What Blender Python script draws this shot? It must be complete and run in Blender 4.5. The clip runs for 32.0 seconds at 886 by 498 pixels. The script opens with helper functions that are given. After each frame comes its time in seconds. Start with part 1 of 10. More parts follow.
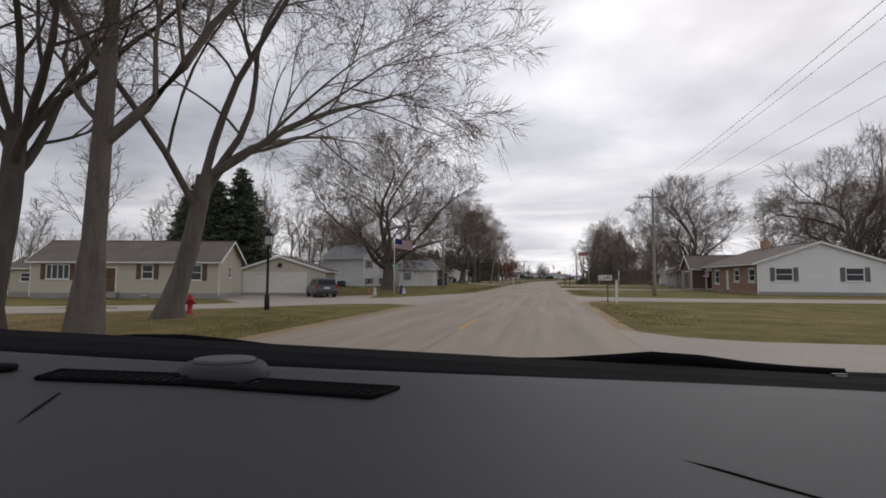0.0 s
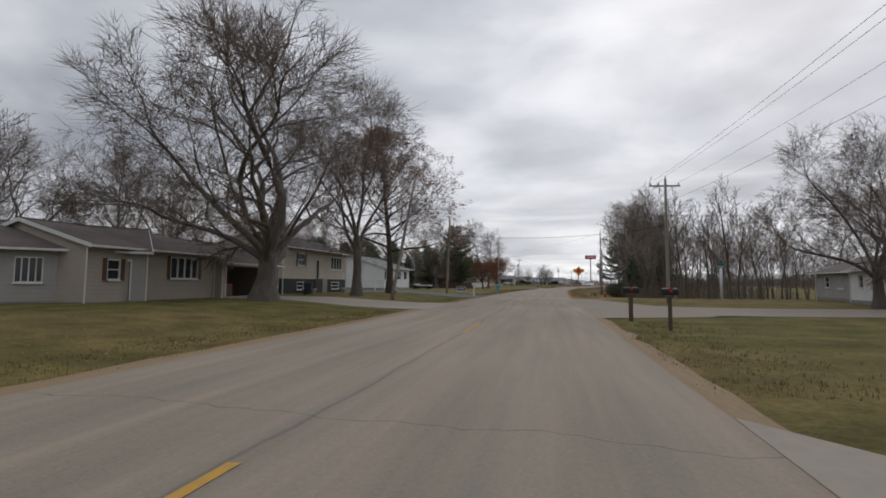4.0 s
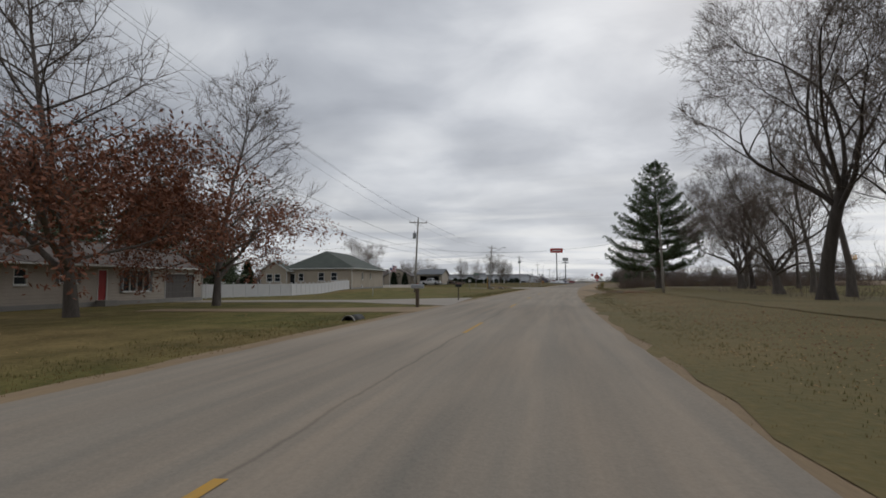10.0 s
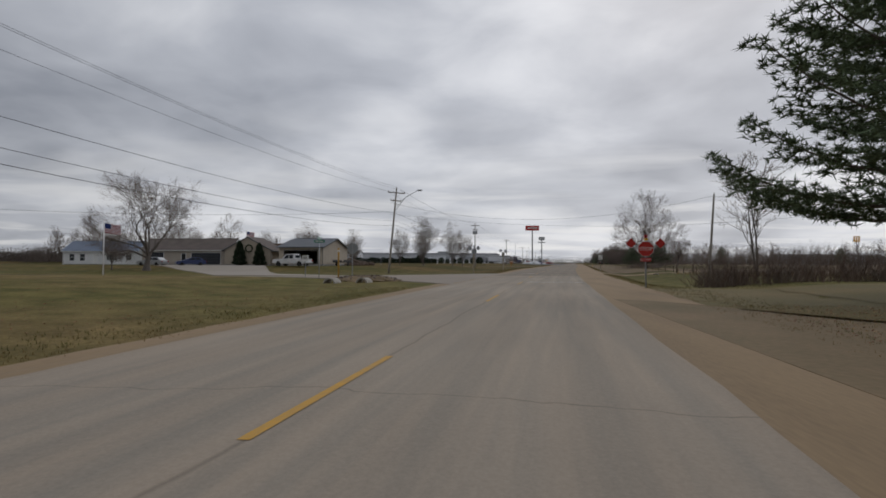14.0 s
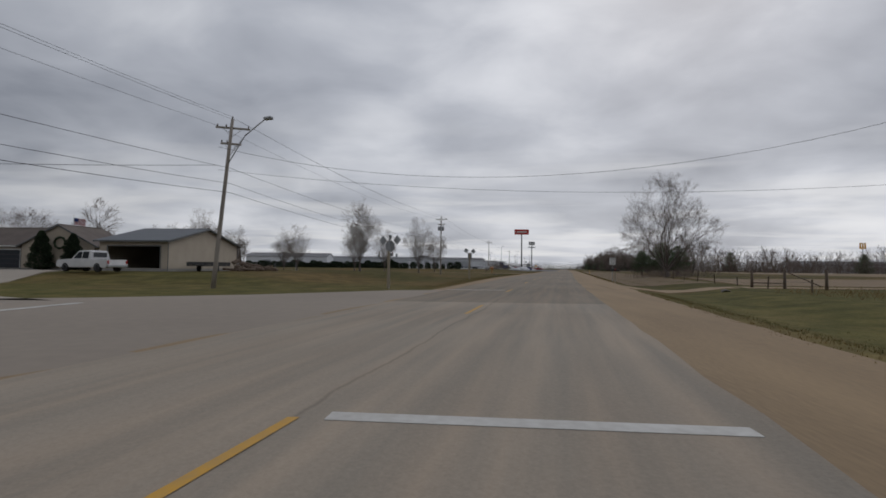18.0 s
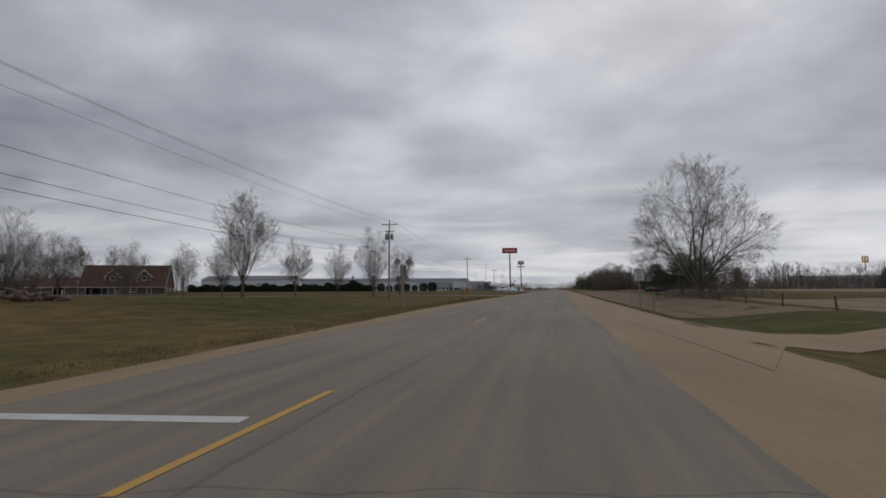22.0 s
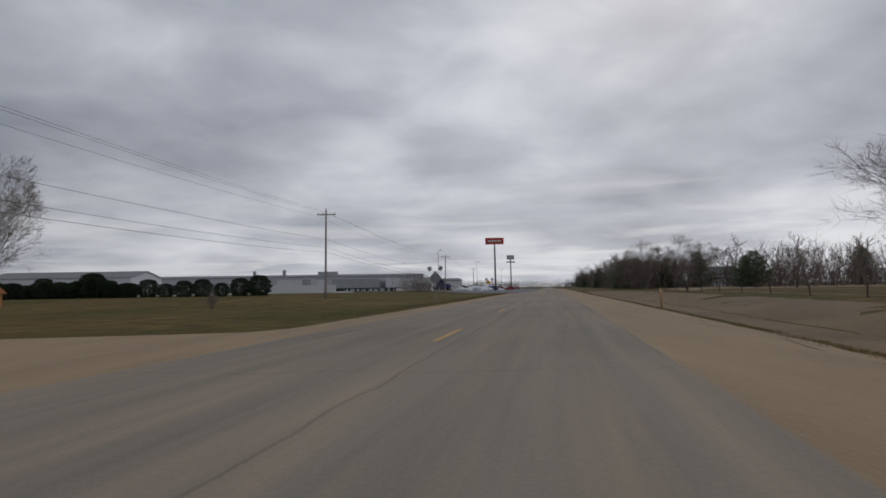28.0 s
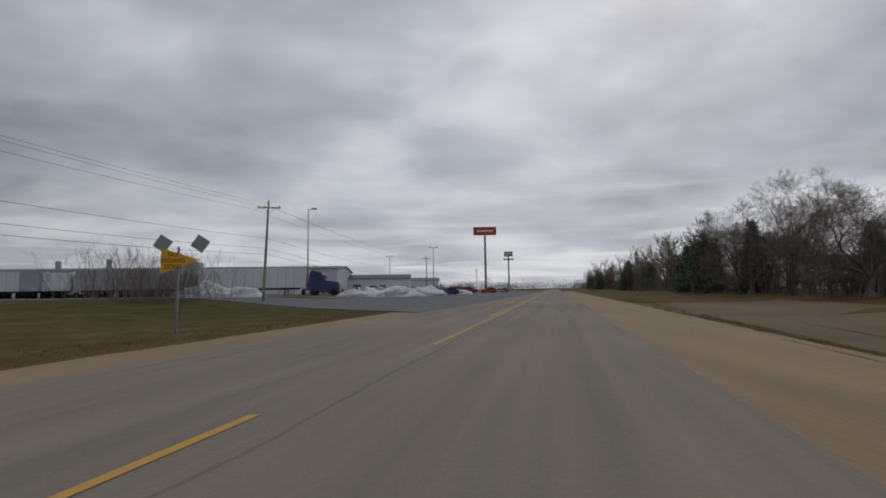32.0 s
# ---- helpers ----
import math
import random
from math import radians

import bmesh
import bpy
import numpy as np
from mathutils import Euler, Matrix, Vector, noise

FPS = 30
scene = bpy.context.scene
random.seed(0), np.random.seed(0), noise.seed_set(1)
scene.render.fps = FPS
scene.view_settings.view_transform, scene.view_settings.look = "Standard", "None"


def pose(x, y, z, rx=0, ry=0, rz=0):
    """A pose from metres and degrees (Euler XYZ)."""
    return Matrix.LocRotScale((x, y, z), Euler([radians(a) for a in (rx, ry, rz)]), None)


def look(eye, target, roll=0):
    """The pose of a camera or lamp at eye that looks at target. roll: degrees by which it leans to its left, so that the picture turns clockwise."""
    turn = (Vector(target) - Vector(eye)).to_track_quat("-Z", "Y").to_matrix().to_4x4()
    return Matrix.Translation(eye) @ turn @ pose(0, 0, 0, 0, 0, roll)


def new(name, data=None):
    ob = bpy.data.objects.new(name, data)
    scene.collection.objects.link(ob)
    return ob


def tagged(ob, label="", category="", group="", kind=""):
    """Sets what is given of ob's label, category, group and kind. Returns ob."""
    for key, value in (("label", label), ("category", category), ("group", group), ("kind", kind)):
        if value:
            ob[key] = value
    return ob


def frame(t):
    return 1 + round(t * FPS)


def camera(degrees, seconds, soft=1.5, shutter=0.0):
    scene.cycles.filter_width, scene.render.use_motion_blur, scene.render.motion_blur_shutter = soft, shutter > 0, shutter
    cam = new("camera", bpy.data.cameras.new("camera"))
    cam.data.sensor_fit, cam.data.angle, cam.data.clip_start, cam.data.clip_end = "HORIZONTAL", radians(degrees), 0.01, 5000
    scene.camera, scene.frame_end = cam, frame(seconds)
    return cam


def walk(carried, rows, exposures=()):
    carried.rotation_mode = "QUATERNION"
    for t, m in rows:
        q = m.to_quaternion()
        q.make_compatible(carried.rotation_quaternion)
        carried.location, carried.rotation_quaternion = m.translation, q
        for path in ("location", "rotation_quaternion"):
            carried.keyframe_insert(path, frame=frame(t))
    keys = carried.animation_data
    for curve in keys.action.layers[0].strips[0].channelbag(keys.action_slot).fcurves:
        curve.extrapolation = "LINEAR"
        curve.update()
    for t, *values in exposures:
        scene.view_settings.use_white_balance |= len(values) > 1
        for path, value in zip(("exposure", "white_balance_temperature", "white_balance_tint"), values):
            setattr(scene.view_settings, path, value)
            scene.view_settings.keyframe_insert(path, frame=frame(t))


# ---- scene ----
cam = camera(88.06, 32.0, soft=1.7)
# seconds, place, and the turn to the left, up and over, in degrees
PATH = [
    (0, 0.01, 0.02, 1.350, 13.13, 3.59, 0.24),
    (0.5, 0.01, 7.77, 1.350, 13.05, 3.93, -0.08),
    (1, -0.04, 15.32, 1.350, 13.11, 4.08, 0.31),
    (1.5, -0.14, 23.01, 1.350, 13.75, 3.51, 0.43),
    (2, -0.20, 30.48, 1.350, 13.36, 4.21, 0.58),
    (2.5, -0.21, 37.84, 1.350, 13.19, 3.87, 0.61),
    (4.5, -0.46, 69.41, 1.350, 13.61, 4.30, 0.39),
    (5, -0.59, 77.54, 1.350, 13.44, 4.28, 0.53),
    (5.5, -0.68, 85.11, 1.350, 13.39, 3.96, 0.39),
    (6, -0.78, 93.30, 1.350, 13.37, 3.83, 0.61),
    (6.5, -0.70, 101.38, 1.350, 13.48, 3.98, 0.79),
    (7, -0.87, 109.64, 1.350, 13.09, 4.25, 0.68),
    (7.5, -0.85, 118.15, 1.350, 12.47, 4.15, 0.37),
    (8, -0.78, 127.10, 1.350, 11.77, 3.95, 0.16),
    (8.5, -0.50, 135.65, 1.350, 10.86, 4.26, 0.25),
    (9, -0.17, 143.54, 1.350, 9.97, 4.26, -0.01),
    (9.5, 0.35, 151.81, 1.350, 9.39, 3.46, -0.01),
    (10, 0.88, 160.00, 1.350, 8.94, 4.13, -0.37),
    (10.5, 1.45, 168.24, 1.350, 8.55, 4.06, -1.10),
    (11, 1.98, 176.03, 1.350, 8.03, 3.81, -0.71),
    (11.5, 2.71, 183.82, 1.350, 7.62, 3.42, -0.76),
    (12, 3.52, 191.37, 1.350, 7.03, 3.31, -0.70),
    (12.5, 4.34, 198.64, 1.350, 6.66, 3.12, -0.34),
    (13, 5.14, 205.57, 1.350, 6.58, 2.05, -0.02),
    (13.5, 5.87, 211.88, 1.350, 6.38, 1.69, 0.09),
    (15.5, 8.35, 231.69, 1.350, 5.32, 0.30, 0.57),
    (16, 8.86, 235.40, 1.350, 5.19, -0.39, 0.60),
    (16.5, 9.30, 238.47, 1.350, 5.19, -0.30, 0.71),
    (17, 9.66, 240.94, 1.350, 5.21, -0.49, 0.83),
    (17.5, 9.94, 242.90, 1.350, 5.12, 1.62, 0.76),
    (18, 10.20, 244.65, 1.350, 5.00, 2.26, 0.63),
    (18.5, 10.46, 246.40, 1.350, 4.87, 2.95, 0.29),
    (19, 10.76, 248.28, 1.350, 4.76, 3.70, 0.07),
    (19.5, 11.08, 250.42, 1.350, 4.63, 4.26, -0.13),
    (20, 11.47, 252.84, 1.350, 4.51, 4.62, -0.27),
    (20.5, 11.92, 255.58, 1.350, 4.34, 4.86, -0.37),
    (21, 12.47, 258.74, 1.350, 4.12, 4.94, -0.41),
    (21.5, 13.12, 262.70, 1.350, 3.94, 4.94, -0.23),
    (22, 13.88, 267.25, 1.350, 3.80, 4.96, -0.34),
    (22.5, 14.69, 272.10, 1.350, 3.68, 5.09, -0.62),
    (23, 15.49, 277.29, 1.350, 3.56, 5.05, -0.68),
    (23.5, 16.38, 282.79, 1.350, 3.47, 5.05, -0.72),
    (24, 17.35, 288.41, 1.349, 3.45, 5.01, -0.86),
    (24.5, 18.34, 294.46, 1.345, 3.40, 5.03, -0.99),
    (25, 19.38, 300.72, 1.338, 3.36, 4.86, -1.17),
    (25.5, 20.47, 307.40, 1.328, 3.37, 4.88, -1.32),
    (27.5, 26.53, 339.75, 1.272, 3.25, 5.09, -0.91),
    (28, 28.04, 347.62, 1.258, 3.22, 4.90, -0.98),
    (28.5, 29.65, 355.92, 1.244, 3.32, 4.90, -0.96),
    (29, 31.28, 364.25, 1.228, 3.43, 5.16, -0.79),
    (29.5, 32.90, 372.82, 1.215, 3.47, 5.09, -0.97),
    (30, 34.43, 382.13, 1.207, 3.57, 4.92, -0.80),
    (30.5, 35.93, 391.11, 1.205, 3.76, 5.05, -0.99),
    (31, 37.48, 400.02, 1.205, 3.78, 5.11, -1.03),
    (31.5, 39.15, 409.16, 1.205, 3.88, 4.96, -0.83),
    (32, 40.88, 418.50, 1.205, 3.85, 5.07, -0.78),
]


def cam_pose(x, y, z, yaw, pitch, roll):
    a, b = radians(yaw), radians(pitch)
    eye = Vector((x, y, z))
    return look(eye, eye + Vector((-math.sin(a) * math.cos(b), math.cos(a) * math.cos(b), math.sin(b))), roll)


EXPOSURES = [(0, 0.08, 6500, 13), (2, 0.0, 6400, 10), (5, -0.08, 6400, 11), (9, -0.25, 6350, 9), (12, -0.32, 6350, 10), (16, -0.4, 6300, 11), (20, -0.52, 6250, 11), (23, -0.55, 6250, 11), (25, -0.46, 6250, 11), (29, -0.52, 6250, 11), (32, -0.5, 6250, 11)]
walk(cam, [(row[0], cam_pose(*row[1:])) for row in PATH], EXPOSURES)

# ---- light ----
SUN_AZ, SUN_EL = 25.0, 38.0
world = bpy.data.worlds.new("overcast_sky")
scene.world = world
world.use_nodes = True
wn, wl = world.node_tree.nodes, world.node_tree.links
wn.clear()


def wnode(kind, **values):
    n = wn.new(kind)
    for k, v in values.items():
        n.inputs[k].default_value = v
    return n


sky = wn.new("ShaderNodeTexSky")
sky.sky_type, sky.sun_disc = "NISHITA", False
sky.sun_elevation, sky.sun_rotation = radians(SUN_EL), radians(SUN_AZ)
sky.dust_density, sky.air_density = 4.0, 1.0
tc = wn.new("ShaderNodeTexCoord")
sep = wn.new("ShaderNodeSeparateXYZ")
# the deck's banks lie across the way, long from side to side
bank = wn.new("ShaderNodeVectorMath")
bank.operation = "MULTIPLY"
bank.inputs[1].default_value = (1.0, 1.88, 1.0)
wl.new(tc.outputs["Generated"], bank.inputs[0])
even = wn.new("ShaderNodeVectorMath")
even.operation = "NORMALIZE"
wl.new(bank.outputs[0], even.inputs[0])
wl.new(even.outputs[0], sep.inputs[0])


def wmath(op, a, b=None):
    n = wn.new("ShaderNodeMath")
    n.operation = op
    for i, v in enumerate((a, b)):
        if v is None:
            continue
        if isinstance(v, (int, float)):
            n.inputs[i].default_value = v
        else:
            wl.new(v, n.inputs[i])
    return n.outputs[0]


up = wmath("MAXIMUM", sep.outputs["Z"], 0.0)
den = wmath("ADD", up, 0.2)
cx, cy = wmath("DIVIDE", sep.outputs["X"], den), wmath("DIVIDE", sep.outputs["Y"], den)
comb = wn.new("ShaderNodeCombineXYZ")
wl.new(cx, comb.inputs[0])
wl.new(cy, comb.inputs[1])


def wnoise(scale, detail, rough, distort, stretch):
    mp = wn.new("ShaderNodeMapping")
    mp.inputs["Scale"].default_value = stretch
    wl.new(comb.outputs[0], mp.inputs["Vector"])
    n = wn.new("ShaderNodeTexNoise")
    for k, v in (("Scale", scale), ("Detail", detail), ("Roughness", rough), ("Distortion", distort)):
        n.inputs[k].default_value = v
    wl.new(mp.outputs[0], n.inputs["Vector"])
    return n.outputs["Fac"]


big = wnoise(0.8, 4.0, 0.45, 0.3, (1.0, 0.8, 1.0))
small = wnoise(2.3, 5.0, 0.5, 0.3, (1.0, 0.85, 1.0))
clouds = wmath("ADD", wmath("MULTIPLY", big, 0.68), wmath("MULTIPLY", small, 0.32))
ramp = wn.new("ShaderNodeValToRGB")
wl.new(clouds, ramp.inputs[0])
el = ramp.color_ramp.elements
el[0].position, el[0].color = 0.37, (0.37, 0.39, 0.435, 1)
el[1].position, el[1].color = 0.65, (1.02, 1.025, 1.04, 1)
mid = el.new(0.5)
mid.color = (0.60, 0.62, 0.665, 1)
# a lighter band low over the horizon and below it, where thin cloud lets light through
low = wn.new("ShaderNodeMapRange")
low.inputs["From Min"].default_value, low.inputs["From Max"].default_value = 0.0, 0.2
low.inputs["To Min"].default_value, low.inputs["To Max"].default_value = 1.0, 0.0
wl.new(sep.outputs["Z"], low.inputs["Value"])
den2 = wmath("ADD", up, 0.035)
comb2 = wn.new("ShaderNodeCombineXYZ")
wl.new(wmath("DIVIDE", sep.outputs["X"], den2), comb2.inputs[0])
wl.new(wmath("DIVIDE", sep.outputs["Y"], den2), comb2.inputs[1])
streak = wn.new("ShaderNodeTexNoise")
for k, v in (("Scale", 0.42), ("Detail", 5.0), ("Roughness", 0.5), ("Distortion", 0.5)):
    streak.inputs[k].default_value = v
wl.new(comb2.outputs[0], streak.inputs["Vector"])
slit = wn.new("ShaderNodeMapRange")
slit.inputs["From Min"].default_value, slit.inputs["From Max"].default_value = 0.47, 0.66
slit.inputs["To Min"].default_value, slit.inputs["To Max"].default_value = 0.0, 1.0
wl.new(streak.outputs["Fac"], slit.inputs["Value"])
gap = wmath("MULTIPLY", low.outputs[0], wmath("ADD", wmath("MULTIPLY", slit.outputs[0], 0.85), 0.12))
mixlow = wn.new("ShaderNodeMixRGB")
mixlow.inputs["Color2"].default_value = (0.98, 0.97, 0.95, 1)
wl.new(gap, mixlow.inputs["Fac"])
wl.new(ramp.outputs[0], mixlow.inputs["Color1"])
# the zenith is brighter than the flanks under a thick deck
zen = wn.new("ShaderNodeMapRange")
zen.inputs["From Min"].default_value, zen.inputs["From Max"].default_value = 0.12, 0.9
zen.inputs["To Min"].default_value, zen.inputs["To Max"].default_value = 1.0, 1.08
wl.new(sep.outputs["Z"], zen.inputs["Value"])
deck = wn.new("ShaderNodeMixRGB")
deck.blend_type = "MULTIPLY"
deck.inputs["Fac"].default_value = 1.0
wl.new(mixlow.outputs[0], deck.inputs["Color1"])
wl.new(zen.outputs[0], deck.inputs["Color2"])
toward = wn.new("ShaderNodeVectorMath")
toward.operation = "DOT_PRODUCT"
toward.inputs[1].default_value = (math.sin(radians(SUN_AZ + 12)), math.cos(radians(SUN_AZ + 12)), 0.0)
wl.new(tc.outputs["Generated"], toward.inputs[0])
thin = wn.new("ShaderNodeMapRange")
thin.inputs["From Min"].default_value, thin.inputs["From Max"].default_value = 0.0, 1.0
thin.inputs["To Min"].default_value, thin.inputs["To Max"].default_value = 0.86, 1.12
wl.new(toward.outputs["Value"], thin.inputs["Value"])
lit = wn.new("ShaderNodeMixRGB")
lit.blend_type = "MULTIPLY"
lit.inputs["Fac"].default_value = 1.0
wl.new(deck.outputs[0], lit.inputs["Color1"])
wl.new(thin.outputs[0], lit.inputs["Color2"])
deck = lit
bg_sky, bg_deck = wnode("ShaderNodeBackground", Strength=0.05), wnode("ShaderNodeBackground", Strength=1.06)
wl.new(sky.outputs[0], bg_sky.inputs["Color"])
wl.new(deck.outputs[0], bg_deck.inputs["Color"])
both = wn.new("ShaderNodeMixShader")
both.inputs["Fac"].default_value = 0.9
wl.new(bg_sky.outputs[0], both.inputs[1])
wl.new(bg_deck.outputs[0], both.inputs[2])
wl.new(both.outputs[0], wn.new("ShaderNodeOutputWorld").inputs[0])

sun = new("sun", bpy.data.lights.new("sun", "SUN"))
sun.data.energy, sun.data.angle, sun.data.color = 0.5, radians(25), (1.0, 0.98, 0.95)
sun.matrix_world = look((0, 0, 60), (-math.sin(radians(SUN_AZ)) * 60, -math.cos(radians(SUN_AZ)) * 60, 60 - 60 * math.tan(radians(SUN_EL))))

# ---- materials ----


def material(name, base, dark=None, rough=0.8, scale=1.0, fine=12.0, bump=0.0, metal=0.0, world_space=False, island=0.0, lap=0.0, spec=0.35, thing=0.0, grain=(1, 1, 1)):
    """A procedural surface: two scales of variation between base and dark, a fine relief, and laps for siding."""
    m = bpy.data.materials.new(name)
    m.use_nodes = True
    nt = m.node_tree
    n, l = nt.nodes, nt.links
    p = n["Principled BSDF"]
    p.inputs["Metallic"].default_value = metal
    p.inputs["Specular IOR Level"].default_value = spec
    dark = dark or tuple(c * 0.72 for c in base)
    if world_space:
        co = n.new("ShaderNodeNewGeometry").outputs["Position"]
    else:
        co = n.new("ShaderNodeTexCoord").outputs["Object"]
    mp = n.new("ShaderNodeMapping")
    mp.inputs["Scale"].default_value = grain
    l.new(co, mp.inputs["Vector"])
    a, b = n.new("ShaderNodeTexNoise"), n.new("ShaderNodeTexNoise")
    for tex, s, d in ((a, scale, 3.0), (b, fine, 5.0)):
        tex.inputs["Scale"].default_value, tex.inputs["Detail"].default_value = s, d
        l.new(mp.outputs[0], tex.inputs["Vector"])
    add = n.new("ShaderNodeMath")
    add.operation = "MULTIPLY_ADD"
    add.inputs[1].default_value = 0.55
    l.new(a.outputs["Fac"], add.inputs[0])
    half = n.new("ShaderNodeMath")
    half.operation = "MULTIPLY"
    half.inputs[1].default_value = 0.45
    l.new(b.outputs["Fac"], half.inputs[0])
    l.new(half.outputs[0], add.inputs[2])
    rng = n.new("ShaderNodeMapRange")
    rng.inputs["From Min"].default_value, rng.inputs["From Max"].default_value = 0.32, 0.68
    l.new(add.outputs[0], rng.inputs["Value"])
    mix = n.new("ShaderNodeMixRGB")
    mix.inputs["Color1"].default_value, mix.inputs["Color2"].default_value = (*dark, 1), (*base, 1)
    l.new(rng.outputs[0], mix.inputs["Fac"])
    col = mix.outputs[0]
    if island or thing:
        rnd = n.new("ShaderNodeNewGeometry").outputs["Random Per Island"] if island else n.new("ShaderNodeObjectInfo").outputs["Random"]
        r2 = n.new("ShaderNodeMapRange")
        r2.inputs["To Min"].default_value, r2.inputs["To Max"].default_value = 1 - (island or thing), 1 + (island or thing)
        l.new(rnd, r2.inputs["Value"])
        mul = n.new("ShaderNodeMixRGB")
        mul.blend_type = "MULTIPLY"
        mul.inputs["Fac"].default_value = 1.0
        l.new(col, mul.inputs["Color1"])
        l.new(r2.outputs[0], mul.inputs["Color2"])
        col = mul.outputs[0]
    l.new(col, p.inputs["Base Color"])
    rr = n.new("ShaderNodeMapRange")
    rr.inputs["To Min"].default_value, rr.inputs["To Max"].default_value = max(0.02, rough - 0.08), min(1.0, rough + 0.08)
    l.new(b.outputs["Fac"], rr.inputs["Value"])
    l.new(rr.outputs[0], p.inputs["Roughness"])
    height = None
    if lap:
        sp = n.new("ShaderNodeSeparateXYZ")
        l.new(co, sp.inputs[0])
        fr = n.new("ShaderNodeMath")
        fr.operation = "DIVIDE"
        fr.inputs[1].default_value = lap
        l.new(sp.outputs["Z"], fr.inputs[0])
        saw = n.new("ShaderNodeMath")
        saw.operation = "FRACT"
        l.new(fr.outputs[0], saw.inputs[0])
        inv = n.new("ShaderNodeMath")
        inv.operation = "MULTIPLY"
        inv.inputs[1].default_value = -1.0
        l.new(saw.outputs[0], inv.inputs[0])
        height, dist = inv.outputs[0], 0.045
    elif bump:
        height, dist = b.outputs["Fac"], bump
    if height is not None:
        bp = n.new("ShaderNodeBump")
        bp.inputs["Strength"].default_value, bp.inputs["Distance"].default_value = 0.8, dist
        l.new(height, bp.inputs["Height"])
        l.new(bp.outputs[0], p.inputs["Normal"])
    return m


M_STRAW = material("dry_straw_grass", (0.30, 0.205, 0.082), (0.16, 0.112, 0.042), 0.95, 0.5, 7.0, 0.05, world_space=True)
M_RUST = material("rust_brown_brush", (0.205, 0.145, 0.112), (0.115, 0.08, 0.064), 0.95, 0.4, 4.0, island=0.35)
# Distance haze is put into this colour as a paler, greyer tint of the brush.
M_HAZE = material("haze_tinted_trees", (0.20, 0.185, 0.18), (0.13, 0.12, 0.12), 0.95, 0.05, 1.0, island=0.2)
M_WOODHAZE = material("brown_far_trees", (0.135, 0.110, 0.092), (0.085, 0.07, 0.06), 0.95, 0.05, 1.0, island=0.15)
M_POSTPALE = material("pale_post_wood", (0.36, 0.31, 0.23), (0.26, 0.22, 0.165), 0.9, 0.7, 18.0, 0.004, grain=(4, 4, 0.35))
M_GRASSB = material("olive_grass_blades", (0.19, 0.168, 0.062), (0.11, 0.10, 0.038), 0.95, 0.5, 7.0, island=0.3)
M_STREET = material("worn_street_asphalt", (0.31, 0.262, 0.212), (0.245, 0.208, 0.17), 0.9, 0.12, 3.0, 0.006, world_space=True)


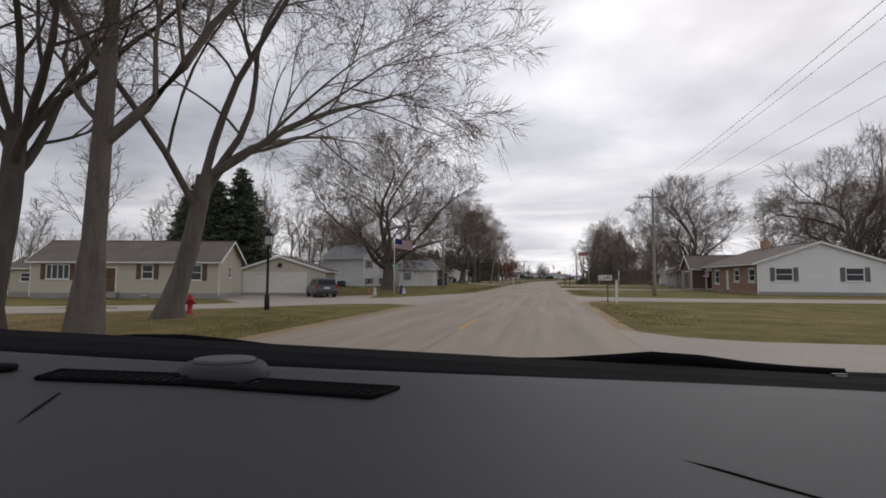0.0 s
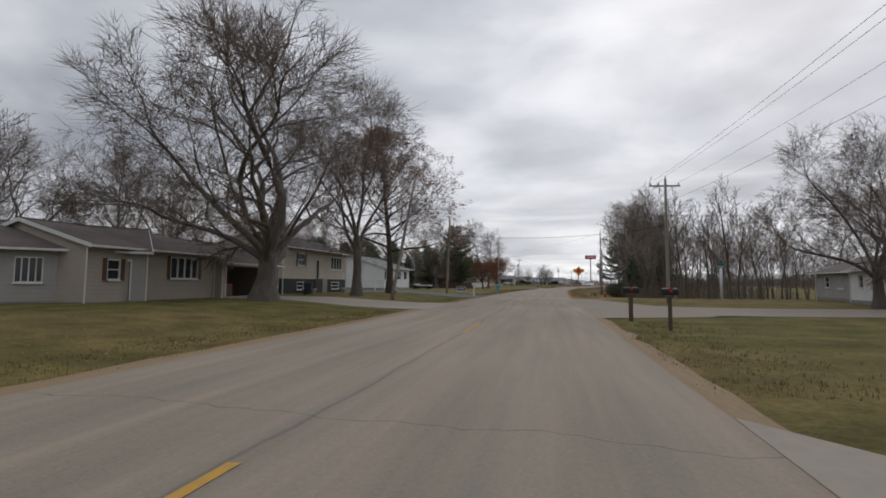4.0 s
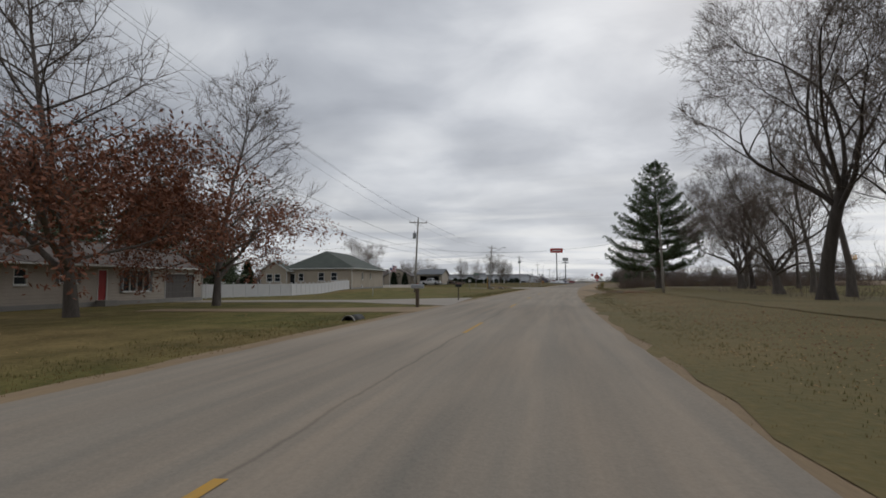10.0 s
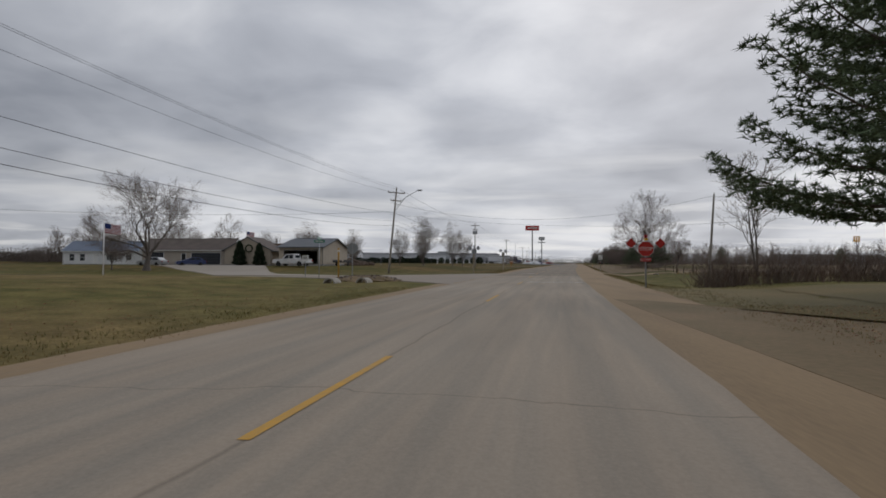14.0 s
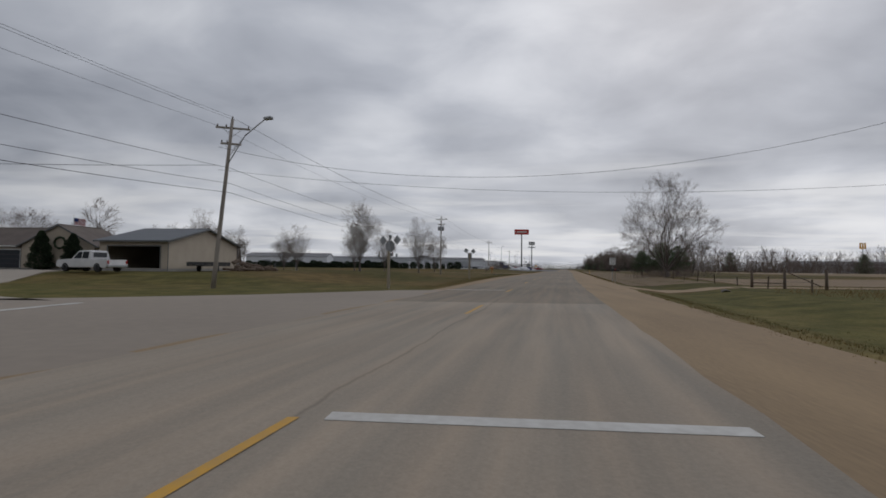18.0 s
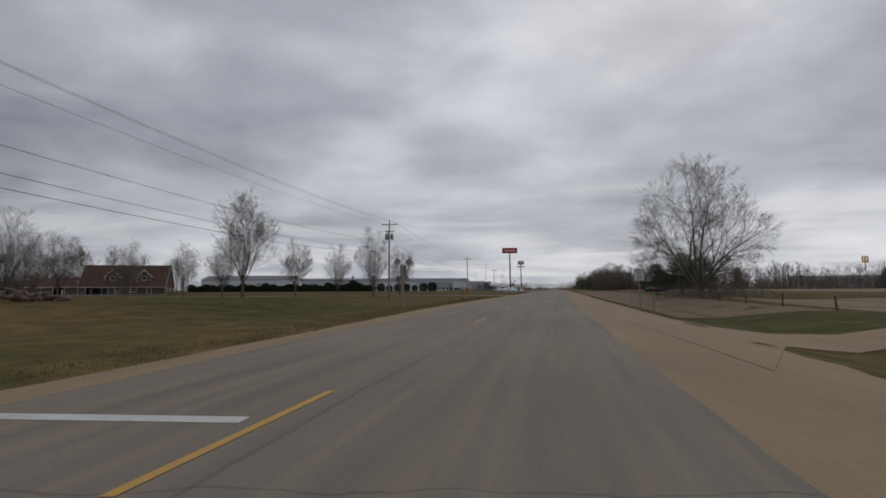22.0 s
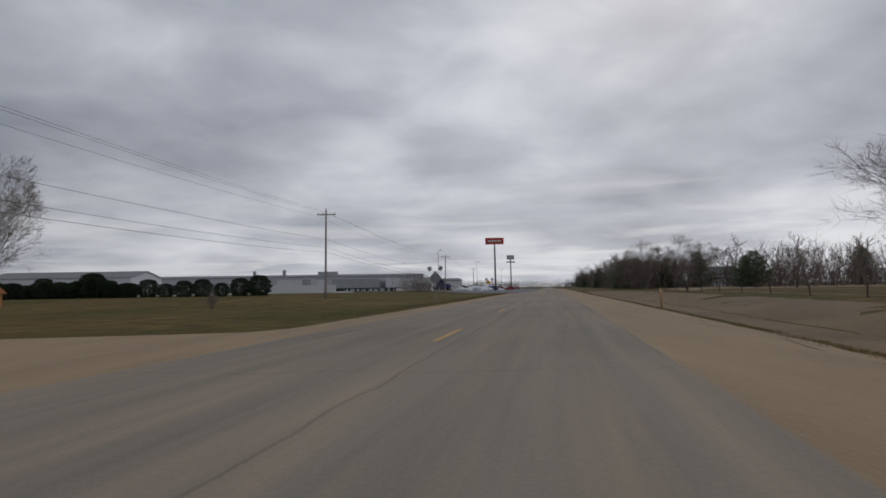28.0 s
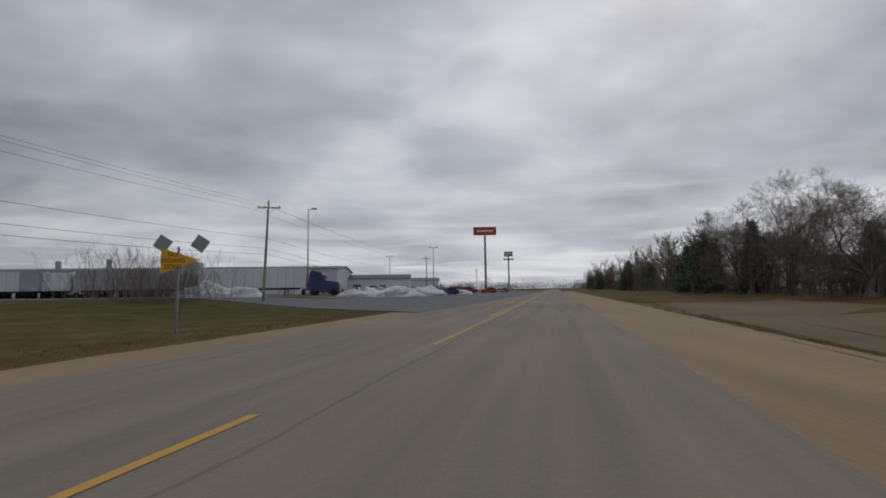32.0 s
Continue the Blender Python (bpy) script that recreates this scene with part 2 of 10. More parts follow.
def road_surface(name, tone, warm=1.0):
    """Sun-bleached asphalt: wheel tracks, lengthwise streaks, oil down each lane, cracks across."""
    m = bpy.data.materials.new(name)
    m.use_nodes = True
    n, l = m.node_tree.nodes, m.node_tree.links
    p = n["Principled BSDF"]
    p.inputs["Roughness"].default_value, p.inputs["Specular IOR Level"].default_value = 0.88, 0.2
    at = n.new("ShaderNodeAttribute")
    at.attribute_name = "across"
    geo = n.new("ShaderNodeNewGeometry")
    xyz = n.new("ShaderNodeSeparateXYZ")
    l.new(geo.outputs["Position"], xyz.inputs[0])

    def op(kind, a, b=0.0, c=0.0):
        x = n.new("ShaderNodeMath")
        x.operation = kind
        for i, v in enumerate((a, b, c)):
            if isinstance(v, (int, float)):
                x.inputs[i].default_value = v
            else:
                l.new(v, x.inputs[i])
        return x.outputs[0]

    def tex(vec, scale, detail, rough=0.55):
        t = n.new("ShaderNodeTexNoise")
        t.inputs["Scale"].default_value, t.inputs["Detail"].default_value, t.inputs["Roughness"].default_value = scale, detail, rough
        l.new(vec, t.inputs["Vector"])
        return t.outputs["Fac"]

    def span(fac, a, b, c, d):
        r = n.new("ShaderNodeMapRange")
        for k, v in zip(("From Min", "From Max", "To Min", "To Max"), (a, b, c, d)):
            r.inputs[k].default_value = v
        l.new(fac, r.inputs["Value"])
        return r.outputs[0]

    lat = at.outputs["Fac"]
    cv = n.new("ShaderNodeCombineXYZ")
    l.new(lat, cv.inputs[0])
    l.new(op("MULTIPLY", xyz.outputs["Y"], 0.06), cv.inputs[1])
    long_ = tex(cv.outputs[0], 2.2, 5.0)
    broad = tex(geo.outputs["Position"], 0.09, 3.0)
    grit = tex(geo.outputs["Position"], 28.0, 3.0, 0.7)
    track = op("COSINE", op("MULTIPLY", op("SUBTRACT", op("ABSOLUTE", lat), 2.15), 3.7))
    shade = op("ADD", op("MULTIPLY", track, 0.035), op("ADD", span(long_, 0.3, 0.7, 0.88, 1.08), op("ADD", span(broad, 0.3, 0.7, -0.10, 0.10), span(grit, 0.25, 0.75, -0.10, 0.10))))
    wander = tex(geo.outputs["Position"], 0.35, 4.0)
    rib = op("FRACT", op("MULTIPLY", op("MULTIPLY_ADD", wander, 1.6, xyz.outputs["Y"]), 0.083))
    crack = span(op("ABSOLUTE", op("SUBTRACT", rib, 0.5)), 0.0, 0.0016, 0.62, 1.0)
    seam = span(op("ABSOLUTE", op("ADD", lat, op("MULTIPLY_ADD", wander, 0.5, -0.12))), 0.0, 0.05, 0.72, 1.0)
    shade = op("MULTIPLY", shade, op("MULTIPLY", crack, seam))
    col = n.new("ShaderNodeMixRGB")
    col.blend_type = "MULTIPLY"
    col.inputs["Fac"].default_value = 1.0
    tint = n.new("ShaderNodeMixRGB")
    tint.inputs["Color1"].default_value, tint.inputs["Color2"].default_value = (0.258 * tone, 0.228 * tone, 0.195 * tone / warm, 1), (0.280 * tone * warm, 0.237 * tone, 0.189 * tone / warm, 1)
    l.new(span(long_, 0.3, 0.7, 0.0, 1.0), tint.inputs["Fac"])
    l.new(tint.outputs[0], col.inputs["Color1"])
    l.new(shade, col.inputs["Color2"])
    l.new(col.outputs[0], p.inputs["Base Color"])
    bp = n.new("ShaderNodeBump")
    bp.inputs["Strength"].default_value, bp.inputs["Distance"].default_value = 0.6, 0.006
    l.new(grit, bp.inputs["Height"])
    l.new(bp.outputs[0], p.inputs["Normal"])
    return m


M_ROAD = road_surface("worn_asphalt", 1.16, 1.04)
M_ROADB = road_surface("darker_asphalt", 0.84, 1.06)
M_DRIVE = material("concrete_drive", (0.37, 0.325, 0.27), (0.285, 0.25, 0.21), 0.9, 0.25, 5.0, 0.004, world_space=True)
M_ASPH = material("driveway_asphalt", (0.15, 0.147, 0.145), (0.10, 0.10, 0.10), 0.9, 0.3, 6.0, 0.006, world_space=True)
M_GRAVEL = material("sandy_shoulder", (0.335, 0.238, 0.138), (0.225, 0.16, 0.095), 0.95, 0.5, 14.0, 0.004, world_space=True, grain=(1.6, 0.3, 1))
M_YELLOW = material("yellow_road_paint", (0.62, 0.33, 0.035), (0.42, 0.27, 0.10), 0.75, 0.8, 9.0, world_space=True)
M_WHITEP = material("white_road_paint", (0.62, 0.61, 0.58), (0.42, 0.40, 0.37), 0.75, 0.8, 9.0, world_space=True)
M_BARK = material("grey_bark", (0.18, 0.155, 0.135), (0.088, 0.075, 0.066), 0.95, 1.6, 14.0, 0.03, grain=(3, 3, 0.7))
M_BARKD = material("dark_brown_bark", (0.105, 0.088, 0.076), (0.05, 0.042, 0.037), 0.95, 1.6, 14.0, 0.03, grain=(3, 3, 0.7))
M_TWIG = material("twigs", (0.215, 0.172, 0.145), (0.14, 0.112, 0.096), 0.95, 1.0, 6.0)
M_TWIGL = material("pale_twigs", (0.26, 0.222, 0.185), (0.165, 0.14, 0.12), 0.95, 1.0, 6.0)
M_LEAFB = material("brown_dead_leaves", (0.30, 0.128, 0.072), (0.175, 0.072, 0.046), 0.85, 0.6, 5.0, island=0.35)
M_LEAFO = material("russet_leaves", (0.27, 0.155, 0.112), (0.15, 0.088, 0.068), 0.85, 0.6, 5.0, island=0.4)
M_NEEDLE = material("dark_green_needles", (0.12, 0.152, 0.092), (0.062, 0.082, 0.05), 0.8, 0.5, 4.0, island=0.45)
M_PINE = material("green_pine_needles", (0.19, 0.225, 0.135), (0.10, 0.125, 0.076), 0.8, 0.5, 4.0, island=0.4)
M_WPINE = material("white_pine_needles", (0.155, 0.205, 0.108), (0.075, 0.105, 0.056), 0.8, 0.5, 4.0, island=0.5)
M_SHRUB = material("clipped_evergreen", (0.038, 0.060, 0.028), (0.015, 0.025, 0.013), 0.85, 0.8, 5.0, island=0.45)
M_BRUSH = material("brush_stems", (0.215, 0.172, 0.145), (0.125, 0.10, 0.086), 0.95, 0.4, 4.0, island=0.3)
M_POLEW = material("weathered_pole_wood", (0.36, 0.325, 0.285), (0.23, 0.205, 0.178), 0.9, 0.7, 18.0, 0.006, grain=(4, 4, 0.35))
M_POLEB = material("brown_pole_wood", (0.36, 0.275, 0.205), (0.24, 0.18, 0.13), 0.9, 0.7, 18.0, 0.006, grain=(4, 4, 0.35))
M_WIRE = material("black_wire", (0.03, 0.03, 0.032), rough=0.6)
M_STEEL = material("galvanised_steel", (0.42, 0.43, 0.44), (0.30, 0.31, 0.32), 0.5, 2.0, 20.0, metal=0.8)
M_GREYM = material("grey_enamel", (0.36, 0.37, 0.38), (0.27, 0.28, 0.29), 0.5, 2.0, 20.0)
M_CERAM = material("brown_ceramic", (0.10, 0.07, 0.055), rough=0.3)
M_WHITE = material("white_vinyl_siding", (0.74, 0.74, 0.73), (0.62, 0.62, 0.61), 0.6, 0.5, 8.0, lap=0.2)
M_CREAM = material("cream_siding", (0.50, 0.455, 0.365), (0.42, 0.38, 0.305), 0.65, 0.5, 8.0, lap=0.2)
M_TAN = material("tan_siding", (0.45, 0.385, 0.30), (0.37, 0.315, 0.245), 0.65, 0.5, 8.0, lap=0.18)
M_PUTTY = material("putty_siding", (0.43, 0.375, 0.315), (0.35, 0.305, 0.255), 0.7, 0.5, 8.0, lap=0.22)
M_GREYS = material("grey_siding", (0.40, 0.385, 0.36), (0.33, 0.315, 0.295), 0.7, 0.5, 8.0, lap=0.22)
M_GREEN = material("dark_green_boards", (0.028, 0.036, 0.034), (0.016, 0.02, 0.02), 0.7, 0.5, 8.0, lap=0.2)
M_TRIM = material("white_trim_paint", (0.78, 0.78, 0.76), (0.68, 0.68, 0.66), 0.5, 1.0, 12.0)
M_SHUTB = material("dark_shutter_paint", (0.055, 0.058, 0.068), rough=0.6)
M_SHUTR = material("brown_shutter_paint", (0.14, 0.075, 0.05), rough=0.6)
M_SHUTG = material("grey_shutter_paint", (0.15, 0.155, 0.155), rough=0.6)
M_ROOFB = material("brown_shingles", (0.175, 0.145, 0.125), (0.115, 0.095, 0.085), 0.95, 0.7, 16.0, 0.012, lap=0.14)
M_ROOFG = material("grey_shingles", (0.235, 0.235, 0.24), (0.165, 0.165, 0.17), 0.95, 0.7, 16.0, 0.012, lap=0.14)
M_ROOFN = material("green_grey_shingles", (0.115, 0.128, 0.108), (0.082, 0.092, 0.08), 0.95, 0.7, 16.0, 0.012, lap=0.14)
M_ROOFK = material("dark_shingles", (0.082, 0.072, 0.067), (0.05, 0.044, 0.041), 0.95, 0.7, 16.0, 0.012, lap=0.14)
M_ROOFD = material("dark_metal_roof", (0.085, 0.095, 0.108), (0.065, 0.073, 0.083), 0.45, 0.5, 6.0, metal=0.3)
M_ROOFBL = material("blue_grey_metal_roof", (0.15, 0.19, 0.26), (0.11, 0.14, 0.20), 0.45, 0.5, 6.0, metal=0.2)
M_ROOFR = material("rust_brown_roof", (0.118, 0.068, 0.047), (0.08, 0.047, 0.035), 0.9, 0.5, 8.0, lap=0.16)
M_FOUND = material("concrete_block", (0.34, 0.33, 0.31), (0.25, 0.24, 0.225), 0.9, 0.8, 9.0, 0.004)
M_DARKIN = material("dark_interior", (0.02, 0.02, 0.022), rough=0.9)
M_MORTAR = material("mortar", (0.34, 0.30, 0.26), rough=0.95)
M_BRICK = material("red_brown_brick", (0.40, 0.255, 0.175), (0.27, 0.155, 0.105), 0.9, 0.9, 12.0, 0.004, thing=0.3)
M_GDOOR = material("white_garage_door", (0.72, 0.70, 0.65), (0.64, 0.62, 0.575), 0.55, 0.7, 8.0)
M_GDARK = material("dark_garage_door", (0.045, 0.05, 0.06), rough=0.6)
M_GGREY = material("grey_brown_garage_door", (0.15, 0.135, 0.125), rough=0.6)
M_REDDOOR = material("red_door_paint", (0.36, 0.03, 0.03), rough=0.45)
M_BLUEDOOR = material("light_blue_door_paint", (0.10, 0.34, 0.58), rough=0.5)
M_RED = material("red_enamel", (0.45, 0.04, 0.035), (0.33, 0.03, 0.028), 0.5, 2.0, 15.0)
M_SIGNR = material("red_sign_sheet", (0.50, 0.045, 0.04), (0.42, 0.038, 0.034), 0.4, 1.5, 20.0)
M_SIGNY = material("yellow_orange_sign_sheet", (0.80, 0.40, 0.02), (0.68, 0.34, 0.02), 0.4, 1.5, 20.0)
M_SIGNW = material("white_sign_sheet", (0.68, 0.68, 0.66), (0.58, 0.58, 0.56), 0.4, 1.5, 20.0)
M_SIGNB = material("sign_back_aluminium", (0.33, 0.34, 0.35), (0.25, 0.26, 0.27), 0.5, 1.5, 20.0, metal=0.6)
M_SIGNG = material("green_sign_sheet", (0.02, 0.22, 0.13), rough=0.4)
M_BLACK = material("black_paint", (0.02, 0.02, 0.021), rough=0.5)
M_FENCEV = material("white_vinyl_fence", (0.76, 0.76, 0.76), (0.68, 0.68, 0.68), 0.5, 0.6, 8.0)
M_FENCEW = material("brown_fence_wood", (0.15, 0.095, 0.07), (0.09, 0.058, 0.044), 0.9, 0.6, 12.0, 0.004, grain=(3, 3, 0.4), thing=0.25)
M_WOODP = material("old_post_wood", (0.15, 0.115, 0.085), (0.085, 0.065, 0.05), 0.95, 1.0, 14.0, 0.006, grain=(3, 3, 0.4))
M_CEDAR = material("orange_cedar", (0.42, 0.19, 0.065), (0.30, 0.13, 0.045), 0.75, 1.0, 14.0, 0.003)
M_TEAL = material("blue_plastic_mailbox", (0.13, 0.32, 0.40), (0.10, 0.26, 0.33), 0.55, 2.0, 12.0)
M_RUBBER = material("tyre_rubber", (0.022, 0.022, 0.023), rough=0.85)
M_PIPE = material("black_culvert_plastic", (0.02, 0.02, 0.02), (0.045, 0.042, 0.038), 0.7, 2.0, 10.0)
M_CONC = material("culvert_concrete", (0.42, 0.39, 0.34), (0.30, 0.275, 0.24), 0.9, 1.2, 10.0, 0.004)
M_GLASS = bpy.data.materials.new("window_glass")
M_GLASS.use_nodes = True
_g = M_GLASS.node_tree.nodes["Principled BSDF"]
_g.inputs["Base Color"].default_value, _g.inputs["Roughness"].default_value = (0.035, 0.04, 0.045, 1), 0.06
_g.inputs["Specular IOR Level"].default_value = 0.35
M_CARW = material("white_car_paint", (0.72, 0.72, 0.72), rough=0.25, spec=0.6)
M_CARG = material("dark_grey_car_paint", (0.085, 0.092, 0.098), rough=0.3, spec=0.6, metal=0.3)
M_CARR = material("red_car_paint", (0.35, 0.03, 0.03), rough=0.3, spec=0.6)
M_CARB = material("blue_car_paint", (0.03, 0.05, 0.16), rough=0.3, spec=0.6)
M_CARN = material("black_car_paint", (0.015, 0.016, 0.018), rough=0.3, spec=0.6)
M_CARS = material("silver_car_paint", (0.40, 0.41, 0.42), rough=0.3, spec=0.6, metal=0.5)
M_TRAIL = material("white_trailer_panel", (0.66, 0.67, 0.68), (0.54, 0.55, 0.56), 0.45, 0.4, 5.0, thing=0.12)
M_TRAILG = material("grey_trailer_panel", (0.38, 0.39, 0.40), (0.30, 0.31, 0.32), 0.45, 0.4, 5.0, thing=0.15)
M_RIM = material("alloy_rim", (0.45, 0.45, 0.46), rough=0.35, metal=0.8)
M_LAMPR = material("red_lamp_lens", (0.4, 0.02, 0.02), rough=0.2)
M_LAMPW = material("clear_lamp_lens", (0.6, 0.6, 0.6), rough=0.15)
M_SNOW = material("dirty_snow", (0.72, 0.73, 0.76), (0.42, 0.41, 0.40), 0.85, 0.6, 4.0, 0.05)
M_WARE = material("grey_white_metal_wall", (0.52, 0.53, 0.54), (0.44, 0.45, 0.46), 0.6, 0.1, 2.0)
M_WARE2 = material("pale_metal_wall", (0.68, 0.69, 0.70), (0.60, 0.61, 0.62), 0.6, 0.1, 2.0)
M_STONE = material("brown_rubble", (0.26, 0.20, 0.155), (0.14, 0.105, 0.085), 0.95, 1.0, 6.0, 0.03, island=0.3)
M_DASH = material("dark_grey_dash_leather", (0.0235, 0.0232, 0.0255), (0.0172, 0.017, 0.0192), 0.6, 3.0, 900.0, 0.0004)
M_DASHR = material("grey_sensor_plastic", (0.075, 0.075, 0.08), rough=0.6)
M_DASHB = material("black_dash_plastic", (0.006, 0.006, 0.007), rough=0.85, spec=0.06)
M_FLAGR = material("flag_red", (0.42, 0.05, 0.06), rough=0.85)
M_FLAGB = material("flag_blue", (0.04, 0.06, 0.20), rough=0.85)
M_FLAGW = material("flag_white", (0.70, 0.70, 0.70), rough=0.85)

# ---- building helpers ----


def link_mesh(name, bm_or_me, mats=()):
    if isinstance(bm_or_me, bmesh.types.BMesh):
        me = bpy.data.meshes.new(name)
        bm_or_me.normal_update()
        bm_or_me.to_mesh(me)
        bm_or_me.free()
    else:
        me = bm_or_me
    for m in mats:
        me.materials.append(m)
    return new(name, me)


def part(name, bm, mat, parent, label=""):
    ob = link_mesh(name, bm, (mat,))
    ob.parent = parent
    if label:
        ob["label"] = label
    return ob


def part_again(name, ob, parent, at=None):
    """A further part on the mesh of ob."""
    o = new(name, ob.data)
    o.parent = parent
    if at is not None:
        o.matrix_basis = at
    return o


def thing(name, label, category, m, group="", kind=""):
    ob = new(name)
    ob.matrix_basis = m
    return tagged(ob, label, category, group, kind)


def box(bm, x0, x1, y0, y1, z0, z1):
    v = [bm.verts.new((x, y, z)) for x in (x0, x1) for y in (y0, y1) for z in (z0, z1)]
    for q in ((0, 1, 3, 2), (4, 6, 7, 5), (0, 4, 5, 1), (2, 3, 7, 6), (0, 2, 6, 4), (1, 5, 7, 3)):
        bm.faces.new([v[i] for i in q])


def boxes(*dims, bevel=0.0):
    bm = bmesh.new()
    for d in dims:
        box(bm, *d)
    if bevel:
        bmesh.ops.bevel(bm, geom=bm.edges[:], offset=bevel, segments=1, affect="EDGES")
    return bm


def prism(bm, outline, axis, a, b):
    """An outline of 2D points pushed from a to b along an axis (x: points are y,z; y: x,z; z: x,y)."""
    def at(p, d):
        return {"x": (d, p[0], p[1]), "y": (p[0], d, p[1]), "z": (p[0], p[1], d)}[axis]
    lo, hi = [bm.verts.new(at(p, a)) for p in outline], [bm.verts.new(at(p, b)) for p in outline]
    bm.faces.new(lo)
    bm.faces.new(hi[::-1])
    n = len(outline)
    for i in range(n):
        bm.faces.new((lo[i], hi[i], hi[(i + 1) % n], lo[(i + 1) % n]))
    bmesh.ops.recalc_face_normals(bm, faces=bm.faces[:])
    return bm


def rod(bm, p, q, r0, r1=None, n=8, caps=True):
    p, q = Vector(p), Vector(q)
    r1 = r0 if r1 is None else r1
    d = (q - p).normalized()
    s = d.orthogonal().normalized()
    t = d.cross(s)
    a = [bm.verts.new(p + (s * math.cos(i * math.tau / n) + t * math.sin(i * math.tau / n)) * r0) for i in range(n)]
    b = [bm.verts.new(q + (s * math.cos(i * math.tau / n) + t * math.sin(i * math.tau / n)) * r1) for i in range(n)]
    for i in range(n):
        bm.faces.new((a[i], a[(i + 1) % n], b[(i + 1) % n], b[i])).smooth = n > 6
    if caps:
        bm.faces.new(a[::-1])
        bm.faces.new(b)
    return bm


def lathe(bm, profile, n=16, centre=(0, 0, 0), axis="z"):
    """A profile of (radius, height) turned round an axis."""
    rings = []
    for r, h in profile:
        ring = []
        for i in range(n):
            c, s = r * math.cos(i * math.tau / n), r * math.sin(i * math.tau / n)
            v = {"z": (c, s, h), "x": (h, c, s), "y": (c, h, s)}[axis]
            ring.append(bm.verts.new(Vector(centre) + Vector(v)))
        rings.append(ring)
    for a, b in zip(rings, rings[1:]):
        for i in range(n):
            bm.faces.new((a[i], a[(i + 1) % n], b[(i + 1) % n], b[i])).smooth = True
    bm.faces.new(rings[0][::-1])
    bm.faces.new(rings[-1])
    bmesh.ops.recalc_face_normals(bm, faces=bm.faces[:])
    return bm


def rods(*items, n=8):
    bm = bmesh.new()
    for it in items:
        rod(bm, it[0], it[1], it[2], it[3] if len(it) > 3 else None, n)
    return bm


def words(name, text, size, mat, parent, at, label="", align="CENTER"):
    cu = bpy.data.curves.new(name, "FONT")
    cu.body, cu.size, cu.align_x, cu.align_y, cu.extrude = text, size, align, "CENTER", 0.002
    tmp = bpy.data.objects.new(name, cu)
    scene.collection.objects.link(tmp)
    bpy.context.view_layer.update()
    me = bpy.data.meshes.new_from_object(tmp.evaluated_get(bpy.context.evaluated_depsgraph_get()))
    bpy.data.objects.remove(tmp)
    me.materials.clear()
    me.materials.append(mat)
    ob = new(name, me)
    ob.parent, ob.matrix_basis = parent, at
    if label:
        ob["label"] = label
    return ob


# ---- the road's line and the lie of the land ----
AXIS_Y = (-150, 0, 60, 120, 192, 240, 300, 340, 380, 420, 460, 500, 540, 580, 620, 660, 700, 740, 780, 820, 862, 2600)
AXIS_X = (-1.5, -2.4, -2.78, -3.15, -3.8, -4.04, -3.4, -2.16, -0.6, 1.64, 4.12, 6.86, 10.1, 13.45, 16.9, 20.55, 24.4, 28.35, 32.15, 35.6, 39.45, 197.0)


def smooth(a, b, v):
    t = min(1.0, max(0.0, (v - a) / (b - a)))
    return t * t * (3 - 2 * t)


_ys = np.arange(-150, 2600, 5.0)
_xs = np.interp(_ys, AXIS_Y, AXIS_X)
for _i in range(6):
    _xs[4:-4] = np.convolve(_xs, np.ones(9) / 9, "valid")


def road_x(y):
    return float(np.interp(y, _ys, _xs))


# The plan counts x and y in paces. A pace along the road is shorter than one across it, and the cross lines are skew to it:
# for stations along the road its middle on the ground, and for wider stations what one pace across amounts to, in metres.
STATION = (0, 120, 200, 260, 320, 380, 440, 500, 560, 640, 720, 800, 880, 1000, 1100)
MIDDLE_X = (-2.12, -2.46, -2.89, -2.68, -1.67, 0.51, 3.75, 7.71, 12.24, 18.87, 26.09, 33.3, 40.04, 50.4, 59.1)
MIDDLE_Y = (-0.42, 58.15, 96.93, 126.37, 155.82, 184.56, 213.56, 242.58, 272.15, 310.38, 348.89, 388.08, 426.53, 485.5, 535)
CROSS = (0, 160, 280, 360, 440, 540, 700, 900, 1100)
CROSS_X = (0.881, 0.882, 0.884, 0.876, 0.869, 0.883, 0.887, 0.9, 0.9)
CROSS_Y = (0.148, 0.146, 0.14, 0.074, 0.054, 0.033, 0.022, 0.045, 0.06)
UPWARD = 0.9
_st = np.arange(-800, 5000, 5.0)


def _eased(at, values):
    """A smooth line through the stations, carried straight on beyond them."""
    lo, hi = (values[1] - values[0]) / (at[1] - at[0]), (values[-1] - values[-2]) / (at[-1] - at[-2])
    v = np.interp(_st, at, values)
    if at is STATION:
        v = np.where(_st < at[0], values[0] + lo * (_st - at[0]), np.where(_st > at[-1], values[-1] + hi * (_st - at[-1]), v))
    for _ in range(4):
        v[4:-4] = np.convolve(v, np.ones(9) / 9, "valid")
    return v


_mx, _my, _cx, _cy = _eased(STATION, MIDDLE_X), _eased(STATION, MIDDLE_Y), _eased(CROSS, CROSS_X), _eased(CROSS, CROSS_Y)


def site(x, y):
    """Where a place of the plan lies on the ground, in metres."""
    across = x - np.interp(y, _ys, _xs)
    return np.interp(y, _st, _mx) + across * np.interp(y, _st, _cx), np.interp(y, _st, _my) + across * np.interp(y, _st, _cy)


def site_step(x, y, dx, dy):
    """What a short step on the plan becomes on the ground."""
    (x0, y0), (x1, y1) = site(x - 2 * dx, y - 2 * dy), site(x + 2 * dx, y + 2 * dy)
    return (x1 - x0) / 4, (y1 - y0) / 4


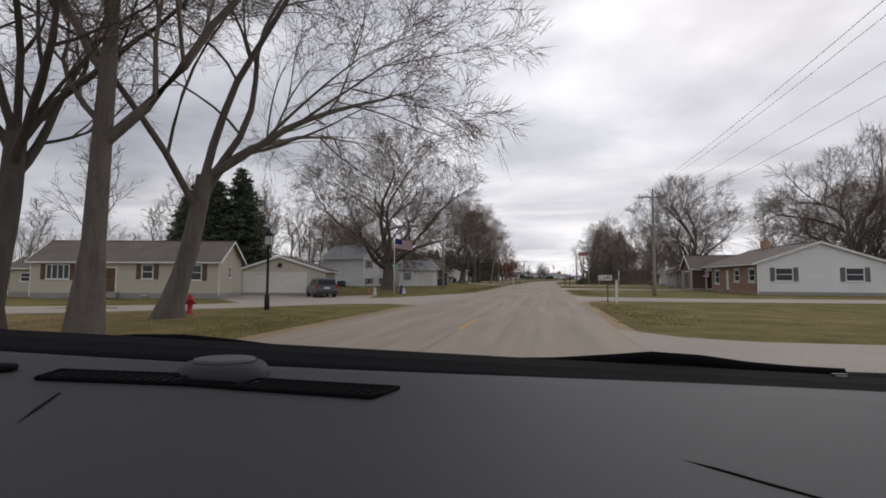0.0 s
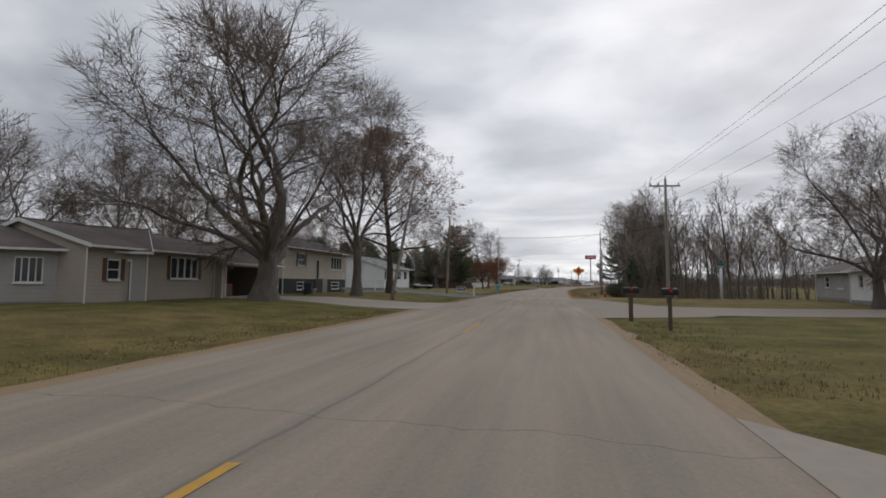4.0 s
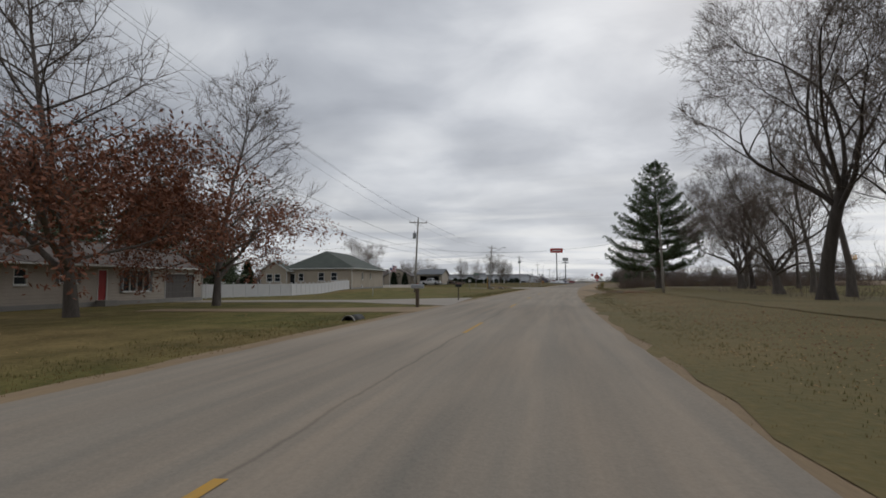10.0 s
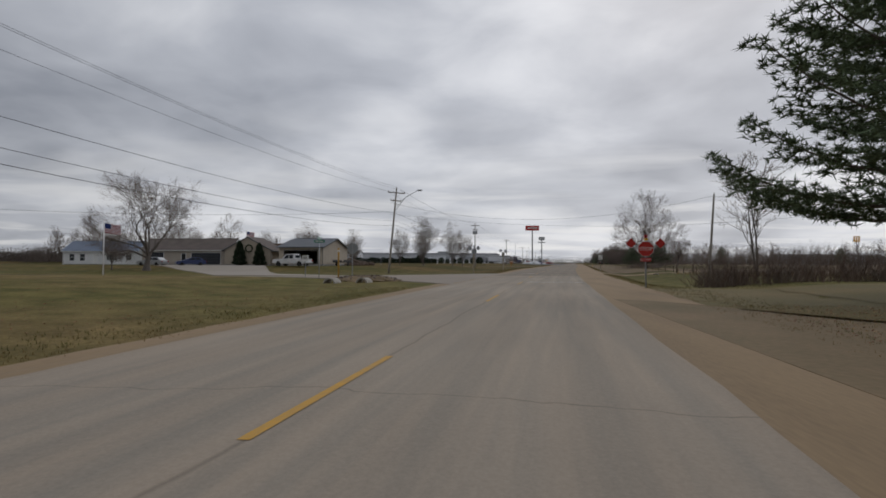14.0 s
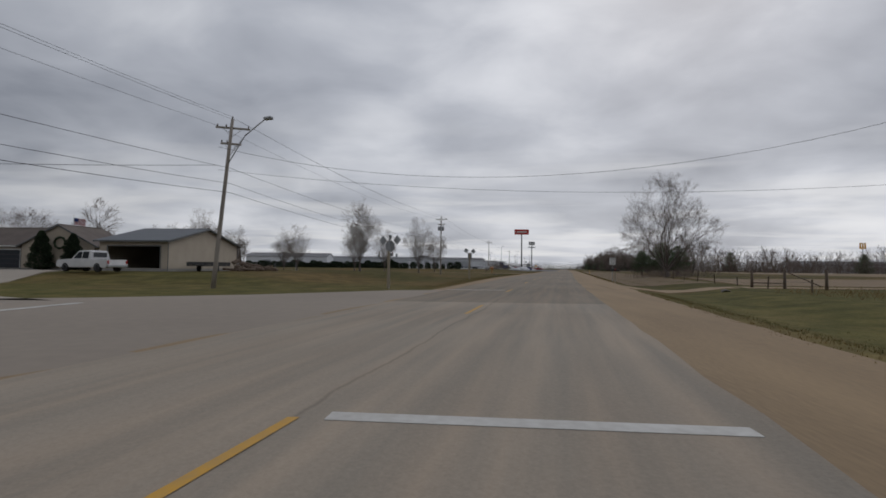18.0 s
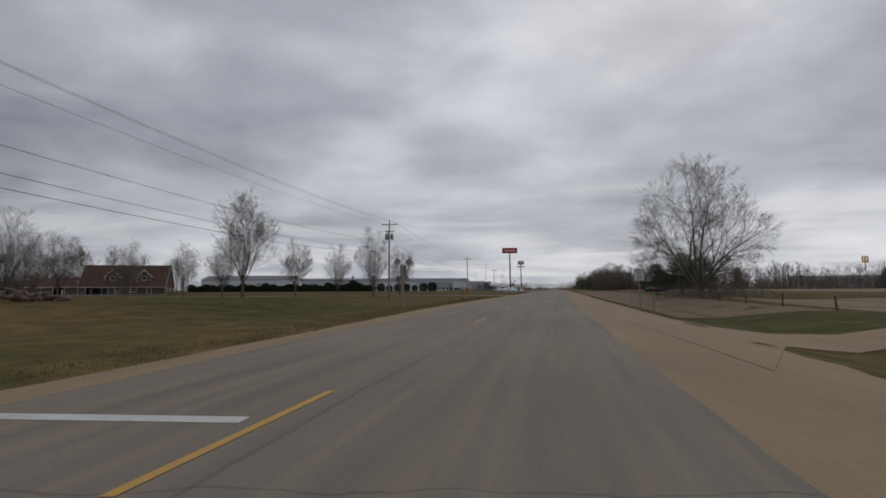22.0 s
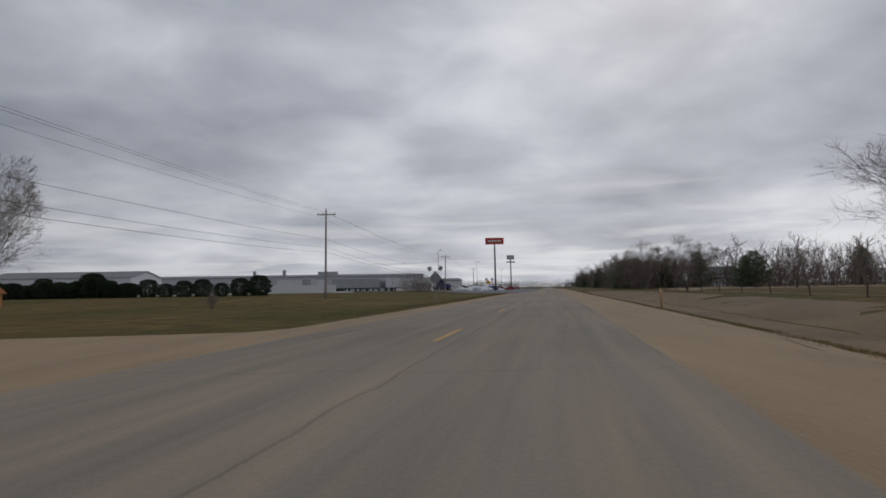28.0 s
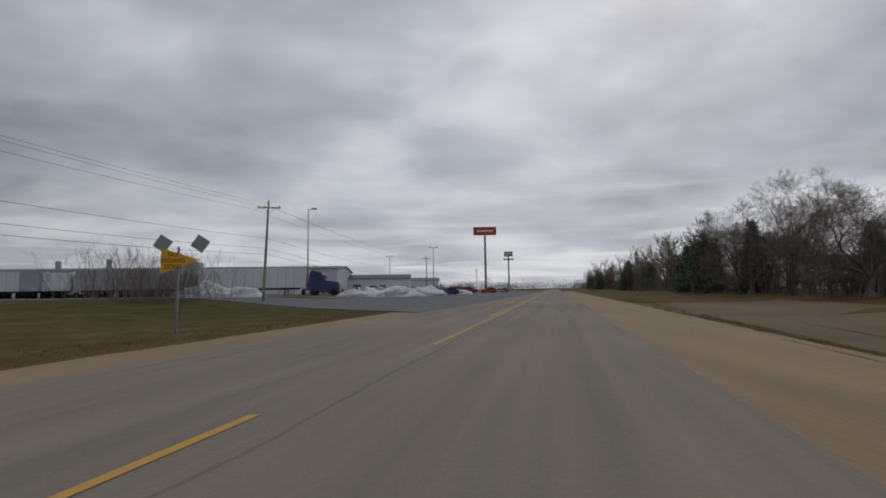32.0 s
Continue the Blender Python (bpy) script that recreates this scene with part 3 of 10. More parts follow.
def half_width(y):
    return 4.45 + 0.15 * smooth(420, 500, y)


def land(x, y):
    """The height of the ground."""
    lat = x - road_x(y)
    z = -0.03
    if lat < 0:
        z += 0.38 * smooth(7, 15, -lat) * smooth(100, 150, y) * (1 - smooth(300, 340, y))
        z -= 0.35 * smooth(8, 18, -lat) * smooth(30, 60, y) * (1 - smooth(92, 108, y))
        z += 0.45 * smooth(14, 24, -lat) * smooth(440, 465, y) * (1 - smooth(505, 530, y))
        z += 0.75 * smooth(14, 26, -lat) * smooth(560, 580, y) * (1 - smooth(640, 680, y))
        z += 0.80 * smooth(16, 34, -lat) * smooth(780, 830, y)
    else:
        z -= 0.62 * smooth(5.2, 9.5, lat) * smooth(222, 250, y) * (1 - smooth(296, 318, y))
        z -= 0.45 * smooth(8.0, 11.5, lat) * (1 - smooth(13, 18, lat)) * smooth(500, 520, y) * (1 - smooth(880, 940, y))
        z += 0.35 * smooth(14, 20, lat) * smooth(440, 470, y) * (1 - smooth(500, 530, y))
        z += 0.5 * smooth(16, 30, lat) * smooth(640, 680, y)
    return z


def build_ground():
    lats = [-2500, -900, -400, -220, -140, -100, -80, -64, -52, -44, -37, -31, -26, -22, -18, -15, -12.5, -10.5, -8.8, -7.4, -6.2, -5.2, -4.5, 4.5, 5.2, 6.2, 7.4, 8.6, 9.8, 11, 12.5, 14, 16, 18.5, 22, 26, 31, 37, 44, 52, 64, 80, 100, 140, 220, 400, 900, 2500]
    ys = [-600, -300] + [v * 6.0 for v in range(-20, 200)] + [1250, 1330, 1450, 1700, 2200, 3200, 4200]
    verts, faces = [], []
    for y in ys:
        c = road_x(y)
        for la in lats:
            x = c + la
            z = land(x, y) if abs(la) < 300 else land(c + math.copysign(300, la), y)
            if 17 < abs(la) < 120:
                z += 0.05 * noise.noise((x * 0.15, y * 0.15, 0.0))
            if abs(la) <= 4.5:
                z = -0.06
            verts.append((x, y, z))
    w = len(lats)
    for j in range(len(ys) - 1):
        for i in range(w - 1):
            a = j * w + i
            faces.append((a, a + 1, a + w + 1, a + w))
    me = bpy.data.meshes.new("ground")
    me.from_pydata(verts, [], faces)
    me.polygons.foreach_set("use_smooth", [True] * len(faces))
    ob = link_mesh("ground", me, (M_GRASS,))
    tagged(ob, "dormant olive and straw coloured grass with bare patches", "ground", kind="structure")


def ground_material():
    m = bpy.data.materials.new("dormant_grass")
    m.use_nodes = True
    n, l = m.node_tree.nodes, m.node_tree.links
    p = n["Principled BSDF"]
    p.inputs["Roughness"].default_value, p.inputs["Specular IOR Level"].default_value = 0.95, 0.1
    co = n.new("ShaderNodeNewGeometry").outputs["Position"]

    def tex(scale, detail=4.0, rough=0.55):
        t = n.new("ShaderNodeTexNoise")
        t.inputs["Scale"].default_value, t.inputs["Detail"].default_value, t.inputs["Roughness"].default_value = scale, detail, rough
        l.new(co, t.inputs["Vector"])
        return t.outputs["Fac"]

    def ramp2(fac, a, b, c0, c1):
        r = n.new("ShaderNodeValToRGB")
        l.new(fac, r.inputs[0])
        r.color_ramp.elements[0].position, r.color_ramp.elements[0].color = a, (*c0, 1)
        r.color_ramp.elements[1].position, r.color_ramp.elements[1].color = b, (*c1, 1)
        return r.outputs[0]

    def mixc(fac, a, b, mode="MIX"):
        x = n.new("ShaderNodeMixRGB")
        x.blend_type = mode
        for i, v in ((0, fac), (1, a), (2, b)):
            if isinstance(v, (int, float)):
                x.inputs[i].default_value = v
            else:
                l.new(v, x.inputs[i])
        return x.outputs[0]

    patch, clump, blade = tex(0.055), tex(0.7, 5.0), tex(9.0, 6.0, 0.7)
    xyz = n.new("ShaderNodeSeparateXYZ")
    l.new(co, xyz.inputs[0])
    field = n.new("ShaderNodeMapRange")
    for k, v in (("From Min", 262.0), ("From Max", 348.0), ("To Min", 0.0), ("To Max", 0.035)):
        field.inputs[k].default_value = v
    l.new(xyz.outputs["Y"], field.inputs["Value"])
    drier = n.new("ShaderNodeMath")
    drier.operation = "ADD"
    l.new(patch, drier.inputs[0])
    l.new(field.outputs[0], drier.inputs[1])
    patch = drier.outputs[0]
    green = ramp2(clump, 0.35, 0.68, (0.100, 0.098, 0.030), (0.200, 0.170, 0.058))
    straw = ramp2(clump, 0.35, 0.68, (0.150, 0.112, 0.046), (0.270, 0.196, 0.084))
    col = mixc(ramp2(patch, 0.45, 0.64, (0, 0, 0), (1, 1, 1)), green, straw)
    fine = ramp2(blade, 0.3, 0.72, (0.62, 0.62, 0.62), (1.25, 1.25, 1.25))
    col = mixc(1.0, col, fine, "MULTIPLY")
    # Browner past the crossroads; dimming that matches the darker view is put into colour.
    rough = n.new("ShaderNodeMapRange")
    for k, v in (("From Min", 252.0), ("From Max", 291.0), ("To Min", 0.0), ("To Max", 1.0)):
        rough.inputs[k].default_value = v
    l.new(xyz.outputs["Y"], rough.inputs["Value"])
    dimmed = mixc(clump, mixc(1.0, col, ramp2(patch, 0.3, 0.7, (0.48, 0.48, 0.40), (0.60, 0.55, 0.46)), "MULTIPLY"), mixc(1.0, col, ramp2(patch, 0.3, 0.7, (0.56, 0.56, 0.47), (0.70, 0.64, 0.53)), "MULTIPLY"))
    col = mixc(rough.outputs[0], col, dimmed)
    l.new(col, p.inputs["Base Color"])
    bp = n.new("ShaderNodeBump")
    bp.inputs["Strength"].default_value, bp.inputs["Distance"].default_value = 0.7, 0.06
    l.new(blade, bp.inputs["Height"])
    l.new(bp.outputs[0], p.inputs["Normal"])
    return m


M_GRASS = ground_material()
build_ground()


def ribbon(name, y0, y1, lat0, lat1, z, mat, label, category, step=6.0, wobble=0.0, kind="structure", seed=0.0):
    """A strip along the road between two offsets from its middle, draped on the land where it leaves the carriageway."""
    verts, faces, across = [], [], []
    cols = 6
    ys = np.linspace(y0, y1, max(2, int((y1 - y0) / step) + 1))
    for y in ys:
        c, hw = road_x(y), half_width(y)
        e0 = lat0(y) if callable(lat0) else lat0
        e1 = lat1(y) if callable(lat1) else lat1
        e0 += wobble * noise.noise((seed, y * 0.35, 0.0)) + wobble * 0.5 * noise.noise((seed, y * 1.1, 3.0))
        e1 += wobble * noise.noise((seed + 9, y * 0.35, 0.0)) + wobble * 0.5 * noise.noise((seed + 9, y * 1.1, 3.0))
        for i in range(cols):
            la = e0 + (e1 - e0) * i / (cols - 1)
            base = 0.0 if abs(la) <= hw + 0.3 else max(land(c + la, y), -0.02 if abs(la) < hw + 1.5 else -9)
            verts.append((c + la, float(y), base + z))
            across.append(la)
    for j in range(len(ys) - 1):
        for i in range(cols - 1):
            a = j * cols + i
            faces.append((a, a + 1, a + cols + 1, a + cols))
    me = bpy.data.meshes.new(name)
    me.from_pydata(verts, [], faces)
    lay = me.attributes.new("across", "FLOAT", "POINT")
    lay.data.foreach_set("value", across)
    ob = link_mesh(name, me, (mat,))
    return tagged(ob, label, category, kind=kind)


def patch(name, outline, mat, label, z=0.022, category="driveway"):
    """A paved area of any outline, cut fine and laid on the land."""
    bm = bmesh.new()
    f = bm.faces.new([bm.verts.new((x, y, 0)) for x, y in outline])
    bmesh.ops.triangulate(bm, faces=[f])
    for _ in range(3):
        long = [e for e in bm.edges if e.calc_length() > 5]
        if long:
            bmesh.ops.subdivide_edges(bm, edges=long, cuts=1, use_grid_fill=False)
            bmesh.ops.triangulate(bm, faces=bm.faces[:])
    for v in bm.verts:
        lat = abs(v.co.x - road_x(v.co.y))
        low = max(land(v.co.x, v.co.y), -0.02 if lat < 8 else -9) + z
        w = smooth(4.6, 7.0, lat)
        v.co.z = 0.006 * (1 - w) + low * w
    bmesh.ops.recalc_face_normals(bm, faces=bm.faces[:])
    for fc in bm.faces:
        if fc.normal.z < 0:
            fc.normal_flip()
    rim = [e for e in bm.edges if e.is_boundary]
    skirt = bmesh.ops.extrude_edge_only(bm, edges=rim)["geom"]
    for v in skirt:
        if isinstance(v, bmesh.types.BMVert):
            v.co.z -= 0.12
    return tagged(link_mesh(name, bm, (mat,)), label, category, kind="structure")


road = ribbon("road", -100, 540, lambda y: -half_width(y), lambda y: half_width(y), 0.024, M_ROAD, "worn pale grey-brown two-lane asphalt road", "road", 3.0, 0.10)
ribbon("road_beyond", 540, 1500, lambda y: -half_width(y) - 1.0 * smooth(550, 640, y), lambda y: half_width(y), 0.024, M_ROADB, "darker grey two-lane asphalt road past the junction", "road", 3.0, 0.10)
ribbon("road_far", 1500.5, 2500, -4.6, 4.6, 0.024, M_ROADB, "worn pale grey asphalt road running to the horizon", "road", 40.0)
ribbon("shoulder_near", 405, 1200, lambda y: half_width(y) - 0.25, lambda y: half_width(y) + 0.5 + 2.9 * smooth(405, 452, y) + 0.7 * smooth(540, 620, y), 0.018, M_GRAVEL, "tan sandy gravel road shoulder with tyre ruts", "shoulder", 2.0, 0.28, seed=2)
ribbon("shoulder_far", 440, 1200, lambda y: -half_width(y) - 0.8 - 0.3 * smooth(440, 480, y) - 1.9 * smooth(550, 640, y), lambda y: -half_width(y) + 0.25 - 1.0 * smooth(550, 640, y), 0.012, M_GRAVEL, "narrow tan gravel edge along the asphalt", "shoulder", 2.0, 0.22, seed=4)
ribbon("shoulder_town", -60, 425, lambda y: half_width(y) - 0.3, lambda y: half_width(y) + 0.5, 0.0, M_GRAVEL, "thin sandy edge between asphalt and lawn", "shoulder", 2.0, 0.22, seed=6)
ribbon("shoulder_town_far", -60, 440, lambda y: -half_width(y) - 0.8, lambda y: -half_width(y) + 0.3, 0.0, M_GRAVEL, "thin sandy edge between asphalt and lawn", "shoulder", 2.0, 0.22, seed=8)
ribbon("verge_straw", 207, 292, lambda y: half_width(y) + 0.35, lambda y: half_width(y) + 2.0 + 6.0 * smooth(206, 224, y) * (1 - 0.6 * smooth(270, 292, y)), 0.012, M_STRAW, "dry straw-coloured verge before the wood", "verge", 2.5, 0.5, seed=12)
M_DRY = material("dry_autumn_grass", (0.215, 0.152, 0.06), (0.108, 0.098, 0.034), 0.95, 0.22, 7.0, 0.03, world_space=True)
ribbon("verge_dry_near", 312, 500, lambda y: half_width(y) + 0.25 + 2.6 * smooth(405, 452, y), lambda y: half_width(y) + 11.0, 0.009, M_DRY, "dry golden-brown grass beside the road", "verge", 2.5, 0.8, seed=14)
ribbon("verge_dry_stand", 312, 500, lambda y: half_width(y) + 10.2, lambda y: half_width(y) + 26.0, 0.045, M_DRY, "dry golden-brown grass under the open stand", "verge", 2.5, 0.8, seed=15)
patch("pine_pull_off", [(10.0, 436), (12.5, 441), (17.5, 450), (19.0, 458), (18.5, 466), (15.5, 472), (12.6, 482), (10.8, 484)], material("trodden_dirt", (0.255, 0.18, 0.105), (0.15, 0.115, 0.06), 0.95, 0.45, 8.0, 0.01, world_space=True), "trodden dirt pull-off under a pine", z=0.016, category="dirt")
patch("side_street_concrete", [(-6.5, 45), (-9.2, 48.9), (-12.1, 48.3), (-14.9, 45.9), (-17.6, 40.0), (-20.5, 34.1), (-40.9, 16.6), (-59.0, 5.7), (-59.1, 18.0), (-43.2, 31.6), (-29.6, 44.9), (-24.8, 53.0), (-22.3, 60.0), (-24, 63), (-27.5, 70), (-32.8, 76), (-32.8, 85.2), (-17.5, 85.2), (-14.4, 66.5), (-12.2, 65.5), (-10, 74), (-6.5, 92)], M_DRIVE, "pale concrete drive and side street joining the road", category="driveway")
patch("driveway_near", [(1.6, 6), (8, 11), (40, 9), (40, 20.5), (8, 21.2), (5, 21.6), (3.3, 23), (1.6, 27)], M_DRIVE, "pale concrete street mouth at the lawn's edge")
patch("driveway_brick_house", [(1.4, 54), (3.4, 58.5), (8, 58), (45, 56.5), (45, 66), (10, 68.5), (3.4, 71), (1.4, 76)], M_DRIVE, "concrete driveway leading to the brick house")
patch("driveway_garage", [(1.2, 111), (3.4, 116), (10, 115.6), (18.1, 115.6), (18.1, 124.4), (10, 127), (3.4, 131), (1.2, 136)], M_DRIVE, "concrete driveway leading to a brick garage")
patch("side_street_town", [(0.4, 164), (2, 169.6), (9, 169.4), (60, 176), (60, 188), (12, 184), (7.5, 186), (6.0, 189), (3.2, 208), (0.5, 216)], M_STREET, "paved side street meeting the road at a rounded corner", category="road")
patch("driveway_ranch", [(-7.6, 174), (-18, 179), (-23.8, 181.5), (-23.8, 194), (-21.5, 191.5), (-7.8, 190)], M_DRIVE, "concrete driveway up to a double garage")
patch("driveway_asphalt", [(-8.2, 214), (-19.5, 224), (-40, 229), (-40, 253), (-22, 250), (-19.4, 243), (-8.2, 229)], M_ASPH, "dark asphalt driveway beside a white ranch house")
patch("driveway_red_door", [(-4.5, 384), (-14, 396), (-29.5, 397), (-29.5, 404), (-14, 404), (-4.5, 412)], M_DRIVE, "concrete driveway beside the white fence")
patch("driveway_mailbox", [(-2.0, 372), (-14, 373.5), (-22, 375), (-22, 379), (-14, 379), (-2.0, 383)], M_GRAVEL, "gravel drive mouth by a mailbox")
patch("cross_street", [(6.5, 500), (3.3, 504.5), (0.6, 509.5), (-4.5, 519.5), (-13, 520), (-120, 500), (-120, 513), (-19, 530), (-7.4, 539.5), (-2, 546), (3.5, 556), (9.5, 562)], M_STREET, "worn asphalt side street joining at a wide mouth", z=0.05, category="road")
patch("drive_truck", [(-7.5, 536), (-20, 545), (-27, 566), (-34, 588), (-52, 590), (-52, 583), (-36, 560), (-24, 534)], M_DRIVE, "concrete drive up to the houses", z=0.05)
patch("field_drive", [(19.0, 566), (22, 574), (28, 579), (48, 582), (110, 600), (110, 604), (48, 587), (28, 585.5), (24, 589), (21.2, 602)], M_GRAVEL, "sandy field track past a gate")
patch("farm_drive", [(23.0, 722), (18.5, 732), (10, 737), (-70, 744), (-70, 748.5), (10, 743.5), (20.5, 746.5), (26.0, 757)], M_GRAVEL, "pale gravel drive across the lawn")
patch("truck_lot", [(38.5, 914), (26, 935), (8, 950), (-120, 965), (-150, 1240), (72, 1240), (68, 1200), (48, 990)], M_ASPH, "grey asphalt truck lot with pale dust", z=0.06, category="parking lot")
M_FIELD = material("bare_brown_field", (0.245, 0.165, 0.096), (0.145, 0.105, 0.056), 0.95, 0.15, 2.5, 0.04, world_space=True, grain=(1, 2, 1))
patch("brown_field", [(36, 593), (60, 590), (420, 645), (420, 960), (96, 960), (74, 935), (64, 860), (55.5, 760), (43, 640)], M_FIELD, "bare tan field of cut stubble behind a fence", z=0.03, category="field")
ribbon("field_verge", 606, 935, lambda y: half_width(y) + 3.4, lambda y: half_width(y) + 16.5, 0.012, material("rank_autumn_grass", (0.20, 0.130, 0.068), (0.105, 0.078, 0.040), 0.95, 0.2, 6.0, 0.03, world_space=True), "dry reddish-tan grass between the shoulder and the field", "verge", 2.5, 0.9, seed=21)

# centre line: broken in town, solid near the end
road_paint = thing("road_marking", "worn yellow centre dashes and white stop bars on asphalt", "road marking", Matrix(), kind="structure")


def stripe(y0, y1, lat, width, z=0.031):
    bm = bmesh.new()
    n = max(2, int((y1 - y0) / 4) + 1)
    rows = []
    for y in np.linspace(y0, y1, n):
        c = road_x(y)
        rows.append((bm.verts.new((c + lat - width / 2, y, z)), bm.verts.new((c + lat + width / 2, y, z))))
    for a, b in zip(rows, rows[1:]):
        bm.faces.new((a[0], a[1], b[1], b[0]))
    return bm


# ten feet of paint in every forty
for y in [508.9 - 25.3 * k for k in range(-2, 20)]:
    part("centre_dash", stripe(y - 3.2, y + 3.2, -0.1 - 0.5 * smooth(500, 560, y), 0.12), M_YELLOW, road_paint)
for y in [742.7 + 25.3 * k for k in range(-6, 6)]:
    part("centre_dash", stripe(y - 3.2, y + 3.2, -0.75, 0.13), M_YELLOW, road_paint)
part("solid_centre_line", stripe(884, 1300, -0.45, 0.12), M_YELLOW, road_paint)
part("solid_centre_line", stripe(905, 1300, -0.77, 0.12), M_YELLOW, road_paint)
for y0, la0, la1 in ((512, 0.2, 4.3), (560, -4.9, -0.9)):
    part("stop_bar", prism(bmesh.new(), [(road_x(y0) + la0, y0), (road_x(y0) + la1, y0 - 0.3), (road_x(y0) + la1, y0 + 0.15), (road_x(y0) + la0, y0 + 0.45)], "z", 0.026, 0.031), M_WHITEP, road_paint)
part("turn_line", prism(bmesh.new(), [(-5.3, 521.0), (-4.95, 521.0), (-5.45, 534.2), (-5.8, 534.2)], "z", 0.026, 0.034), M_WHITEP, road_paint)

# ---- trees ----


def tube(V, F, pts, radii, n):
    """A tapering tube along points, into vertex and face lists."""
    base = len(V)
    up = Vector((0.3, 0.2, 1.0))
    point = n == 3
    if point:
        end, pts = pts[-1], pts[:-1]
    for i, p in enumerate(pts):
        d = (pts[min(i + 1, len(pts) - 1)] - pts[max(i - 1, 0)]) if len(pts) > 1 else end - p
        d = d.normalized() if d.length > 1e-6 else Vector((0, 0, 1))
        s = d.cross(up if abs(d.dot(up)) < 1.0 else Vector((1, 0, 0))).normalized()
        t = d.cross(s)
        for k in range(n):
            a = k * math.tau / n
            V.append(p + (s * math.cos(a) + t * math.sin(a)) * radii[i])
    for i in range(len(pts) - 1):
        for k in range(n):
            a, b = base + i * n + k, base + i * n + (k + 1) % n
            F.append((a, b, b + n, a + n))
    if point:
        V.append(end)
        k0 = base + (len(pts) - 1) * 3
        for k in range(3):
            F.append((k0 + k, k0 + (k + 1) % 3, len(V) - 1))


def mesh_of(name, V, F, mat, shade=True):
    me = bpy.data.meshes.new(name)
    me.from_pydata([tuple(v) for v in V], [], F)
    if shade:
        me.polygons.foreach_set("use_smooth", [True] * len(F))
    me.materials.append(mat)
    return me


def rand_dir(rng, d, angle):
    """A way that leaves d by about the angle, in radians."""
    s = d.orthogonal().normalized()
    t = d.cross(s)
    a = rng.uniform(0, math.tau)
    return (d * math.cos(angle) + (s * math.cos(a) + t * math.sin(a)) * math.sin(angle)).normalized()


def bare_tree(seed, height, fork, limbs, spread, r0, lean=0.0, droop=0.0, twigs=5, mid=6, up=0.18, forks=1, wob=0.12, tilt=1.0, tw=0.012, extra=()):
    """Vertices and faces of a leafless tree: (trunk and limbs), (branches and twigs), and the tips."""
    rng = random.Random(seed)
    VT, FT, VC, FC, tips = [], [], [], [], []

    def shoot(p, d, length, r, level, steps):
        pts, rad = [p.copy()], [r]
        for i in range(steps):
            bend = Vector((rng.gauss(0, wob), rng.gauss(0, wob), rng.gauss(0, wob * 0.7)))
            d = (d + bend + Vector((0, 0, up if level < 3 else up * 0.4 - droop))).normalized()
            p = p + d * length / steps
            pts.append(p.copy())
            rad.append(max(r * (1 - 0.8 * (i + 1) / steps), 0.006))
        return pts, rad, d

    trunk_h = height * fork
    starts = []
    for k in range(forks):
        d0 = Vector((lean + (0.22 * math.cos(k * 2.6 + seed) if forks > 1 else 0), 0.22 * math.sin(k * 2.6 + seed) if forks > 1 else 0, 1)).normalized()
        off = Vector((0.3 * r0 * math.cos(k * 2.6), 0.3 * r0 * math.sin(k * 2.6), -0.15))
        pts, rad = [], []
        p = off.copy()
        n = 7
        top = height * 0.92
        for i in range(n + 1):
            f = i / n
            pts.append(p.copy())
            flare = 1.0 + 0.55 * max(0, 1 - f * 9)
            rad.append(max(r0 / (forks ** 0.45) * (1 - f) ** 0.85 * flare, 0.015))
            d0 = (d0 + Vector((rng.gauss(0, 0.06), rng.gauss(0, 0.06), 0.05))).normalized()
            p = p + d0 * top / n
        tube(VT, FT, pts, rad, 9)
        starts.append((pts, rad))
    def limb(p, d, ln, r):
        l1, r1, _ = shoot(p, d, ln, r, 1, 6)
        tube(VT, FT, l1, r1, 6)
        for k in range(mid):
            w = 0.18 + 0.82 * (k + rng.random()) / mid
            ii = min(int(w * 6), 5)
            q = l1[ii].lerp(l1[ii + 1], w * 6 - ii)
            dd = rand_dir(rng, (l1[ii + 1] - l1[ii]).normalized(), radians(rng.uniform(26, 56)))
            l2, r2, _ = shoot(q, dd, ln * rng.uniform(0.40, 0.70) * (1.15 - 0.6 * w), max(r1[ii] * 0.58, tw * 2.2), 2, 4)
            tube(VC, FC, l2, r2, 4)
            for m in range(mid - 1):
                w2 = 0.15 + 0.85 * (m + rng.random()) / (mid - 1)
                i2 = min(int(w2 * 4), 3)
                q2 = l2[i2].lerp(l2[i2 + 1], w2 * 4 - i2)
                d2 = rand_dir(rng, (l2[i2 + 1] - l2[i2]).normalized(), radians(rng.uniform(24, 54)))
                l3, r3, _ = shoot(q2, d2, ln * rng.uniform(0.17, 0.33), max(r2[i2] * 0.55, tw * 1.5), 3, 3)
                tube(VC, FC, l3, r3, 3)
                for t in range(twigs):
                    w3 = 0.15 + 0.85 * rng.random()
                    i3 = min(int(w3 * 3), 2)
                    q3 = l3[i3].lerp(l3[i3 + 1], w3 * 3 - i3)
                    d3 = rand_dir(rng, (l3[i3 + 1] - l3[i3]).normalized(), radians(rng.uniform(18, 50)))
                    d3 = (d3 + Vector((0, 0, 0.12 - droop))).normalized()
                    e = q3 + d3 * ln * rng.uniform(0.09, 0.18)
                    tube(VC, FC, [q3, e], [tw, tw * 0.45], 3)
                    tips.append(e)

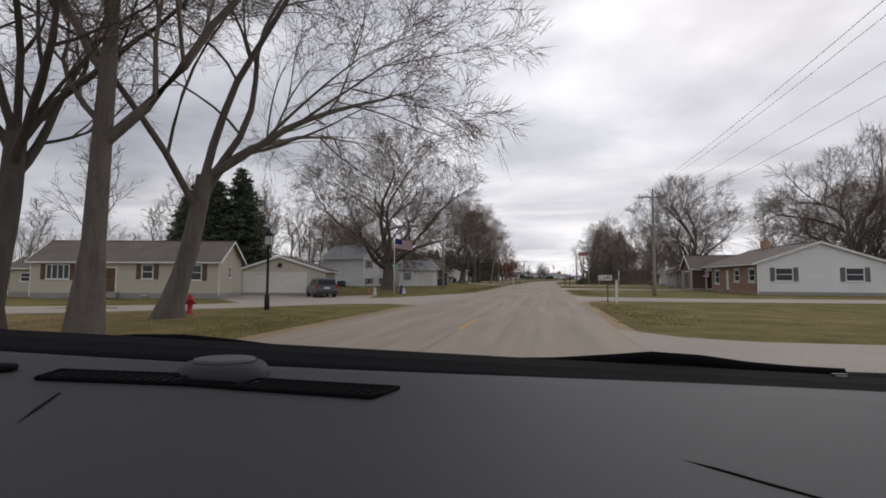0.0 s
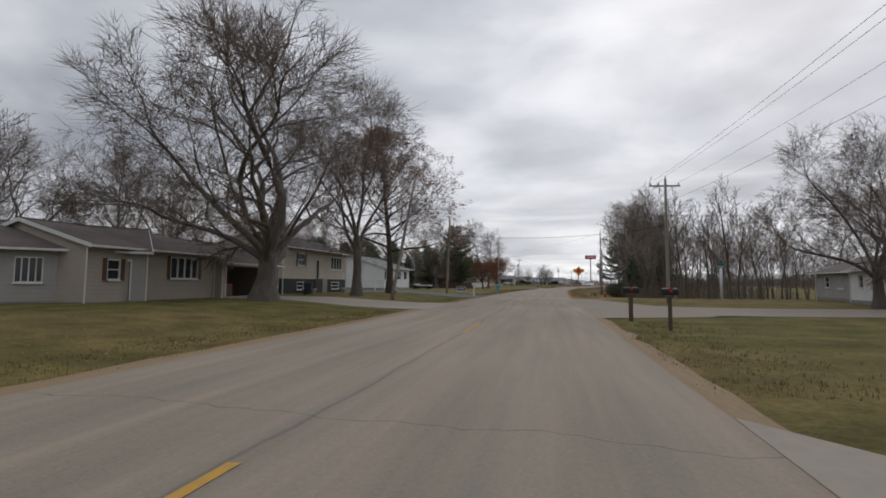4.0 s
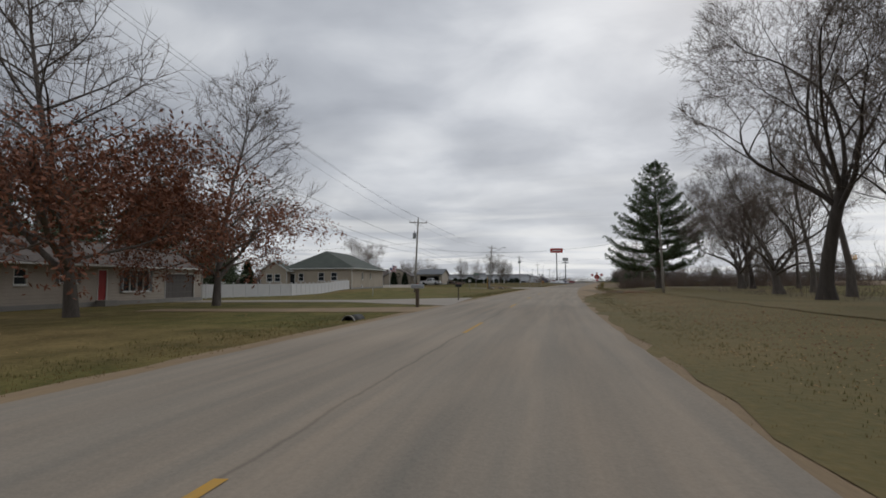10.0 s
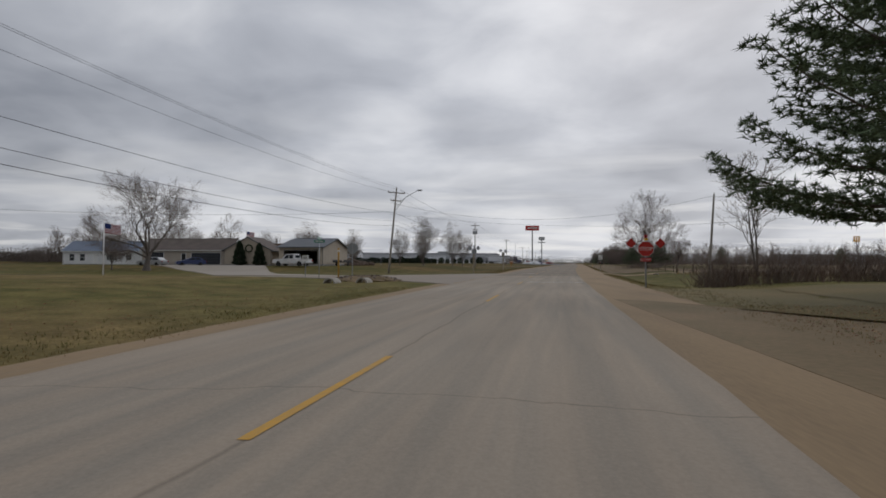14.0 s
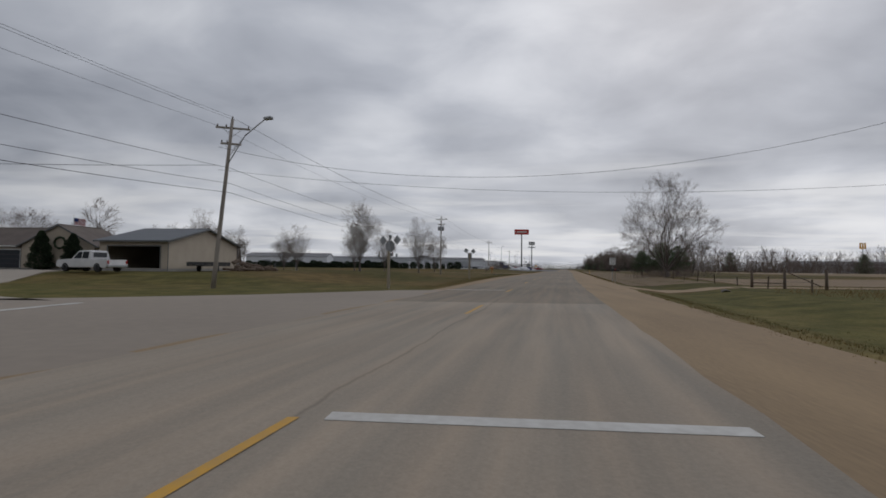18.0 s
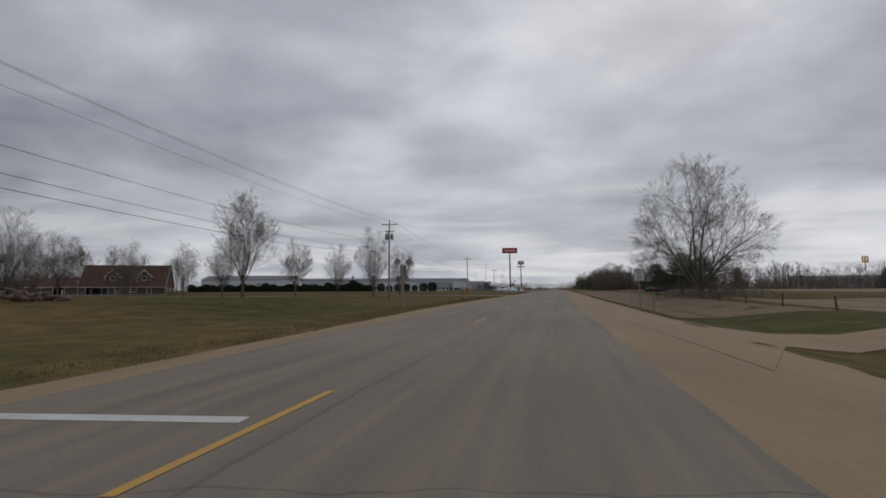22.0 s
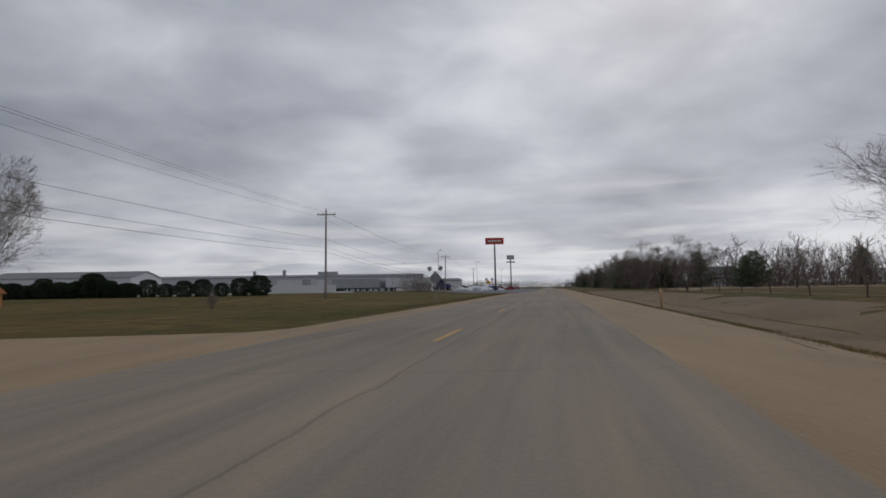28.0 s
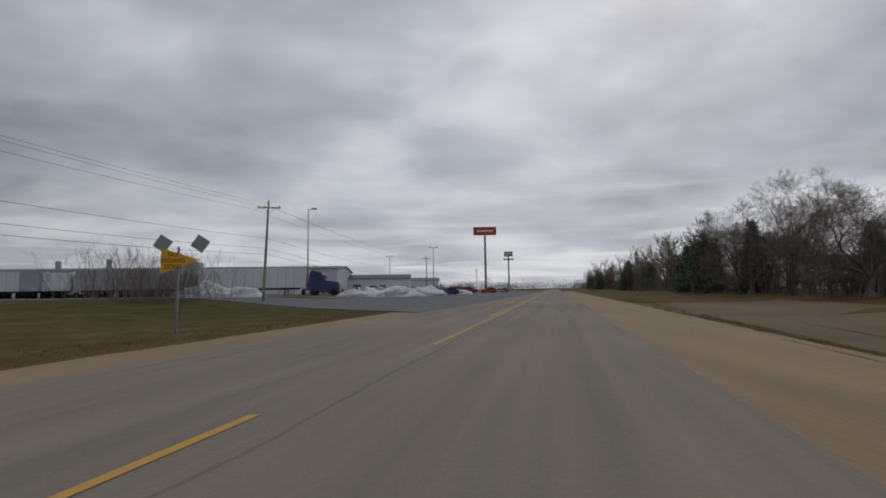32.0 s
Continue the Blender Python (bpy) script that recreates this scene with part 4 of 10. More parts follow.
    for pts, rad in starts:
        for j in range(limbs // forks):
            f = fork + (0.93 - fork) * (j + rng.uniform(0.1, 0.9)) / (limbs / forks)
            u = f * (len(pts) - 1)
            i = int(u)
            p = pts[i].lerp(pts[min(i + 1, len(pts) - 1)], u - i)
            a = j * 2.399 + rng.uniform(-0.4, 0.4) + seed
            ang = radians(rng.uniform(46, 72)) * (1 - 0.35 * f) * tilt
            d = Vector((math.cos(a) * math.sin(ang), math.sin(a) * math.sin(ang), math.cos(ang)))
            limb(p, d, height * spread * (1.15 - 0.75 * f) * rng.uniform(0.8, 1.15), rad[i] * 0.5)
        for f, d, ln, r in extra:
            u = f * (len(pts) - 1)
            i = int(u)
            limb(pts[i].lerp(pts[i + 1], u - i), Vector(d).normalized(), ln, r)
    return (VT, FT), (VC, FC), tips


def leaf_mesh(name, tips, rng, per, size, mat, jitter, low=None):
    V, F = [], []
    for t in tips:
        if low is not None and rng.random() > low(t):
            continue
        for _ in range(per):
            c = t + Vector((rng.gauss(0, jitter), rng.gauss(0, jitter), rng.gauss(0, jitter) - jitter * 0.5))
            a = Vector((rng.gauss(0, 1), rng.gauss(0, 1), rng.gauss(0, 1))).normalized()
            b = a.orthogonal().normalized()
            s = size * rng.uniform(0.6, 1.3)
            k = len(V)
            V += [c - a * s, c + b * s * 0.45, c + a * s, c - b * s * 0.45]
            F.append((k, k + 1, k + 2, k + 3))
    return mesh_of(name, V, F, mat, False)


def tree_root(name, label, m, trunk_me, crown_me, leaves_me=None, group="", crown="crown"):
    root = thing(name, label, "tree", m, group)
    for nm, me in (("trunk", trunk_me), (crown, crown_me), ("leaves", leaves_me)):
        if me:
            o = new(nm, me)
            o.parent = root
    return root


def make_bare(name, seed, mat=M_TWIG, **kw):
    (vt, ft), (vc, fc), tips = bare_tree(seed, **kw)
    return mesh_of(name + "_trunk", vt, ft, M_BARK), mesh_of(name + "_crown", vc, fc, mat), tips


def grow_tree(name, seed, height, crown, trunk, r0, stems, tilt=(14, 66), bend=0.09, rise=0.03, counts=(7, 6, 5, 4), tw=0.010, lean=0.0, low=0.16, droop=0.0, limbs=(), leader=False, mat=M_TWIG, bark=M_BARK):
    """A leafless tree that forks from limb to twig inside a domed crown. limbs: (height, way, length, radius) of further limbs."""
    rng = random.Random(seed)
    VT, FT, VC, FC, tips = [], [], [], [], []
    mid_z, base_z = height * 0.42, height * low

    def out(p):
        h = (p.z - mid_z) / ((height - mid_z) if p.z > mid_z else (mid_z - base_z))
        return (p.x * p.x + p.y * p.y) / (crown * crown) + h * h > 1.0 + 0.25 * noise.noise(p * 0.35 + Vector((seed, 0, 0)))

    def branch(p, d, length, r, level):
        steps = (9, 7, 5, 4, 2)[level]
        pts, rad, curl = [p.copy()], [r], Vector((0, 0, 0))
        for k in range(steps):
            curl = curl * 0.6 + Vector((rng.gauss(0, bend), rng.gauss(0, bend), rng.gauss(0, bend * 0.8)))
            d = (d + curl + Vector((0, 0, (rise if level < 3 else rise * 0.5) - droop * k / steps))).normalized()
            p = p + d * length / steps
            pts.append(p.copy())
            rad.append(max(r * (1 - 0.72 * (k + 1) / steps), tw * 0.5))
            if level > 0 and k > 0 and out(p):
                break
        tube(*((VT, FT) if level < 2 else (VC, FC)), pts, rad, (9, 6, 4, 3, 3)[level])
        n = len(pts) - 1
        if level == 4:
            tips.append(pts[-1])
            return
        many = counts[level]
        for k in range(many):
            f = 0.2 + 0.8 * (k + rng.random()) / many
            i = min(int(f * n), n - 1)
            way = (pts[i + 1] - pts[i]).normalized()
            branch(pts[i].lerp(pts[i + 1], f * n - i), rand_dir(rng, way, radians(rng.uniform(28, 58))), length * rng.uniform(*((0.46, 0.76) if level < 2 else (0.56, 0.92))) * (1.08 - 0.34 * f), max(rad[i] * rng.uniform(0.40, 0.6), tw), level + 1)
        for _ in range(2):
            branch(pts[-1], rand_dir(rng, (pts[-1] - pts[-2]).normalized(), radians(rng.uniform(10, 30))), length * rng.uniform(0.42, 0.62), max(rad[-1] * 0.8, tw), level + 1)

    bole, rad, p, d = [], [], Vector((0, 0, -0.15)), Vector((lean, 0, 1)).normalized()
    top = height * 0.9 if leader else trunk
    n = 9 if leader else 6
    for k in range(n + 1):
        bole.append(p.copy())
        f = k / n
        rad.append(max(0.02, r0 * ((1 - f) ** 0.9 if leader else 1 - 0.25 * f) * (1 + 0.6 * max(0, 1 - p.z / (1.6 * r0 + 0.4)))))
        d = (d + Vector((rng.gauss(0, 0.035), rng.gauss(0, 0.035), 0.06 * lean))).normalized()
        p = p + d * (top + 0.15) / n
    tube(VT, FT, bole, rad, 11)
    for k in range(stems):
        a = k * 2.399 + rng.uniform(-0.3, 0.3) + seed
        f = (k + 0.5) / stems
        ang = radians(tilt[0] + (tilt[1] - tilt[0]) * (f if leader else f ** 0.8))
        h = trunk + (height * 0.86 - trunk) * (1 - f) if leader else trunk * (1.0 - 0.28 * f)
        u = min(n - 0.001, h / top * n)
        at = bole[int(u)].lerp(bole[int(u) + 1], u - int(u))
        reach = crown * 0.8 + (height * 0.3) * (1 - f) if not leader else (crown * 0.75) * (0.45 + 0.75 * f)
        branch(at, Vector((math.cos(a) * math.sin(ang) + lean, math.sin(a) * math.sin(ang), math.cos(ang))).normalized(), reach * rng.uniform(0.85, 1.1), rad[int(u)] * (0.42 if leader else rng.uniform(0.42, 0.6)), 1 if leader else 0)
    for h, way, length, r in limbs:
        u = min(n - 0.001, h / top * n)
        branch(bole[int(u)].lerp(bole[int(u) + 1], u - int(u)), Vector(way).normalized(), length, r, 0)
    return mesh_of(name + "_trunk", VT, FT, bark), mesh_of(name + "_crown", VC, FC, mat), tips


OAK_A = grow_tree("oak_a", 3, 16.5, 8.8, 3.2, 0.60, 9, (6, 62), bend=0.12, rise=0.045, counts=(5, 5, 4, 3), low=0.24, tw=0.0125)
OAK_B = grow_tree("oak_b", 8, 15, 7.2, 2.6, 0.40, 7, (6, 56), bend=0.11, rise=0.045, counts=(5, 4, 4, 3), low=0.2, tw=0.011)
TALL_A = grow_tree("tall_a", 5, 20, 6.2, 6.0, 0.32, 6, (6, 46), counts=(5, 5, 4, 3), low=0.26, rise=0.05, bark=M_BARKD)
STAND = grow_tree("stand", 45, 21, 6.6, 6.6, 0.27, 6, (6, 50), bend=0.11, rise=0.05, counts=(4, 4, 4, 3), low=0.28, tw=0.009, bark=M_BARKD)
TALL_B = make_bare("tall_b", 15, height=20, fork=0.36, limbs=10, spread=0.5, r0=0.34, mid=7, twigs=6, up=0.08, lean=0.06, extra=((0.30, (0.8, 0.1, 0.75), 9.5, 0.17), (0.33, (-0.6, 0.3, 0.6), 6.5, 0.1)))
TWIN = grow_tree("twin", 6, 19, 6.0, 5.2, 0.42, 5, (10, 40), counts=(5, 5, 4, 3), low=0.22, rise=0.05)
UPR_A = grow_tree("upright_a", 11, 12, 3.3, 1.9, 0.16, 9, (3, 36), bend=0.05, rise=0.07, counts=(5, 4, 3, 2), low=0.17, tw=0.008, mat=M_TWIGL)
UPR_B = grow_tree("upright_b", 12, 14, 3.7, 2.1, 0.19, 10, (3, 34), bend=0.05, rise=0.07, counts=(5, 4, 3, 2), low=0.16, tw=0.008, mat=M_TWIGL)
FAN = grow_tree("fan", 21, 16.5, 7.6, 1.5, 0.38, 10, (4, 56), bend=0.05, rise=0.04, counts=(5, 4, 3, 2), low=0.05, tw=0.011)
WOOD_A = make_bare("wood_a", 31, height=15, fork=0.25, limbs=10, spread=0.42, r0=0.19, mid=5, twigs=4, up=0.13, tilt=0.8, tw=0.018)
WOOD_B = make_bare("wood_b", 32, height=17, fork=0.3, limbs=10, spread=0.40, r0=0.23, mid=5, twigs=4, up=0.14, tilt=0.75, tw=0.018)
WOOD_C = make_bare("wood_c", 33, M_TWIGL, height=13, fork=0.18, limbs=12, spread=0.48, r0=0.16, mid=5, twigs=4, up=0.12, forks=2, tilt=0.85, tw=0.018)
WOOD_F = make_bare("wood_f", 34, height=15, fork=0.25, limbs=9, spread=0.44, r0=0.19, mid=4, twigs=3, up=0.13, tilt=0.8, tw=0.03)
WOOD_G = make_bare("wood_g", 35, height=17, fork=0.28, limbs=9, spread=0.42, r0=0.22, mid=4, twigs=3, up=0.13, tilt=0.8, tw=0.03)
WOOD_H = make_bare("wood_h", 36, M_TWIGL, height=13, fork=0.2, limbs=10, spread=0.5, r0=0.17, mid=4, twigs=3, up=0.12, tilt=0.9, tw=0.03)
ARCH = grow_tree("arch", 41, 17, 10.5, 5.0, 0.34, 4, (4, 34), bend=0.09, counts=(4, 4, 4, 3), tw=0.009, low=0.14, lean=0.26, droop=0.10, limbs=((4.9, (0.9, -0.05, 0.5), 10.0, 0.15), (4.9, (0.9, -0.2, 0.36), 7.0, 0.085), (4.8, (0.75, 0.35, 0.5), 7.5, 0.09)))
PINOAK = make_bare("pin_oak", 51, height=18, fork=0.10, limbs=38, spread=0.34, r0=0.21, mid=6, twigs=6, up=0.03, wob=0.07, tilt=1.2, tw=0.010)
LEAFY = grow_tree("leafy_oak", 61, 16, 6.6, 3.6, 0.36, 26, (18, 86), counts=(5, 5, 4, 4), low=0.2, leader=True, bark=M_BARKD)
_r = random.Random(77)
PINOAK_LEAF = leaf_mesh("pin_oak_leaves", PINOAK[2], _r, 15, 0.11, M_LEAFB, 0.26, lambda t: 0.9 if t.z < 6.2 else (0.3 if t.z < 7.6 else 0.0))
LEAFY_LEAF = leaf_mesh("leafy_oak_leaves", LEAFY[2], _r, 11, 0.115, M_LEAFO, 0.16, lambda t: 0.5 if t.z > 4.6 and noise.noise(t * 0.8) > -0.02 else 0.04)


def plant(spec, x, y, turn, size=1.0, name="bare_tree", label="tall leafless tree with grey bark and fine twigs", group="bare street trees", leaves=None, wide=1.0, sink=0.08, z=None):
    m = pose(x, y, (land(x, y) if z is None else z) - sink, 0, 0, turn) @ Matrix.Diagonal((size * wide, size * wide, size, 1))
    return tree_root(name, label, m, spec[0], spec[1], leaves, group)


def grove(name, label, trees):
    """Far trees joined into one mass. trees: spec, x, y, turn, size, width."""
    V, F, tone, k = [], [], [], 0
    for spec, x, y, turn, size, wide in trees:
        m = np.array(pose(x, y, land(x, y) - 0.08, 0, 0, turn) @ Matrix.Diagonal((size * wide, size * wide, size, 1)))
        for i in (0, 1):
            me = spec[i]
            co = np.empty(len(me.vertices) * 3)
            me.vertices.foreach_get("co", co)
            V.append(co.reshape(-1, 3) @ m[:3, :3].T + m[:3, 3])
            F += [[v + k for v in p.vertices] for p in me.polygons]
            tone += [i] * len(me.polygons)
            k += len(me.vertices)
    me = bpy.data.meshes.new(name)
    me.from_pydata(np.concatenate(V).tolist(), [], F)
    me.materials.append(M_BARK)
    me.materials.append(M_TWIG)
    me.polygons.foreach_set("material_index", tone)
    return tagged(new(name, me), label, "trees", kind="stuff")


def conifer(seed, height, radius, mat, whorls=26, per=7, sparse=0.0, low=0.06, droop=0.18, tuft=0.34, start=0.0, lift=0.0, power=0.8, width=0.15, blades=4, fan=0.10):
    """Trunk, and boughs with sprays of needles."""
    rng = random.Random(seed)
    VT, FT, VN, FN, VB, FB = [], [], [], [], [], []
    pts = [Vector((rng.gauss(0, 0.03), rng.gauss(0, 0.03), height * i / 8 - 0.1)) for i in range(9)]
    tube(VT, FT, pts, [max(0.02, height * 0.019 * (1 - i / 8.3)) for i in range(9)], 8)
    for w in range(whorls):
        f = low + (0.99 - low) * w / (whorls - 1)
        z = height * f
        reach = radius * ((1 - f) ** power) * (1.0 if f > start else 0.75) + 0.12
        for k in range(per):
            if rng.random() < sparse:
                continue
            a = w * 1.1 + k * math.tau / per + rng.uniform(-0.35, 0.35)
            ln = reach * rng.uniform(0.65, 1.12)
            d = Vector((math.cos(a), math.sin(a), lift + 0.25 * f - droop * (1 - f)))
            p = Vector((0, 0, z + rng.uniform(-0.2, 0.2)))
            line = [p, p + d * ln * 0.5, p + d * ln + Vector((0, 0, 0.08 * ln))]
            tube(VB, FB, line, [0.035 * (1 - f) + 0.012, 0.02, 0.008], 3)
            n = max(3, int(ln / tuft * 3.2))
            for j in range(n):
                u = 0.18 + 0.82 * (j + rng.random()) / n
                q = line[0].lerp(line[1], u * 2) if u < 0.5 else line[1].lerp(line[2], u * 2 - 1)
                off = rng.gauss(0, fan) * (0.35 + u) * (1 + ln * 0.25)
                q = q + Vector((-math.sin(a) * off + rng.gauss(0, 0.08), math.cos(a) * off + rng.gauss(0, 0.08), rng.gauss(0, 0.07)))
                for b in range(blades):
                    e = Vector((math.cos(a) * 0.5 + rng.gauss(0, 0.7), math.sin(a) * 0.5 + rng.gauss(0, 0.7), rng.gauss(0.12, 0.4))).normalized() * tuft * rng.uniform(0.6, 1.25)
                    side = e.cross(Vector((rng.gauss(0, 1), rng.gauss(0, 1), rng.gauss(0, 1)))).normalized() * tuft * width
                    i0 = len(VN)
                    VN += [q - side, q + side, q + e]
                    FN.append((i0, i0 + 1, i0 + 2))
    return mesh_of("conifer_trunk", VT, FT, M_BARK), mesh_of("conifer_needles", VN, FN, mat, False), mesh_of("conifer_boughs", VB, FB, M_BARK)


SPRUCE = conifer(4, 13, 3.5, M_NEEDLE, 36, 10, 0.10, 0.03, 0.34, 0.42, power=0.72, width=0.2, fan=0.16)
SPRUCE_B = conifer(14, 9, 2.4, M_NEEDLE, 26, 9, 0.08, 0.04, 0.2, 0.4, width=0.22)


def white_pine(seed, height, mat, blades=12, thick=0.029):
    """Tall pine in open tiers: long boughs that sweep up at the tip, each with flat pads of long needles."""
    rng = random.Random(seed)
    VT, FT, VN, FN, VB, FB = [], [], [], [], [], []
    pts = [Vector((rng.gauss(0, 0.05), rng.gauss(0, 0.05), height * i / 10 - 0.2)) for i in range(11)]
    tube(VT, FT, pts, [0.62 if i == 0 else max(0.03, 0.46 * (1 - i / 10.4)) for i in range(11)], 10)
    z, w = 3.6, 0
    while z < height - 0.3:
        f = z / height
        reach = (10.4 * (1 - f) ** 0.7) * (1.0 if w != 1 else 0.9)
        n = 8 if f < 0.75 else 6
        for k in range(n):
            a = w * 0.9 + k * math.tau / n + rng.uniform(-0.3, 0.3)
            ln = reach * rng.uniform(0.7, 1.04)
            if rng.random() < 0.09:
                ln *= 0.5
            out, across = Vector((math.cos(a), math.sin(a), 0)), Vector((-math.sin(a), math.cos(a), 0))
            rise = 0.10 + 0.55 * f * f
            base = Vector((0, 0, z + rng.uniform(-0.6, 0.6)))
            sway = rng.gauss(0, 0.06)
            line = [base + out * ln * u + across * ln * sway * u + Vector((0, 0, ln * (rise * u + 0.20 * u * u * u - 0.06 * math.sin(math.pi * u)))) for u in (0, 0.2, 0.4, 0.6, 0.8, 1.0)]
            r0 = 0.022 + 0.010 * ln
            tube(VB, FB, line, [r0 * (1 - 0.85 * i / 5) for i in range(6)], 5)
            twigs = max(6, int(ln * 3.5))
            for j in range(twigs):
                u = 0.22 + 0.78 * (j + rng.random()) / twigs
                s = min(4.999, u * 5)
                q = line[int(s)].lerp(line[int(s) + 1], s - int(s))
                side = 1 if j % 2 else -1
                tl = (0.45 + 0.22 * ln * math.sin(math.pi * min(1, 0.16 + u * 0.8))) * rng.uniform(0.5, 1.15)
                e = q + (out * 0.75 + across * side * rng.uniform(0.4, 1.0)).normalized() * tl + Vector((0, 0, tl * rng.uniform(0.0, 0.28)))
                tube(VB, FB, [q, e], [0.018, 0.006], 3)
                tufts = max(4, int(tl * 7.5))
                for h in range(tufts):
                    v = (h + 0.5 + rng.random() * 0.5) / tufts
                    c = q.lerp(e, 0.15 + 0.9 * v) + Vector((rng.gauss(0, 0.08), rng.gauss(0, 0.08), rng.gauss(0.10, 0.13)))
                    for b in range(blades):
                        d = (out * 0.4 + Vector((rng.gauss(0, 0.7), rng.gauss(0, 0.7), rng.gauss(0.25, 0.5)))).normalized() * rng.uniform(0.18, 0.40)
                        g = d.cross(Vector((rng.gauss(0, 1), rng.gauss(0, 1), rng.gauss(0, 1)))).normalized() * thick
                        i0 = len(VN)
                        VN += [c - g, c + g, c + d]
                        FN.append((i0, i0 + 1, i0 + 2))
        z += (1.75 - 1.0 * f) * rng.uniform(0.85, 1.15)
        w += 1
    return mesh_of("conifer_trunk", VT, FT, M_BARK), mesh_of("conifer_needles", VN, FN, mat, False), mesh_of("conifer_boughs", VB, FB, M_BARK)


PINE = white_pine(7, 22, M_WPINE)
PINE_S = white_pine(19, 22, M_WPINE, 5, 0.055)
PINE_B = conifer(17, 10, 4.0, M_PINE, 20, 9, 0.08, 0.04, 0.05, 0.40, 0.1, 0.08, 0.6, 0.16, 4, 0.22)
PINE_C = conifer(27, 14, 5.6, M_PINE, 24, 10, 0.08, 0.03, 0.02, 0.40, 0.1, 0.12, 0.5, 0.14, 5, 0.28)


def evergreen(spec, x, y, turn, size=1.0, wide=1.0, name="conifer", label="dark green spruce with drooping boughs", group="conifers"):
    m = pose(x, y, land(x, y) - 0.1, 0, 0, turn) @ Matrix.Diagonal((size * wide, size * wide, size, 1))
    root = tree_root(name, label, m, spec[0], spec[1], None, group, "needles")
    o = new("bough", spec[2])
    o.parent = root
    o["kind"] = "stuff"
    return root


def bushy(seed, radius, height, mat, count, blade, waist=0.45, taper=0.0):
    """A dense evergreen of many small sprays over a dark heart."""
    rng = random.Random(seed)
    VT, FT, VN, FN = [], [], [], []
    for k in range(5):
        a = k * 1.26
        tube(VT, FT, [Vector((0.06 * math.cos(a), 0.06 * math.sin(a), -0.1)), Vector((radius * 0.3 * math.cos(a), radius * 0.3 * math.sin(a), height * 0.5)), Vector((radius * 0.4 * math.cos(a), radius * 0.4 * math.sin(a), height * 0.8))], [0.05, 0.035, 0.01], 5)
    for _ in range(count):
        u = rng.random()
        z = height * (0.03 + 0.97 * u)
        prof = math.sqrt(max(0.0, 1 - ((u - waist) / (1 - waist if u > waist else waist * 1.25)) ** 2)) if not taper else (1 - u) ** taper * min(1, (u + 0.04) * 9)
        r = radius * prof * (rng.random() ** 0.25) * (1 + 0.14 * math.sin(3 * u * 9 + seed))
        a = rng.uniform(0, math.tau)
        r *= 1 + 0.10 * math.sin(5 * a + seed) + rng.gauss(0, 0.04)
        c = Vector((r * math.cos(a), r * math.sin(a), z))
        e = Vector((math.cos(a) * 0.8 + rng.gauss(0, 0.6), math.sin(a) * 0.8 + rng.gauss(0, 0.6), 0.4 + rng.gauss(0, 0.5))).normalized() * blade * rng.uniform(0.6, 1.4)
        s = e.cross(Vector((rng.gauss(0, 1), rng.gauss(0, 1), rng.gauss(0, 1)))).normalized() * blade * 0.32
        k = len(VN)
        VN += [c - s, c + s, c + e]
        FN.append((k, k + 1, k + 2))
    return mesh_of("shrub_stems", VT, FT, M_BARK), mesh_of("shrub_foliage", VN, FN, mat, False)


ROUND = bushy(2, 1.45, 2.7, M_SHRUB, 5200, 0.17)
CONE = bushy(5, 1.15, 4.2, M_SHRUB, 5200, 0.2, taper=0.6)
SPREAD = bushy(9, 2.6, 2.2, M_NEEDLE, 15000, 0.14, waist=0.35)


def shrub(spec, x, y, turn, size=1.0, tall=1.0, name="shrub", label="round clipped dark evergreen shrub", group="evergreen shrubs"):
    m = pose(x, y, land(x, y) - 0.05, 0, 0, turn) @ Matrix.Diagonal((size, size, size * tall, 1))
    root = thing(name, label, "shrub", m, group)
    for nm, me in (("stems", spec[0]), ("foliage", spec[1])):
        o = new(nm, me)
        o.parent = root
    return root


def brush(name, label, zone, count, height, mat, seed, lean=0.25, thick=0.016, side=0.7):
    """A thicket of many thin stems over a stretch of ground (x as a share of the way between two lines)."""
    rng = random.Random(seed)
    V, F = [], []
    for _ in range(count):
        x, y = zone(rng)
        z = land(x, y)
        h = height * rng.uniform(0.45, 1.15)
        d = Vector((rng.gauss(0, lean), rng.gauss(0, lean), 1)).normalized()
        p = Vector((x, y, z - 0.05))
        q = p + d * h * 0.55
        e = q + (d + Vector((rng.gauss(0, 0.3), rng.gauss(0, 0.3), 0))).normalized() * h * 0.45
        tube(V, F, [p, q, e], [thick, thick * 0.7, thick * 0.25], 3)
        for _k in range(7):
            w = rng.uniform(0.2, 0.95)
            s = p.lerp(q, w * 1.6) if w < 0.6 else q.lerp(e, w - 0.2)
            g = s + (d + Vector((rng.gauss(0, 0.7), rng.gauss(0, 0.7), rng.uniform(-0.2, 0.6)))).normalized() * h * rng.uniform(0.18, 0.4)
            tube(V, F, [s, g], [thick * 0.45, thick * 0.15], 3)
    ob = new(name, mesh_of(name, V, F, mat, False))
    return tagged(ob, label, "brush", kind="stuff")

# ---- houses ----


def wall_map(side, L, W):
    return {"front": lambda u, d, z: (u, -d, z), "back": lambda u, d, z: (u, W + d, z), "left": lambda u, d, z: (-d, u, z), "right": lambda u, d, z: (L + d, u, z)}[side]


def wbox(bm, mp, u0, u1, d0, d1, z0, z1):
    a, b = mp(u0, d0, z0), mp(u1, d1, z1)
    box(bm, *sorted((a[0], b[0])), *sorted((a[1], b[1])), *sorted((a[2], b[2])))


